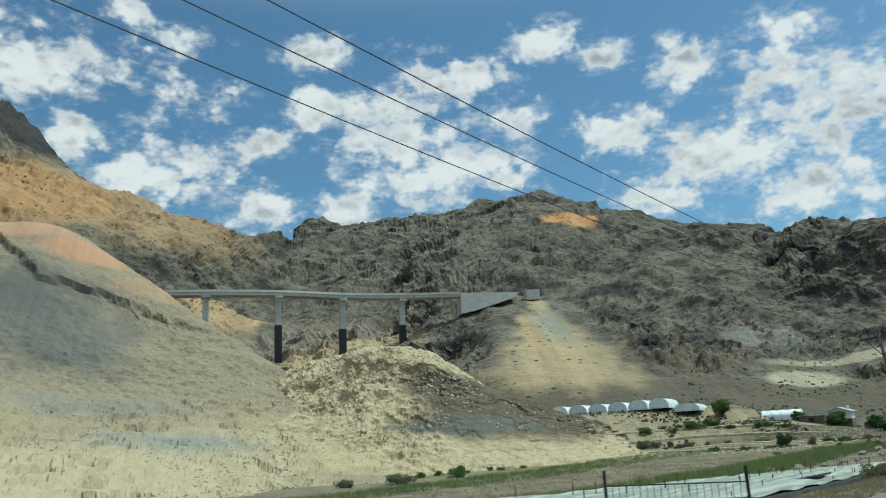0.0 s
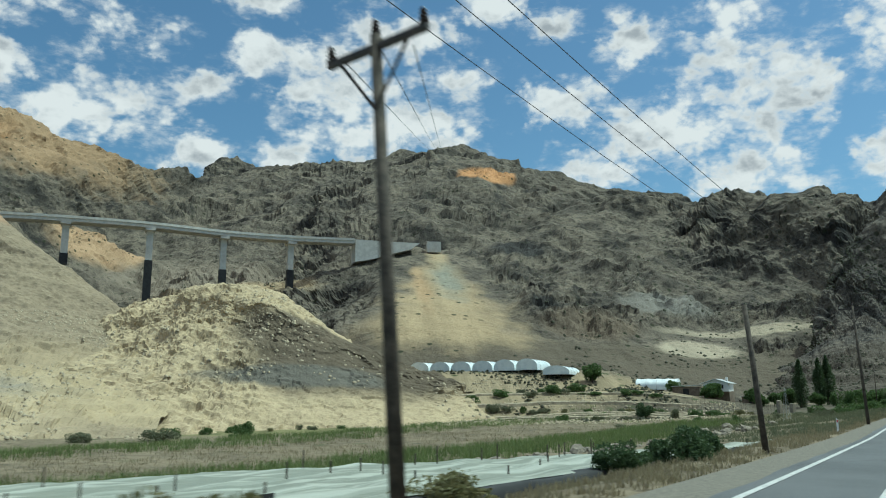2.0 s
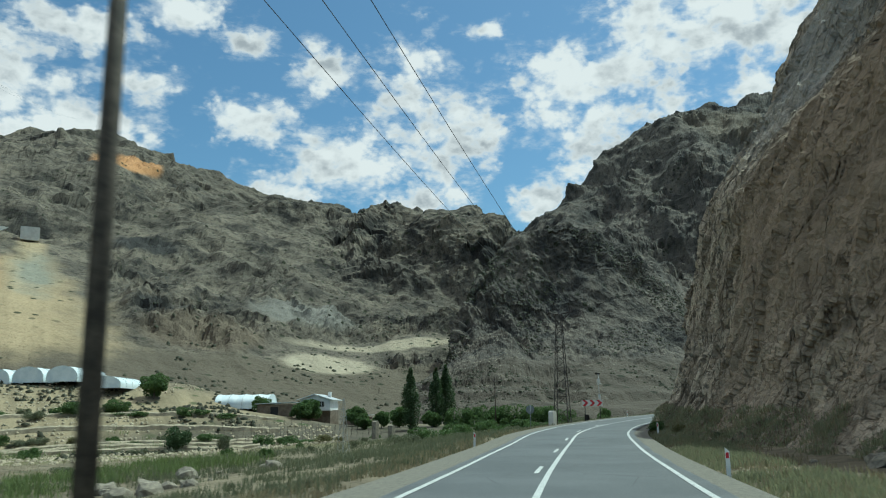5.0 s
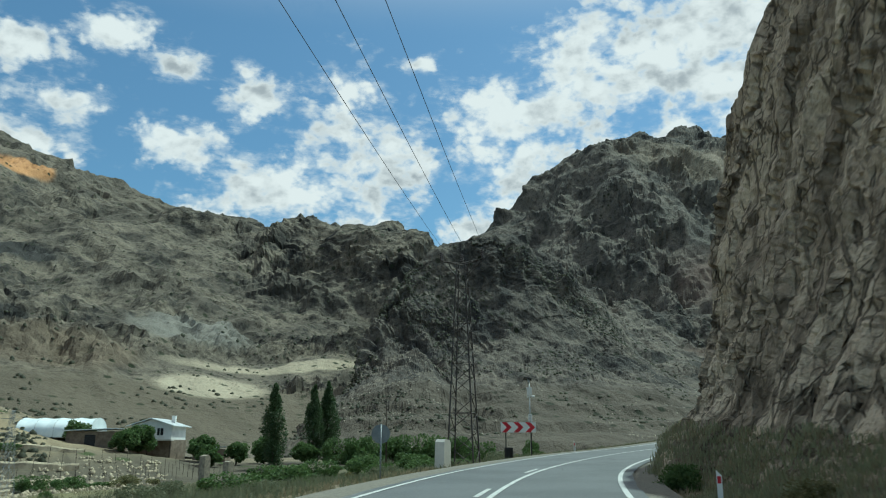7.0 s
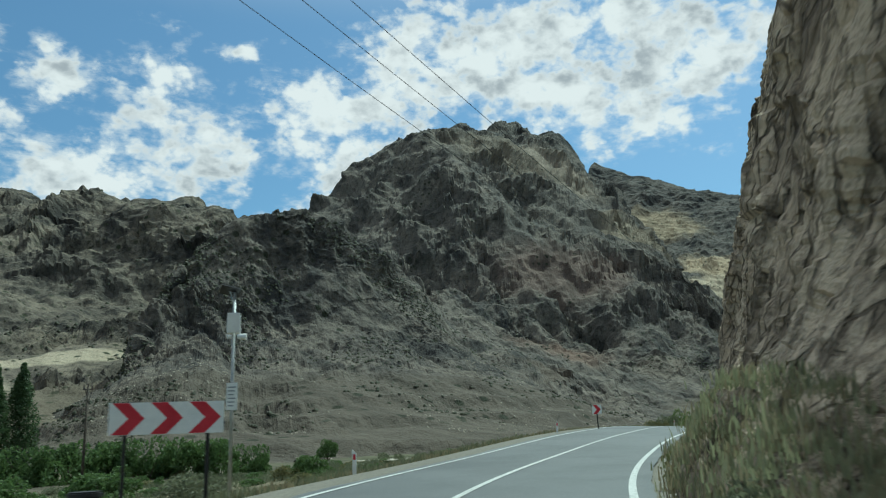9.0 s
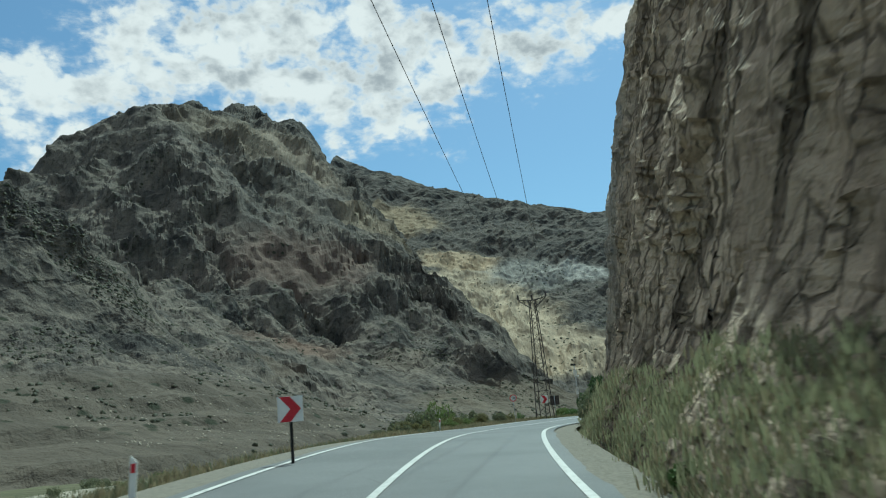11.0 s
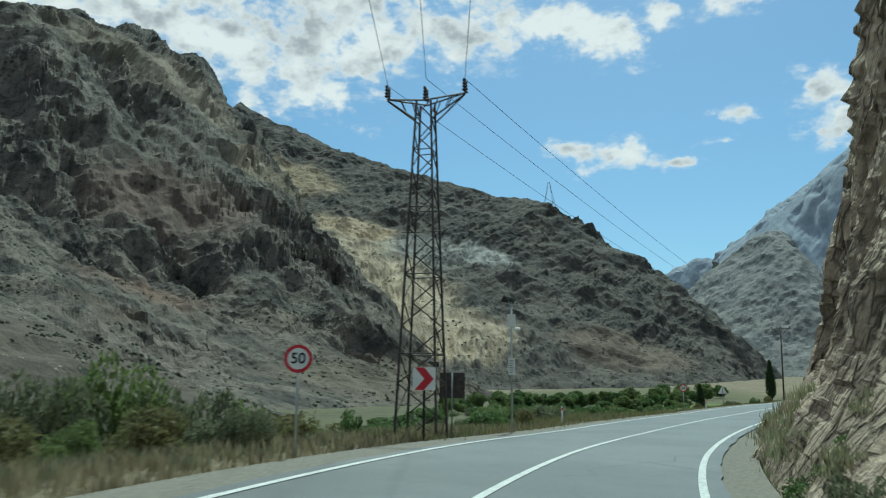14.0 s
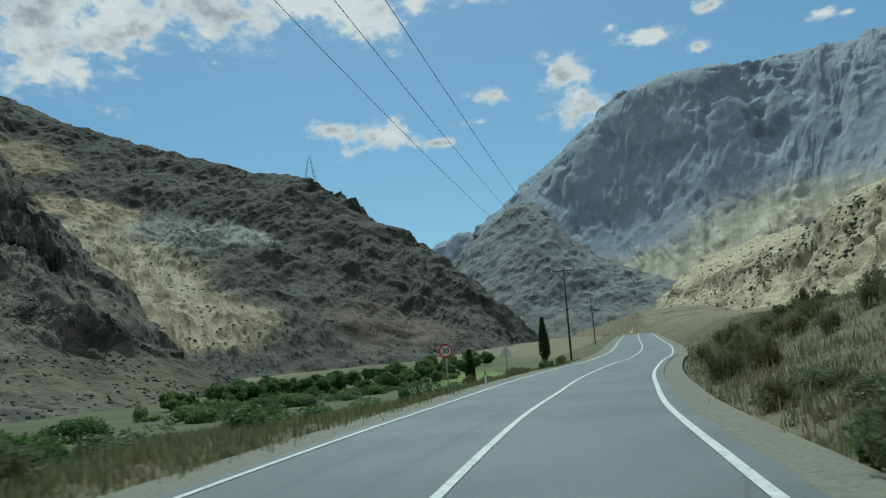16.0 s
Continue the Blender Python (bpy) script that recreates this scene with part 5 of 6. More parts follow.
def speed_sign(x, y, z, words, turn, label, warn=False):
    b = gz(x, y) - 0.3
    t = thing("speed_sign", label, "road sign", pose(x, y, b, 0, 0, turn), "speed signs")
    z -= b
    part("post", Geo().tube((0, 0.05, 0), (0, 0.05, z + (1.3 if warn else 0.3)), 0.03, 0.03, 10), GALV, t, "grey steel post", True)
    part("disc", Geo().disc(0.31, 0, 0.025, z), WHITE, t, "white round plate")
    part("rim", Geo().ring(0.235, 0.31, -0.004, z), RED, t, "red rim")
    text_on(t, words, 0.33, z, -0.006, BLACK)
    if warn:
        zt, r = z + 0.6, 0.42
        tri = lambda k: [(-k, -k * 0.577), (k, -k * 0.577), (0, k * 1.155)]
        part("warning_plate", Geo().prism([(a, zt + c) for a, c in tri(r)], 0, 0.025), RED, t, "red bordered warning triangle")
        part("warning_face", Geo().prism([(a, zt + c) for a, c in tri(r * 0.72)], -0.006, -0.002), WHITE, t)
        part("warning_symbol", Geo().prism([(-0.02, zt + 0.27), (0.19, zt - 0.15), (-0.02, zt - 0.15)], -0.010, -0.007), BLACK, t, "black slope symbol")
        for sx, sz in ((-0.08, 0.02), (-0.11, -0.08), (-0.06, 0.12)):
            part("warning_symbol", Geo().disc(0.035, -0.010, -0.007, zt + sz, 10), BLACK, t).location.x = sx
    return t


speed_sign(212.1, 183.8, 1.3, "50", facing(212.1, 183.8, 180, 172), "round white speed limit sign with a red rim")
speed_sign(267.2, 175.6, 1.5, "30", facing(267.2, 175.6, 230, 176), "round white speed limit sign with a red rim beside the grass")
speed_sign(64.6, 77.9, -2.55, "50", facing(64.6, 77.9, 47, 60), "falling rocks warning triangle above a round speed limit sign", True)


def sign_back(x, y, z, turn, kind, size, label):
    b = gz(x, y) - 0.3
    t = thing("road_sign", label, "road sign", pose(x, y, b, 0, 0, turn))
    z -= b
    part("post", Geo().tube((0, -0.05, 0), (0, -0.05, z + size * 0.5), 0.032, 0.032, 10), GREYBACK, t, smooth=True)
    if kind == "disc":
        part("plate", Geo().disc(size / 2, 0, 0.025, z), GREYBACK, t, "bare grey plate")
    elif kind == "square":
        # dark steel colour here carries the shadow on the plate
        part("plate", board(size, size, z), STEEL, t, "bare plate, shadow put into its dark colour")
    else:
        part("plate", Geo().prism([(-size / 2, z - size * 0.29), (size / 2, z - size * 0.29), (0, z + size * 0.58)], 0, 0.025), WHITE, t, "pale triangular plate")


sign_back(103.6, 142.7, -1.55, facing(103.6, 142.7, 94, 122), "disc", 0.72, "grey back of a round road sign on a post")
sign_back(225.2, 184.0, 0.95, facing(225.2, 184.0, 200, 178), "square", 0.95, "shadow-darkened back of a square road sign on a black post")
sign_back(285.8, 171.6, 1.5, facing(285.8, 171.6, 230, 176), "triangle", 0.95, "pale triangular warning sign beside the verge")


def solar_mast(x, y, box_z, turn):
    b = gz(x, y) - 0.3
    t = thing("solar_mast", "grey roadside mast with a white control box and small solar panel", "traffic device", pose(x, y, b, 0, 0, turn), "solar masts")
    z = box_z - b
    part("mast", Geo().tube((0, 0, 0), (0, 0, z + 0.85), 0.05, 0.04, 10), GALV, t, smooth=True)
    bx = part("control_box", Geo().box(-0.17, 0.17, -0.14, 0.12, z - 0.25, z + 0.28), WHITE, t, "white steel box")
    part("box_door", Geo().box(-0.14, 0.14, -0.15, -0.142, z - 0.22, z + 0.25), PLASTER, bx)
    part("speaker", Geo().tube((0.1, -0.1, z - 0.34), (0.34, -0.12, z - 0.36), 0.06, 0.09, 10), WHITE, t)
    part("speaker", Geo().tube((-0.05, -0.1, z - 0.34), (-0.16, -0.12, z - 0.36), 0.05, 0.07, 10), WHITE, t)
    g = Geo().box(-0.27, 0.27, -0.02, 0.02, -0.16, 0.16)
    m = Matrix.Translation((-0.12, 0, z + 0.9)) @ Matrix.Rotation(radians(55), 4, "X") @ Matrix.Rotation(radians(18), 4, "Y")
    g.v = [tuple(m @ Vector(p)) for p in g.v]
    part("solar_panel", g, DARKGLASS, t, "small dark solar panel")
    part("panel_arm", Geo().tube((0, 0, z + 0.5), (-0.12, 0, z + 0.88), 0.02), GALV, t)
    pl = part("notice_plate", Geo().box(-0.14, 0.14, -0.07, -0.055, z - 2.25, z - 1.55), WHITE, t, "white notice plate")
    for k in range(6):
        part("print_bar", Geo().box(-0.1, 0.1 - 0.03 * (k % 3), -0.075, -0.071, z - 1.68 - 0.095 * k, z - 1.65 - 0.095 * k), GREYBACK, pl)


solar_mast(124.8, 159.2, 1.8, facing(124.8, 159.2, 110, 138))
solar_mast(229.0, 182.5, 3.7, facing(229.0, 182.5, 205, 177))


def delineator(x, y, turn, lean=0.0):
    t = thing("delineator_post", "white plastic road delineator post with a red reflector", "road post", pose(x, y, gz(x, y) - 0.15, 0, lean, turn), "delineator posts")
    part("stake", Geo().prism([(-0.06, 0), (0.06, 0), (0.06, 1.0), (-0.06, 1.12)], -0.03, 0.03), WHITE, t)
    part("reflector", Geo().box(-0.04, 0.04, -0.036, -0.031, 0.82, 0.98), RED, t, "red reflector")
    return t


for sp, side, lean in ((100, 5.1, 0), (150, 5.2, 2), (205, 5.3, 0), (232, 4.6, 3), (272, 5.8, 6), (318, 6.6, 0), (350, 5.1, 0), (130, -5.0, 0), (165, -5.3, 0), (310, -4.6, 3), (372, -5.6, 0)):
    q = by_road(np.array([float(sp)]), np.array([side]))[0]
    e = by_road(np.array([sp - 25.0]), np.array([0.0]))[0]
    delineator(q[0], q[1], facing(q[0], q[1], e[0], e[1]), lean)

t = thing("pipe_stub", "black corrugated plastic pipe standing on end beside the sign", "pipe", pose(119.2, 154.6, gz(119.2, 154.6) - 0.1))
for k in range(10):
    part("rib", Geo().tube((0, 0, 0.1 * k), (0, 0, 0.1 * k + 0.055), 0.28, 0.28, 16), CASING, t)
part("pipe", Geo().tube((0, 0, 0), (0, 0, 0.98), 0.25, 0.25, 16), CASING, t)
t = thing("concrete_block", "rough upright concrete block beside the lattice tower", "concrete block", pose(111.9, 150.9, gz(111.9, 150.9) - 0.3, 0, 2, 25))
part("block", Geo().prism([(-0.36, 0), (0.36, 0), (0.32, 1.55), (0.2, 1.72), (-0.2, 1.75), (-0.33, 1.6)], -0.28, 0.28), CONCRETE, t)
for gx_, gy_, h_ in ((117.4, 207.8, 3.2), (119.6, 206.2, 2.2)):
    t = thing("gate_pillar", "crumbling pale masonry gate pillar", "pillar", pose(gx_, gy_, gz(gx_, gy_) - 0.2, 0, 0, 30))
    part("pillar", Geo().prism([(-0.5, 0), (0.5, 0), (0.45, h_ * 0.9), (0.1, h_), (-0.45, h_ * 0.95)], -0.4, 0.4), STONE, t)

# ------------------------------------------------------------------ plants
rng = np.random.default_rng(7)


def soup(name, V, F, material, smooth=False):
    """A mesh from an array of vertices and an array of triangles."""
    me = bpy.data.meshes.new(name)
    me.vertices.add(len(V))
    me.vertices.foreach_set("co", np.asarray(V, np.float32).ravel())
    me.loops.add(F.size)
    me.loops.foreach_set("vertex_index", F.ravel().astype(np.int32))
    me.polygons.add(len(F))
    me.polygons.foreach_set("loop_start", np.arange(0, F.size, 3, dtype=np.int32))
    me.update(calc_edges=True)
    me.materials.append(material.m)
    return me


def leaves(points, size, outward, flat=0.5):
    """Two-triangle leaves at the points, turned about at random."""
    n = len(points)
    a = rng.normal(size=(n, 3)) + outward * 0.4
    a /= np.linalg.norm(a, axis=1)[:, None]
    b = np.cross(a, rng.normal(size=(n, 3)))
    b /= np.linalg.norm(b, axis=1)[:, None]
    c = np.cross(a, b)
    s = size * rng.uniform(0.55, 1.3, (n, 1))
    V = np.stack([points - b * s, points + c * s * flat, points + b * s, points - c * s * flat], 1).reshape(-1, 3)
    k = np.arange(n) * 4
    return V, np.concatenate([np.stack([k, k + 1, k + 2], -1), np.stack([k, k + 2, k + 3], -1)])


def crown_points(n, clumps, rad, squash=0.8):
    """Points on the shells of many clumps, so that the crown has gaps and an uneven outline."""
    pick = rng.integers(0, len(clumps), n)
    d = rng.normal(size=(n, 3))
    d /= np.linalg.norm(d, axis=1)[:, None]
    r = rad[pick] * rng.uniform(0.45, 1.0, n) ** 0.5
    p = clumps[pick] + d * r[:, None] * np.array([1, 1, squash])
    return p, d


def bush_mesh(seed, n, leafsize, mat):
    """A unit bush: about 1 m in radius and 1 m high."""
    global rng
    rng = np.random.default_rng(seed)
    k = 16
    ang, rr = rng.uniform(0, 2 * math.pi, k), np.sqrt(rng.uniform(0, 1, k)) * 0.68
    cl = np.stack([np.cos(ang) * rr, np.sin(ang) * rr, rng.uniform(0.12, 0.72, k) * (1.05 - 0.5 * rr)], -1)
    p, d = crown_points(n, cl, rng.uniform(0.2, 0.38, k))
    p[:, 2] = np.abs(p[:, 2])
    V, F = leaves(p, leafsize, d)
    stems = Geo()
    for q in cl[:9]:
        stems.tube((q[0] * 0.1, q[1] * 0.1, -0.15), (q[0], q[1], q[2]), 0.025, 0.008, 4, False)
    return soup("crown", V, F, mat), mesh_of("stems", stems, BARK)


BUSHES = {"green": [bush_mesh(11 + k, 4200, 0.048, LEAF) for k in range(3)],
          "grey": [bush_mesh(21 + k, 3800, 0.042, GREYLEAF) for k in range(3)],
          "weed": [bush_mesh(31 + k, 3000, 0.05, WEED) for k in range(2)],
          "dark": [bush_mesh(51 + k, 4200, 0.05, POPLAR_LEAF) for k in range(2)],
          "reed": [bush_mesh(41 + k, 3400, 0.05, REED) for k in range(2)]}
WORDS = {"green": "dense green bush", "dark": "dense dark olive-green bush", "grey": "grey-green dusty roadside shrub", "weed": "straggly half-dry yellowish shrub", "reed": "bright green willow scrub"}


def bush(x, y, r, h, kind, place, k=0, z=None):
    z = gz(x, y) if z is None else z
    t = thing("bush", WORDS[kind] + " " + place, "bush", pose(x, y, z - 0.05, 0, 0, (x * 37 + y * 53) % 360), "bushes")
    crown, stems = BUSHES[kind][k % len(BUSHES[kind])]
    for nm, me in (("crown", crown), ("stems", stems)):
        ob = new(nm, me)
        ob.parent = t
        ob.scale = (r, r, h)
    return t


def thicket(name, places, label):
    """Scrub too thick to count, as one object: x, y, radius, height and kind for each clump."""
    V, F, M, n = [], [], [], 0
    kinds = sorted(BUSHES)
    for k, (x, y, r, h, kind) in enumerate(places):
        me = BUSHES[kind][k % len(BUSHES[kind])][0]
        v = np.empty(len(me.vertices) * 3, np.float32)
        me.vertices.foreach_get("co", v)
        v = v.reshape(-1, 4, 3)[::3]
        c = v.mean(1, keepdims=True)
        v = ((v - c) * 1.5 + c).reshape(-1, 3) * np.array([r, r, h]) + np.array([x, y, gz(x, y) - 0.05])
        m = np.arange(len(v) // 4) * 4 + n
        V.append(v)
        F += [np.stack([m, m + 1, m + 2], -1), np.stack([m, m + 2, m + 3], -1)]
        M += [np.full(2 * len(m), kinds.index(kind))]
        n += len(v)
    me = soup(name, np.concatenate(V), np.concatenate(F), LEAF)
    me.materials.clear()
    for kind in kinds:
        me.materials.append(BUSHES[kind][0][0].materials[0])
    me.polygons.foreach_set("material_index", np.concatenate(M).astype(np.int32))
    tagged(new(name, me), label, "scrub", kind="stuff")


def poplar(x, y, high, wide, label, seed):
    global rng
    rng = np.random.default_rng(seed)
    z = gz(x, y)
    t = thing("poplar_tree", label, "tree", pose(x, y, z - 0.2), "poplars")
    k = 60
    hh = rng.uniform(0.06, 1.0, k)
    w = wide * (0.5 + 0.5 * np.sin(np.clip(hh * 1.15, 0, 1) * math.pi)) * (1 - hh ** 4) + 0.15
    ang = rng.uniform(0, 2 * math.pi, k)
    cl = np.stack([np.cos(ang) * w * 0.55, np.sin(ang) * w * 0.55, hh * high], -1)
    p, d = crown_points(9000, cl, w * 0.55 + 0.12, 1.9)
    p[:, 2] = np.clip(p[:, 2], 0.3, high * 1.03)
    V, F = leaves(p, 0.17, d)
    part("trunk", Geo().tube((0, 0, 0), (0, 0, high * 0.9), 0.22, 0.03, 8), BARK, t)
    g = Geo()
    for q in cl[::3]:
        g.tube((0, 0, max(0.3, q[2] - 1.6)), tuple(q), 0.05, 0.012, 4, False)
    part("limbs", g, BARK, t)
    ob = new("crown", soup("crown", V, F, POPLAR_LEAF))
    ob.parent = t


def round_tree(x, y, high, wide, label, seed, mat=LEAF, base=None):
    global rng
    rng = np.random.default_rng(seed)
    z = gz(x, y) if base is None else base
    t = thing("tree", label, "tree", pose(x, y, z - 0.2), "broad trees")
    k = 34
    d0 = rng.normal(size=(k, 3))
    d0 /= np.linalg.norm(d0, axis=1)[:, None]
    cl = d0 * rng.uniform(0.35, 0.8, (k, 1)) * np.array([wide, wide, high * 0.42]) + np.array([0, 0, high * 0.5])
    p, d = crown_points(6500, cl, rng.uniform(0.16, 0.3, k) * wide * 1.3)
    p[:, 2] = np.clip(p[:, 2], 0.25, None)
    V, F = leaves(p, 0.06 * wide + 0.06, d)
    part("trunk", Geo().tube((0, 0, 0), (0.1, 0, high * 0.55), 0.06 * high * 0.5, 0.1, 8), BARK, t)
    g = Geo()
    for q in cl[::2]:
        g.tube((0.05, 0, high * 0.3), tuple(q), 0.07, 0.015, 5, False)
    part("limbs", g, BARK, t)
    ob = new("crown", soup("crown", V, F, mat))
    ob.parent = t


# the poplars by the farm and on the far bank
poplar(133.0, 226.5, 12.0, 1.7, "slim dark green poplar tree beside the farm", 1)
poplar(143.2, 235.3, 12.5, 1.5, "slim dark green poplar in a close pair", 2)
poplar(146.4, 236.6, 13.2, 1.8, "tall dark green poplar in a close pair", 3)
poplar(390.0, 156.5, 9.0, 0.9, "small dark poplar beyond the speed sign", 4)
poplar(352.0, 172.5, 5.0, 0.5, "young thin poplar on the river bank", 5)
round_tree(91, 266, 6.5, 3.4, "broad dark green tree beside the greenhouses", 12)
round_tree(30, 283, 5.0, 3.0, "round dark green tree on the terrace", 13)
for k, (tx, ty, th) in enumerate(((396, 220, 5.5), (402, 218, 6), (409, 216, 6), (415, 215, 6.2), (421, 214, 6), (428, 211, 6), (436, 208, 6), (446, 206, 6.5), (462, 214, 7), (474, 205, 6.5), (488, 212, 7), (505, 200, 7), (520, 205, 7), (452, 226, 7), (430, 228, 7))):
    round_tree(tx, ty, th, th * 0.5, "dark green orchard tree in the valley", 30 + k, LEAF if k % 3 else REED)
for k, (tx, ty, th) in enumerate(((420, 196, 4), (434, 192, 5), (447, 190, 4.5), (455, 186, 4), (466, 188, 5.5), (480, 180, 4), (492, 184, 6), (508, 176, 5), (526, 178, 6), (548, 170, 6), (566, 176, 7), (590, 165, 7), (612, 158, 7), (560, 186, 8), (536, 196, 8), (586, 184, 8), (612, 176, 8), (640, 165, 8), (390, 228, 4), (378, 226, 3.5), (404, 236, 5), (416, 240, 5), (452, 240, 6), (470, 232, 6))):
    round_tree(tx, ty, th, th * 0.62, "light green leafy tree on the valley fields", 130 + k, REED if k % 3 else LEAF)
for k, (tx, ty, th) in enumerate(((119, 246, 5), (116, 243, 4), (127, 240, 4.5), (131, 236, 4), (137, 240, 5), (126, 233, 3.5), (140, 231, 4), (112, 256, 5))):
    round_tree(tx, ty, th, th * 0.55, "leafy green farm tree crowding the house", 60 + k)

# bushes: x, y, radius, height
for k, (x, y, r, h, kd, pl_) in enumerate((
        (86, 208, 3.0, 4.2, "dark", "standing in the stubble field"), (92, 205, 1.3, 3.0, "grey", "standing in the stubble field"),
        (16, 237, 5.2, 5.0, "dark", "at the foot of the bank"), (10, 240, 2.5, 2.6, "green", "at the foot of the bank"), (2, 188, 2.5, 3.4, "green", "at the edge of the sand"),
        (-10, 178, 4, 3.0, "grey", "at the edge of the sand"), (-22, 172, 3, 2.4, "grey", "at the edge of the sand"), (38, 225, 2.0, 2.4, "green", "on the stony terraces"),
        (52, 240, 2.6, 2.4, "green", "on the stony terraces"), (60, 244, 3.2, 2.6, "green", "on the stony terraces"), (68, 243, 2.4, 2.2, "grey", "on the stony terraces"), (74, 246, 3.4, 3.0, "green", "on the stony terraces"),
        (44, 243, 2.4, 2.2, "grey", "on the stony terraces"), (34, 245, 2.2, 2.0, "grey", "on the stony terraces"), (56, 232, 2.3, 3.4, "grey", "on the stony terraces"), (82, 250, 3.4, 3.2, "green", "on the stony terraces"),
        (32, 335, 5, 5, "grey", "below the pale fan"), (70, 283, 1.6, 2.6, "green", "in front of the greenhouses"),
        (34.0, 59.6, 1.3, 1.3, "dark", "beside the covered field"), (36.6, 61.8, 1.4, 1.5, "dark", "beside the covered field"), (38.6, 65.4, 1.4, 1.6, "dark", "beside the covered field"), (40.6, 68.6, 1.2, 1.2, "dark", "beside the covered field"), (23.8, 45.0, 1.3, 1.3, "weed", "round the pole's foot"),
        (27.4, 52.0, 1.4, 1.1, "weed", "beside the verge"),
        (126, 196, 2.6, 2.6, "green", "below the road"), (131, 194, 3.0, 2.8, "green", "below the road"), (137, 193, 3.0, 2.6, "green", "below the road"), (121, 199, 2.2, 2.2, "green", "below the road"),
        (117, 166, 1.6, 1.5, "grey", "behind the signs"), (121, 168, 2.0, 1.8, "green", "behind the signs"), (125, 169, 2.0, 1.7, "green", "behind the signs"), (129, 168, 1.8, 1.8, "grey", "behind the signs"), (110, 166, 2.4, 2.2, "green", "behind the signs"), (105, 163, 2.4, 1.9, "green", "behind the signs"), (100, 160, 2.0, 1.6, "grey", "behind the signs"),
        (151, 190, 1.7, 2.1, "green", "on the stony flat"), (156, 189, 1.2, 1.3, "grey", "on the stony flat"), (146, 196, 1.0, 0.9, "grey", "on the stony flat"),
        (186, 192, 2.2, 2.0, "grey", "on the river flat"), (194, 189, 0.9, 0.9, "weed", "beside the verge"), (201, 189.5, 1.0, 1.0, "grey", "beside the verge"), (208, 188.5, 1.6, 1.7, "weed", "beside the verge"),
        (216, 189, 1.5, 1.5, "grey", "behind the tower"), (228, 190, 1.6, 1.5, "weed", "behind the tower"), (236, 188, 1.4, 1.6, "grey", "beside the verge"), (244, 188, 2.0, 1.9, "grey", "below the verge"), (252, 187, 1.8, 2.2, "green", "below the verge"), (258, 186, 2.2, 2.0, "grey", "below the verge"), (266, 184, 2.2, 2.4, "green", "below the verge"), (275, 182, 2.4, 2.2, "green", "below the verge"), (284, 181, 2.4, 2.0, "reed", "below the verge"), (296, 178, 2.2, 2.4, "green", "below the verge"),
        (240, 203, 2.4, 1.8, "grey", "on the river flat"), (256, 206, 3, 2.2, "green", "on the river flat"), (272, 206, 3, 2.2, "green", "on the river flat"), (290, 210, 4, 2.6, "green", "on the river flat"), (308, 212, 4, 3, "green", "on the river flat"), (326, 206, 4, 3, "reed", "on the river flat"), (345, 204, 4, 3, "green", "on the river flat"), (362, 202, 4, 3, "reed", "on the river flat"))):
    bush(x, y, r, h, kd, pl_, k)
hr = random.Random(3)
for x0, y0, x1, y1, n in ((22, 236, 52, 231, 9), (56, 232, 96, 226, 13), (60, 250, 100, 240, 12), (14, 226, 40, 220, 6), (100, 214, 118, 212, 6), (-12, 196, 20, 212, 7), (60, 205, 80, 200, 4)):
    for k in range(n):
        w = (k + hr.uniform(-0.3, 0.3)) / max(1, n - 1)
        bush(x0 + (x1 - x0) * w, y0 + (y1 - y0) * w + hr.uniform(-1.2, 1.2), hr.uniform(0.9, 2.5), hr.uniform(0.8, 2.3), hr.choice(("green", "green", "grey", "weed")), "in a row along the field terraces", k)
for k in range(22):
    s_, off = hr.uniform(284, 320), 4.9 + 1.6 * hr.random()
    q = by_road(np.array([s_]), np.array([-off]))[0]
    bush(q[0], q[1], hr.uniform(0.6, 1.1), hr.uniform(0.8, 1.9), hr.choice(("weed", "grey", "grey", "green")), "at the foot of the rock wall", k)
for k in range(46):
    s_, off = hr.uniform(318, 372), 5.6 + 9 * hr.random() ** 1.3
    q = by_road(np.array([s_]), np.array([-off]))[0]
    bush(q[0], q[1], hr.uniform(0.45, 1.1), hr.uniform(0.8, 1.9), hr.choice(("weed", "weed", "grey", "grey")), "on the stony bank beside the road", k)
roadside_scrub_at = []
for k in range(40):
    s_, off = hr.uniform(290, 380), 6 + 12 * hr.random()
    q = by_road(np.array([s_]), np.array([off]))[0]
    roadside_scrub_at.append((q[0], q[1], hr.uniform(0.5, 1.5), hr.uniform(0.6, 1.5), hr.choice(("weed", "grey", "grey", "green"))))
thicket("roadside_scrub", roadside_scrub_at, "low half-dry scrub in the rough grass below the road")
flat_scrub_at = []
for k in range(60):
    s_, off = hr.uniform(170, 300), 16 + 34 * hr.random()
    q = by_road(np.array([s_]), np.array([off]))[0]
    flat_scrub_at.append((q[0], q[1], hr.uniform(0.5, 1.6), hr.uniform(0.5, 1.4), hr.choice(("weed", "grey", "grey", "green"))))
thicket("flat_scrub", flat_scrub_at, "low grey-green scrub on the stony river flat")
for k in range(26):
    s_, off = hr.uniform(262, 292), 7.2 + 5 * hr.random()
    q = by_road(np.array([s_]), np.array([off]))[0]
    bush(q[0], q[1], hr.uniform(0.6, 1.2), hr.uniform(0.7, 1.5), hr.choice(("weed", "grey", "grey", "reed")), "in the rough grass beside the gravel verge", k)
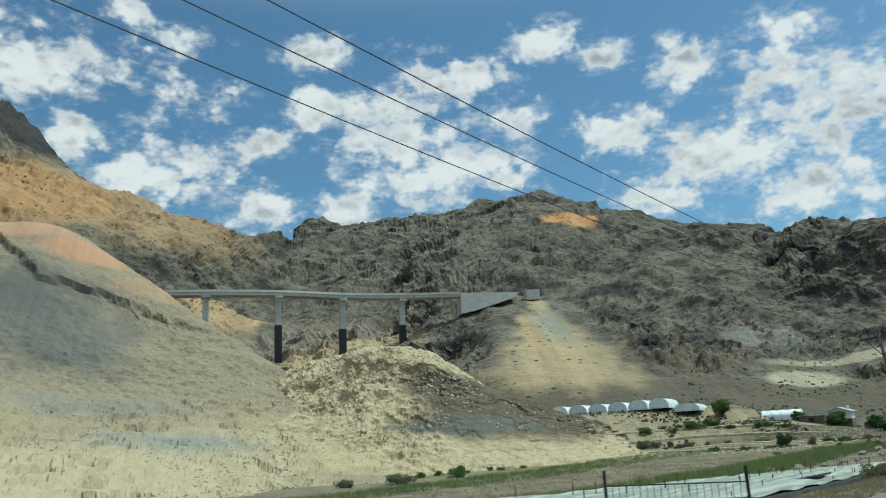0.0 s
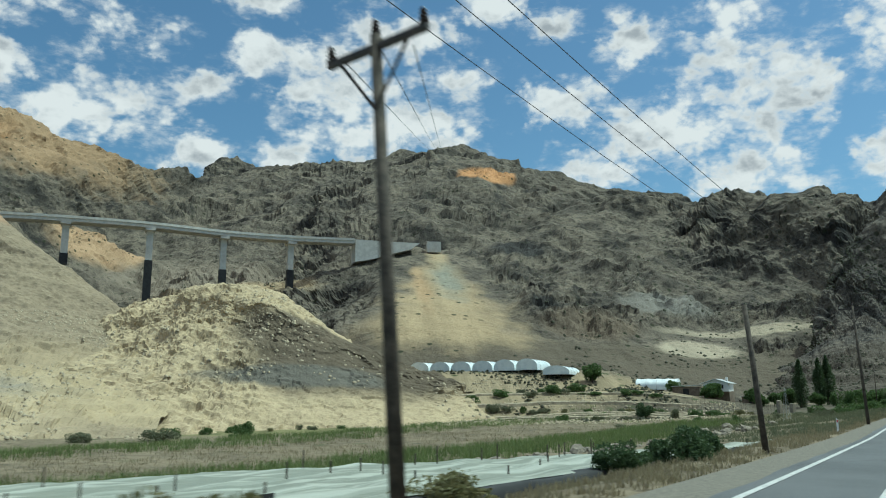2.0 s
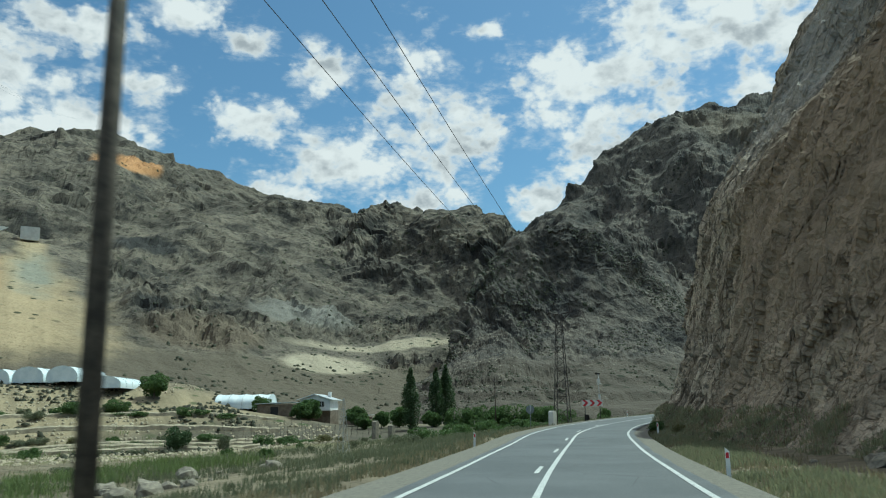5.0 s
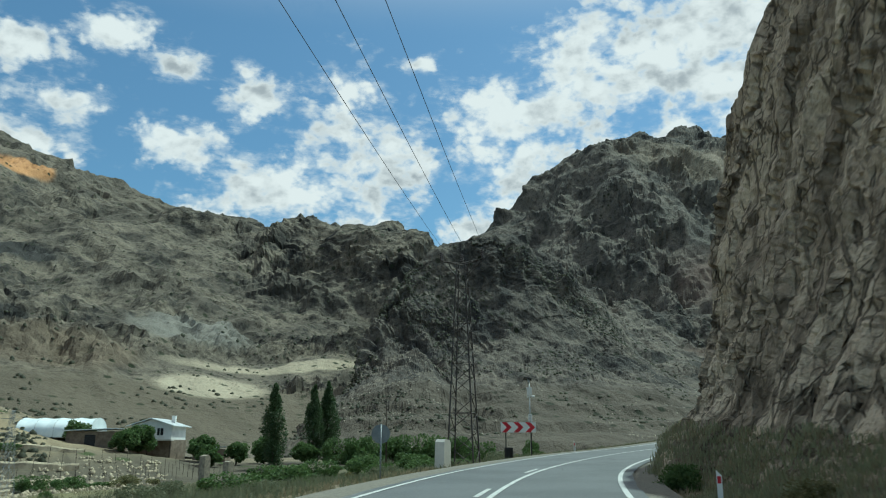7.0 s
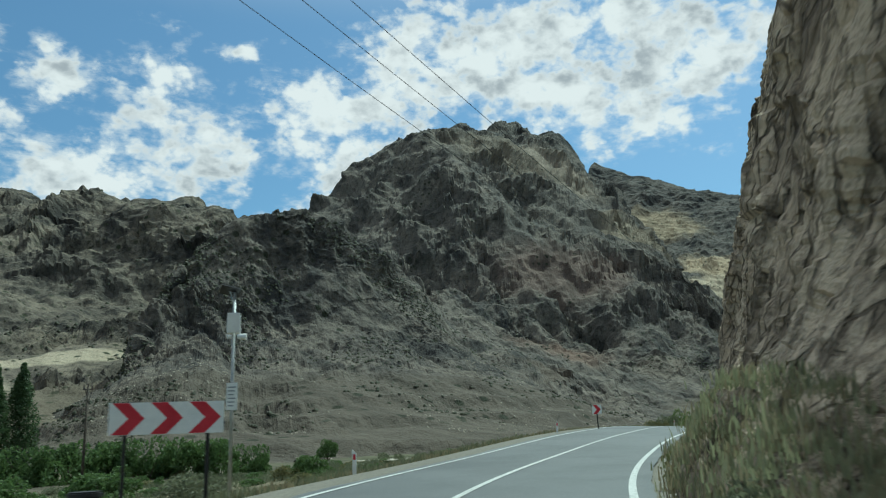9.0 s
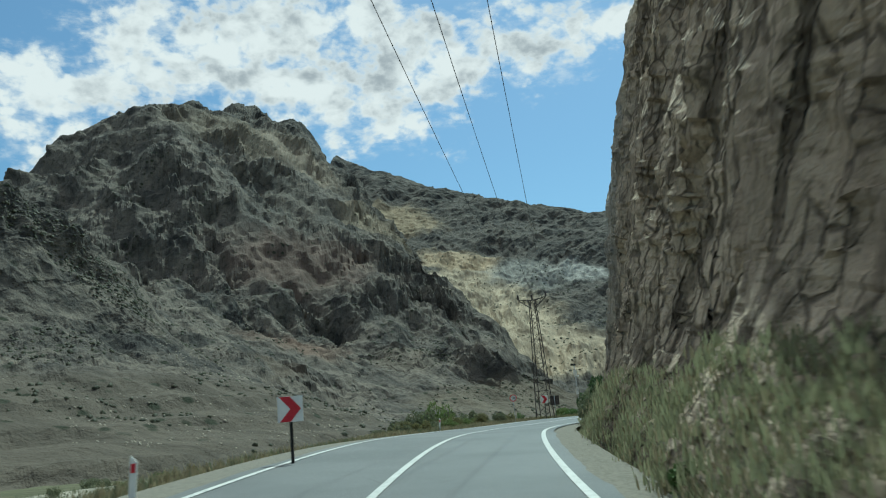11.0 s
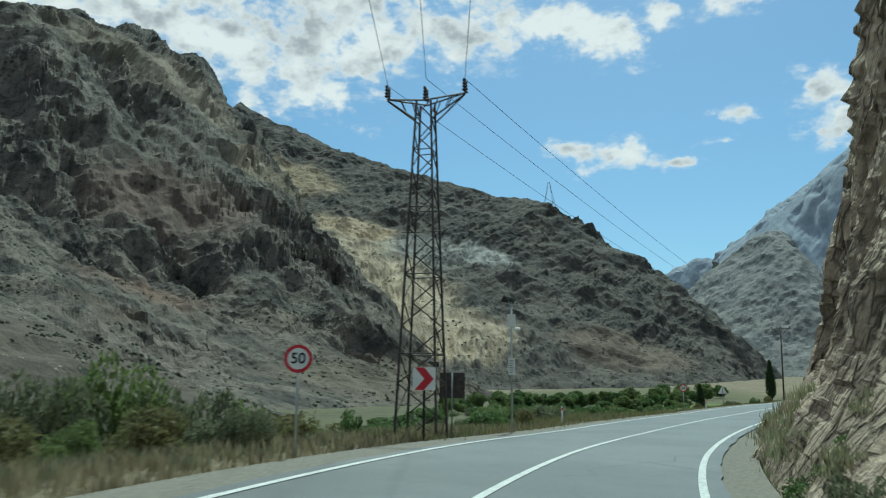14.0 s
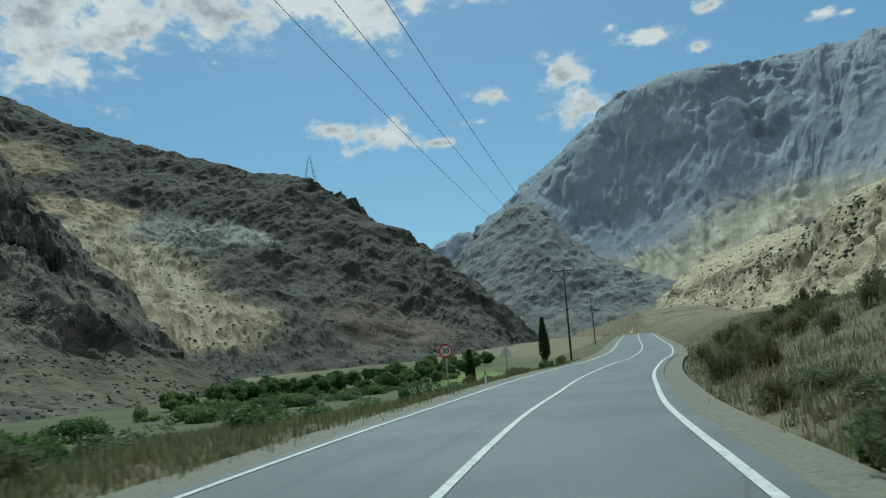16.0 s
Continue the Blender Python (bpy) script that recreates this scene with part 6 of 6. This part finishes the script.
# right of the road, under the rock wall: road metres, distance, radius, height
for k, (s_, off, r, h, kd) in enumerate((
        (150, 8.2, 1.2, 1.2, "grey"), (163, 7.0, 1.1, 1.0, "weed"), (172, 6.2, 1.3, 1.5, "green"), (178, 6.4, 1.2, 1.4, "grey"), (190, 6.0, 1.5, 2.0, "grey"), (194, 6.6, 1.7, 2.6, "grey"), (198, 6.0, 1.5, 1.9, "weed"), (202, 6.4, 1.6, 2.3, "grey"), (206, 5.9, 1.3, 1.7, "weed"),
        (211, 6.2, 1.5, 1.8, "grey"), (216, 6.0, 1.3, 1.5, "weed"), (222, 6.3, 1.4, 1.8, "grey"), (229, 6.2, 1.4, 1.6, "green"), (262, 5.9, 1.7, 2.4, "grey"), (265, 6.1, 2.0, 3.3, "dark"), (268.5, 6.1, 2.1, 3.7, "grey"), (272, 6.0, 2.0, 3.4, "dark"), (275.5, 5.8, 1.5, 2.2, "grey"), (283, 6.2, 1.2, 1.4, "green"), (289, 6.4, 1.2, 1.5, "weed"),
        (296, 6.6, 1.3, 1.5, "grey"), (303, 6.8, 1.3, 1.8, "grey"), (309, 7.0, 1.4, 1.9, "green"), (315, 7.4, 1.5, 1.9, "grey"), (319, 8.2, 1.5, 2.1, "green"), (324, 9.2, 1.6, 1.7, "weed"), (330, 11, 1.8, 1.8, "grey"), (338, 14, 1.6, 1.4, "grey"))):
    q = by_road(np.array([float(s_)]), np.array([-off + (1.1 if 165 < s_ < 235 else 0.3)]))[0]
    bush(q[0], q[1], r * (0.8 if s_ < 235 else 1.0), h * (0.8 if s_ < 235 else 1.0), kd, "growing at the foot of the rock wall", k)


for k, (x, y, r, h, kd) in enumerate(((216, 197.5, 2.3, 4.2, "grey"), (218.5, 196.6, 2.6, 5.0, "grey"), (221, 195.6, 2.7, 5.3, "reed"), (223.5, 194.4, 2.7, 5.2, "grey"), (226, 193.2, 2.2, 3.3, "reed"))):
    bush(x, y, r, h, kd, "in a willow row behind the lattice tower", k)
for k, (x, y, r, h) in enumerate(((143, 225, 3.4, 4.8), (146.5, 223.5, 3.6, 5.2), (150, 222.5, 3.6, 5.0), (153.5, 221, 3.6, 5.3), (157, 220, 3.5, 5.0), (160.5, 218.5, 3.4, 5.0), (163.5, 217.5, 2.7, 4.2), (166, 219, 1.6, 1.8), (173, 214, 1.4, 1.5), (178, 212, 1.1, 1.2))):
    bush(x, y, r, h, "green", "in the dark hedge on the river flat", k)
bush(193.5, 241.5, 1.9, 3.4, "green", "alone on the stony foot of the spur", 1, -3.0)
river_scrub_at = []
for k in range(110):
    s_, off = hr.uniform(225, 345), 13 + 40 * hr.random()
    q = by_road(np.array([s_]), np.array([off]))[0]
    river_scrub_at.append((q[0], q[1], hr.uniform(0.6, 1.8), hr.uniform(0.6, 1.7), hr.choice(("weed", "grey", "grey", "green"))))
thicket("river_scrub", river_scrub_at, "mixed green and dry scrub along the river")


grove_at = []
for k in range(90):
    w = hr.random()
    x = 330 + 190 * w
    grove_at.append((x, 214 - 0.16 * (x - 330) + hr.uniform(-13, 11), hr.uniform(1.2, 3.2), hr.uniform(1.0, 3.4), hr.choice(("green", "reed", "reed", "grey"))))
thicket("valley_grove", grove_at, "thick green orchard scrub in the valley")


# grass: many tufts of blades in one sheet each
def tufts(name, pts, size, material, label, blades=9, seed=1, spread=0.16):
    r = np.random.default_rng(seed)
    n = len(pts) * blades
    base = np.repeat(pts, blades, 0) + np.concatenate([r.normal(0, spread, (n, 2)), np.zeros((n, 1))], 1)
    h = size * r.uniform(0.45, 1.15, n)
    ang = r.uniform(0, 2 * math.pi, n)
    lean = r.uniform(0.05, 0.55, n) * h
    w = 0.012 + 0.016 * size
    side = np.stack([-np.sin(ang), np.cos(ang), np.zeros(n)], -1) * w
    tip = base + np.stack([np.cos(ang) * lean, np.sin(ang) * lean, h], -1)
    mid = base + np.stack([np.cos(ang) * lean * 0.3, np.sin(ang) * lean * 0.3, h * 0.55], -1)
    V = np.stack([base - side, base + side, mid + side * 0.8, mid - side * 0.8, tip], 1).reshape(-1, 3)
    k = np.arange(n) * 5
    F = np.concatenate([np.stack([k, k + 1, k + 2], -1), np.stack([k, k + 2, k + 3], -1), np.stack([k + 3, k + 2, k + 4], -1)])
    return tagged(new(name, soup(name, V, F, material)), label, "grass", kind="stuff")


def verge(n, s0, s1, d0, d1, seed):
    r = np.random.default_rng(seed)
    s, d = r.uniform(s0, s1, n), d0 + (d1 - d0) * r.uniform(0, 1, n)
    p = by_road(s, d)
    keep = value_noise(np.stack([p[:, 0] / 5, p[:, 1] / 5, p[:, 0] * 0 + seed], -1), 5) > -0.3
    p = p[keep]
    p[:, 2] = ground_z(p[:, 0], p[:, 1])
    return p


tufts("verge_grass_left", verge(6000, 15, 330, 4.9, 9.5, 1), 0.22, STRAW, "dry straw-coloured grass on the road verge", 12, 1)
tufts("verge_weeds_left", verge(4200, 95, 330, 5.4, 14, 2), 0.36, GREYLEAF, "half-dry weeds on the road verge", 10, 2)
tufts("verge_grass_right", verge(9000, 100, 322, -4.5, -7.6, 3), 0.26, VERGE, "grey-green grass under the rock wall", 12, 3)
tufts("verge_straw_right", verge(3000, 100, 345, -4.4, -8.5, 4), 0.26, STRAW, "dry straw-coloured grass under the rock wall", 10, 4)
bank = cl[10:70].reshape(-1, 3)                                    # the grassy bank at the foot of the rock wall
bank = bank[(value_noise(bank / 3.5, 41) > -0.25) & ((bank[:, 0] < 190) | (value_noise(bank / 1.3, 43) > 0.2))]
pick = np.random.default_rng(12).integers(0, len(bank), 13000)
tufts("bank_grass", bank[pick[:9500]], 0.24, VERGE, "grey-green grass on the bank under the rock wall", 11, 12)
tufts("bank_straw", bank[pick[9500:]], 0.24, STRAW, "dry pale grass on the bank under the rock wall", 10, 13)
tufts("tall_grass_left", verge(800, 236, 312, 5.4, 9.0, 14), 0.4, STRAW, "tall pale dry grass beside the road", 11, 14)
tufts("reed_strip", verge(5000, -10, 175, 29, 42, 5), 0.9, REED, "bright green reeds along the stream", 8, 5, 0.3)
tufts("flat_grass", verge(11000, 150, 345, 9, 46, 6), 0.5, GREYLEAF, "sparse dry grass on the river flat", 8, 6, 0.25)
tufts("valley_grass", verge(10000, 296, 390, 5, 42, 15), 0.42, WEED, "rough half-dry grass between road and river", 9, 15, 0.3)
tufts("bank_weeds_right", verge(3200, 318, 400, -5.2, -20, 16), 0.34, GREYLEAF, "rough half-dry grass on the bank beside the road", 9, 16, 0.3)
tufts("bank_straw_right", verge(2200, 318, 420, -5.0, -24, 17), 0.34, STRAW, "pale dry grass on the bank beside the road", 9, 17, 0.3)
tufts("field_stubble", verge(5000, 40, 210, 44, 80, 7), 0.35, STRAW, "pale stubble on the field terraces", 6, 7, 0.4)
tufts("far_reeds", verge(2600, 60, 200, 72, 95, 8), 0.9, REED, "green growth at the foot of the terraces", 7, 8, 0.4)


# scrub and stones strewn over the hills
def strewn(name, hill_name, n, lo, hi, material, label, seed, zmax=1e9, zmin=-1e9, category="scrub", area=None):
    r = np.random.default_rng(seed)
    me = bpy.data.objects[hill_name].data
    V = np.empty(len(me.vertices) * 3, np.float32)
    me.vertices.foreach_get("co", V)
    V = V.reshape(-1, 3)
    keep = (V[:, 2] < zmax) & (V[:, 2] > zmin) & (value_noise(V / 30.0, seed) > 0.0)
    keep &= ~((np.abs(V[:, 0] - 60) < 42) & (V[:, 1] > 365) & (V[:, 1] < 545))      # the pale fan is bare
    if area:
        keep &= (np.hypot(V[:, 0] - area[0], V[:, 1] - area[1]) < area[2])
    P = V[keep][r.integers(0, max(1, keep.sum()), n)]
    if hill_name == "ground":
        P = P + np.concatenate([r.uniform(-1, 1, (n, 2)), np.zeros((n, 1))], 1).astype(np.float32)
    base = np.array([(1, 0, 0), (-0.5, 0.87, 0), (-0.5, -0.87, 0), (0.6, 0.5, 0.62), (-0.75, 0.15, 0.6), (0.15, -0.75, 0.66), (0, 0.05, 1.0)])
    F0 = np.array([(0, 3, 5), (0, 1, 3), (1, 4, 3), (1, 2, 4), (2, 5, 4), (2, 0, 5), (3, 6, 5), (3, 4, 6), (4, 5, 6)])
    s = r.uniform(lo, hi, (n, 1, 1)) * r.uniform(0.7, 1.3, (n, 1, 3))
    a = r.uniform(0, 2 * math.pi, n)
    R = np.zeros((n, 3, 3))
    R[:, 0, 0], R[:, 0, 1], R[:, 1, 0], R[:, 1, 1], R[:, 2, 2] = np.cos(a), -np.sin(a), np.sin(a), np.cos(a), 1
    W = np.einsum("nij,kj->nki", R, base) * s * r.uniform(0.8, 1.2, (n, 7, 3)) + P[:, None] - np.array([0, 0, 0.25]) * s
    F = (F0[None] + 7 * np.arange(n)[:, None, None]).reshape(-1, 3)
    return tagged(new(name, soup(name, W.reshape(-1, 3), F, material)), label, category, kind="stuff")


strewn("scrub_north", "hill_north", 3000, 0.35, 1.1, SCRUB, "low dark scrub dotted over the hillside", 1, 150)
strewn("scrub_spur", "hill_spur", 5200, 0.3, 0.8, SCRUB, "low dark scrub dotted over the spur", 2)
strewn("scrub_main", "mountain_main", 3600, 0.35, 1.0, SCRUB, "low dark scrub dotted over the mountain", 3, 260)
strewn("scrub_side", "mountain_side", 3000, 0.6, 1.5, SCRUB, "low dark scrub dotted over the mountainside", 4)
strewn("scrub_dry", "hill_dry", 1300, 0.25, 0.8, SCRUB, "grey scrub dotted over the dry hillside", 5)
strewn("stones_dry", "hill_dry", 1200, 0.25, 0.8, STONE, "pale stones on the dry hillside", 6, category="stones")
strewn("stones_spoil", "hill_spoil", 3000, 0.12, 0.55, WALLSTONE, "loose pale boulders on the spoil slope", 7, category="stones", zmax=25)
strewn("stones_spur", "hill_spur", 2600, 0.12, 0.4, STONE, "loose grey stones at the foot of the spur", 8, 30, category="stones")
strewn("stones_mound", "hill_mound", 900, 0.2, 0.7, WALLSTONE, "loose boulders on the sandy mound", 9, category="stones")


strewn("stones_field", "ground", 5000, 0.12, 0.4, WALLSTONE, "loose pale stones on the field terraces", 10, category="stones", area=(68, 238, 52))
strewn("scrub_field", "ground", 1600, 0.25, 0.7, SCRUB, "low dark scrub dotted over the field terraces", 11, area=(66, 248, 50))


# single rocks that fell beside the road
def rock_mesh(seed):
    r = np.random.default_rng(seed)
    bm = bmesh.new()
    bmesh.ops.create_icosphere(bm, subdivisions=2, radius=1.0)
    for v in bm.verts:
        n = noise.noise(v.co * 1.6 + Vector((seed * 3.1, 0, 0)))
        v.co *= 1 + 0.45 * n
        v.co.z *= 0.7
        for ax in range(3):
            v.co[ax] = round(v.co[ax] * 3.2) / 3.2 * 0.35 + v.co[ax] * 0.65
    me = bpy.data.meshes.new("rock")
    bm.to_mesh(me)
    bm.free()
    me.materials.append(STONE.m)
    return me


ROCKS = [rock_mesh(k) for k in range(5)]
rr_ = random.Random(5)


def loose_rock(x, y, size, place, z=None):
    ob = new("rock", ROCKS[rr_.randrange(5)])
    ob.matrix_world = pose(x, y, (gz(x, y) if z is None else z) + size * 0.2, rr_.uniform(-25, 25), rr_.uniform(-25, 25), rr_.uniform(0, 360)) @ Matrix.Diagonal((size, size * rr_.uniform(0.6, 1), size * rr_.uniform(0.6, 1), 1))
    tagged(ob, "angular pale brown rock lying " + place, "rock", "loose rocks")


for k in range(150):                       # the scree fan at the start of the rock wall
    w = rr_.random() ** 0.7
    s_, off = 108 + 30 * rr_.random(), 8.5 + 11 * w
    q = by_road(np.array([s_]), np.array([-off]))[0]
    loose_rock(q[0], q[1], rr_.choice((0.12, 0.18, 0.25, 0.35, 0.5)), "in the scree fan", gz(q[0], q[1]) + max(0, off - 11) * 0.75)
for k in range(70):
    s_ = rr_.uniform(140, 335)
    q = by_road(np.array([s_]), np.array([-rr_.uniform(4.6, 6.6)]))[0]
    loose_rock(q[0], q[1], rr_.choice((0.06, 0.09, 0.14, 0.22)), "on the verge under the rock wall")
for k in range(60):
    s_ = rr_.uniform(180, 330)
    q = by_road(np.array([s_]), np.array([rr_.uniform(4.8, 12)]))[0]
    loose_rock(q[0], q[1], rr_.choice((0.05, 0.08, 0.12, 0.2)), "on the gravel verge")
for k in range(90):                        # the stony bed between reeds and road
    s_ = rr_.uniform(88, 165)
    q = by_road(np.array([s_]), np.array([rr_.uniform(19, 27)]))[0]
    loose_rock(q[0], q[1], rr_.choice((0.2, 0.35, 0.5, 0.8)), "in the dry stream bed")


# ------------------------------------------------------------------ fields and farm
def covered_field():
    """The film stretched low over the field, held up by stakes."""
    t = thing("covered_field", "white plastic film stretched over a field on short stakes", "field cover")
    s = np.linspace(-30, 98, 196)
    far = np.interp(s, [-30, 50, 68, 80, 91, 98], [46, 28, 23.5, 18.5, 14.5, 8.8])
    near = np.interp(s, [-30, 60, 85, 98], [11, 9.2, 7.9, 7.6])
    w = np.linspace(0, 1, 46)[:, None]
    d = near * (1 - w) + far * w
    P = by_road(np.broadcast_to(s, d.shape).ravel(), d.ravel()).reshape(*d.shape, 3)
    sag = 0.10 * np.abs(np.sin(d * math.pi / 2.4)) + 0.06 * np.sin(s * 1.3) * np.sin(d * 2.1)
    P[..., 2] = P[..., 2] - 0.4 - 0.75 * w - sag + 0.05 * value_noise(P.reshape(-1, 3) / 1.5, 4).reshape(d.shape)
    ob = grid_mesh("film", P, SHEET)
    ob.parent = t
    for k in range(90):
        sk = rr_.uniform(-10, 90)
        dk = rr_.uniform(float(np.interp(sk, s, near)) + 0.5, float(np.interp(sk, s, far)) - 0.5)
        q = by_road(np.array([sk]), np.array([dk]))[0]
        part("stake", Geo().tube((q[0], q[1], q[2] - 2.2), (q[0], q[1], q[2] - 0.35), 0.035, 0.03, 6), WOOD, t)
    E = by_road(s, near - 0.25)
    V = np.stack([E + np.array([0, 0, -1.0]), E + np.array([0, 0, -0.5]), P[1]], 0)
    ob = grid_mesh("edge_sheet", V, CASING)
    ob.parent = t
    tagged(ob, "black plastic edge sheet")


covered_field()
t = thing("roadside_shed", "low dark roadside shed with a sloping tarred roof", "shed", pose(21.6, 50.8, -4.7, 0, 0, TURN1))
part("roof", Geo().prism([(-1.7, 0.75), (1.5, 1.3), (1.5, 1.4), (-1.7, 0.85)], -1.6, 1.8), CASING, t, "black tarred roof")
part("wall", Geo().box(-1.5, 1.3, -1.4, 1.6, -0.2, 0.8), BLACK, t)


def field_gate(a, b):
    """A barred steel gate between two posts at the edge of the field."""
    d = math.degrees(math.atan2(b[1] - a[1], b[0] - a[0]))
    long = math.hypot(b[0] - a[0], b[1] - a[1])
    t = thing("field_gate", "dark barred steel gate between two posts beside the covered field", "gate", pose(a[0], a[1], a[2], 0, 0, d))
    for x in (0, long):
        part("gate_post", Geo().tube((x, 0, -1.6), (x, 0, 0.55), 0.07, 0.07, 8), BLACK, t)
    for z in (-0.75, -0.1):
        part("rail", Geo().tube((0.05, 0, z), (long - 0.05, 0, z), 0.03, 0.03, 6), BLACK, t)
    n = int(long / 0.28)
    for k in range(1, n):
        part("bar", Geo().tube((long * k / n, 0, -0.75), (long * k / n, 0, -0.1), 0.012, 0.012, 5), BLACK, t)


field_gate((6.8, 35.8, -2.3), (12.4, 34.2, -2.3))


def tunnel(x, y, long, wide, high, turn, label, gable=True):
    t = thing("greenhouse", label, "greenhouse", pose(x, y, gz(x, y) - 0.1, 0, 0, turn), "greenhouses")
    n = 12
    o = [(wide / 2 * math.cos(math.pi * k / n), high * (0.35 + 0.65 * math.sin(math.pi * k / n))) for k in range(n + 1)]
    o = [(wide / 2, 0)] + o + [(-wide / 2, 0)]
    g = Geo()
    m = len(o)
    for k in range(9):
        yy = -long / 2 + long * k / 8
        sag = 0.05 * high * (k % 2)
        g.v += [(a, yy, max(0, b - sag)) for a, b in o]
        if k:
            g.f += [((k - 1) * m + i, (k - 1) * m + i + 1, k * m + i + 1, k * m + i) for i in range(m - 1)]
    part("film", g, FILM, t, smooth=True)
    for sgn in (-1, 1):
        part("end_wall", Geo().add([(a, sgn * long / 2 * 1.001, b) for a, b in o], [tuple(range(m))]), FILM, t)
    for k in range(5):
        yy = -long / 2 + long * k / 4
        part("hoop", Geo().line([(a * 1.004, yy, b * 1.004) for a, b in o], 0.035, 5), GALV, t)


for k in range(6):
    tunnel(45 + 6.4 * k, 299.5 - 3.4 * k, 16, 6.6, 3.4, -28, "white plastic-film greenhouse tunnel in a row")
tunnel(84, 275, 14, 8, 2.6, -28, "long low white greenhouse with a flat film roof")
tunnel(111, 266, 12, 8.5, 3.3, 62, "white plastic-film greenhouse standing alone")


def farmhouse():
    x, y = 123.5, 252.5
    t = thing("farmhouse", "white two-storey farmhouse with a tin roof and dark ground floor", "house", pose(x, y, gz(x, y) - 0.3, 0, 0, -38))
    part("ground_floor", Geo().box(-3.5, 3.5, -3, 3, 0, 3.2), BRICKY, t, "dark mud-brick ground floor")
    part("upper_wall", Geo().prism([(-3.4, 3.2), (3.4, 3.2), (3.4, 5.4), (0, 6.4), (-3.4, 5.4)], -2.9, 2.9), PLASTER, t, "white plastered upper floor")
    for sg in (-1, 1):
        part("roof_sheet", Geo().prism([(0, 6.5), (sg * 4.1, 5.25), (sg * 4.1, 5.35), (0, 6.62)][:: (1 if sg > 0 else -1)], -3.5, 3.5), TIN, t, "pale tin roof")
    for wx in (-1.7, 1.5):
        w = part("window", Geo().box(wx - 0.5, wx + 0.5, -2.96, -2.9, 3.9, 5.0), DARKGLASS, t)
        part("frame", Geo().box(wx - 0.04, wx + 0.04, -2.985, -2.965, 3.9, 5.0), WHITE, w)
    part("balcony", Geo().box(-3.9, 3.9, -4.0, -2.9, 3.05, 3.25), CONCRETE, t)
    for px_ in (-3.7, 0, 3.7):
        part("balcony_post", Geo().tube((px_, -3.9, 0), (px_, -3.9, 3.05), 0.09), WOOD, t)
    part("chimney", Geo().box(1.8, 2.4, 0.5, 1.1, 5.6, 7.1), PLASTER, t)
    for cx, cy, w_, h_, nm in ((113.5, 250.5, 3.6, 2.6, "low mud-brick barn with a pale tin roof"), (131.5, 249.0, 2.6, 2.2, "small shed with a white tin roof"), (119, 262, 2.2, 2.4, "small white outhouse behind the house")):
        b = thing("shed", nm, "shed", pose(cx, cy, gz(cx, cy) - 0.2, 0, 0, -30), "farm sheds")
        part("wall", Geo().box(-w_, w_, -2.4, 2.4, 0, h_), BRICKY, b)
        part("roof", Geo().prism([(-w_ - 0.4, h_ + 0.05), (w_ + 0.4, h_ + 0.35), (w_ + 0.4, h_ + 0.47), (-w_ - 0.4, h_ + 0.17)], -2.9, 2.9), TIN, b)
        # black sheet on the solid wall, painted in for a shaded interior
        part("opening_shade", Geo().box(-0.8, 0.8, -2.43, -2.405, 0.2, h_ * 0.8), BLACK, b)


farmhouse()
t = thing("white_post", "tall thin whitewashed post on the terrace edge", "post", pose(23.7, 250, gz(23.7, 250) - 0.3))
part("shaft", Geo().tube((0, 0, 0), (0, 0, 7.5), 0.17, 0.12, 8), PLASTER, t)


def field_wall(a, b, high, seed):
    """A low dry-stone terrace wall that follows the ground."""
    n = 90
    u = np.linspace(0, 1, n)
    x, y = a[0] + (b[0] - a[0]) * u, a[1] + (b[1] - a[1]) * u + 1.5 * np.sin(u * 7 + seed)
    z = ground_z(x, y)
    rows = []
    for dx, dz in ((-0.6, -0.4), (-0.4, high * 0.7), (-0.1, high), (0.3, high), (0.6, -0.4)):
        p = np.stack([x + dx * 0.3, y + dx, z + dz], -1)
        p += 0.16 * np.stack([value_noise(p * 1.7, seed + k) for k in range(3)], -1)
        rows.append(p)
    tagged(grid_mesh("terrace_wall", np.stack(rows, 0), WALLSTONE, False), "rough low dry-stone terrace wall", "stone wall", "terrace walls", kind="structure")


for k, (a, b, h) in enumerate((((25, 222), (98, 206), 0.8), ((22, 228), (104, 214), 0.9), ((20, 234), (106, 222), 0.8), ((28, 241), (108, 231), 0.9), ((30, 248), (110, 240), 0.7))):
    field_wall(a, b, h * 0.8, k)
for r_ in range(9):
    for k in range(17):
        x, y = 96 + k * 1.6 + r_ * 0.35, 219 + r_ * 2.2 - k * 0.25
        if (k + r_) % 2 == 0:
            p_ = thing("vine_stake", "thin wooden vine stake in the farm plot", "stake", pose(x, y, gz(x, y)), "vine stakes")
            part("stick", Geo().tube((0, 0, -0.2), (0, 0, 1.5), 0.03, 0.025, 5), WOOD, p_)
river = by_road(np.repeat(np.linspace(262, 318, 60)[None], 6, 0).ravel(), (np.linspace(26, 42, 6)[:, None] + 4 * np.sin(np.linspace(0, 6, 60))[None]).ravel(), -2.55).reshape(6, 60, 3)
tagged(grid_mesh("river", river, GRAVEL), "pale gravel river bed beside the road", "river bed", kind="structure")
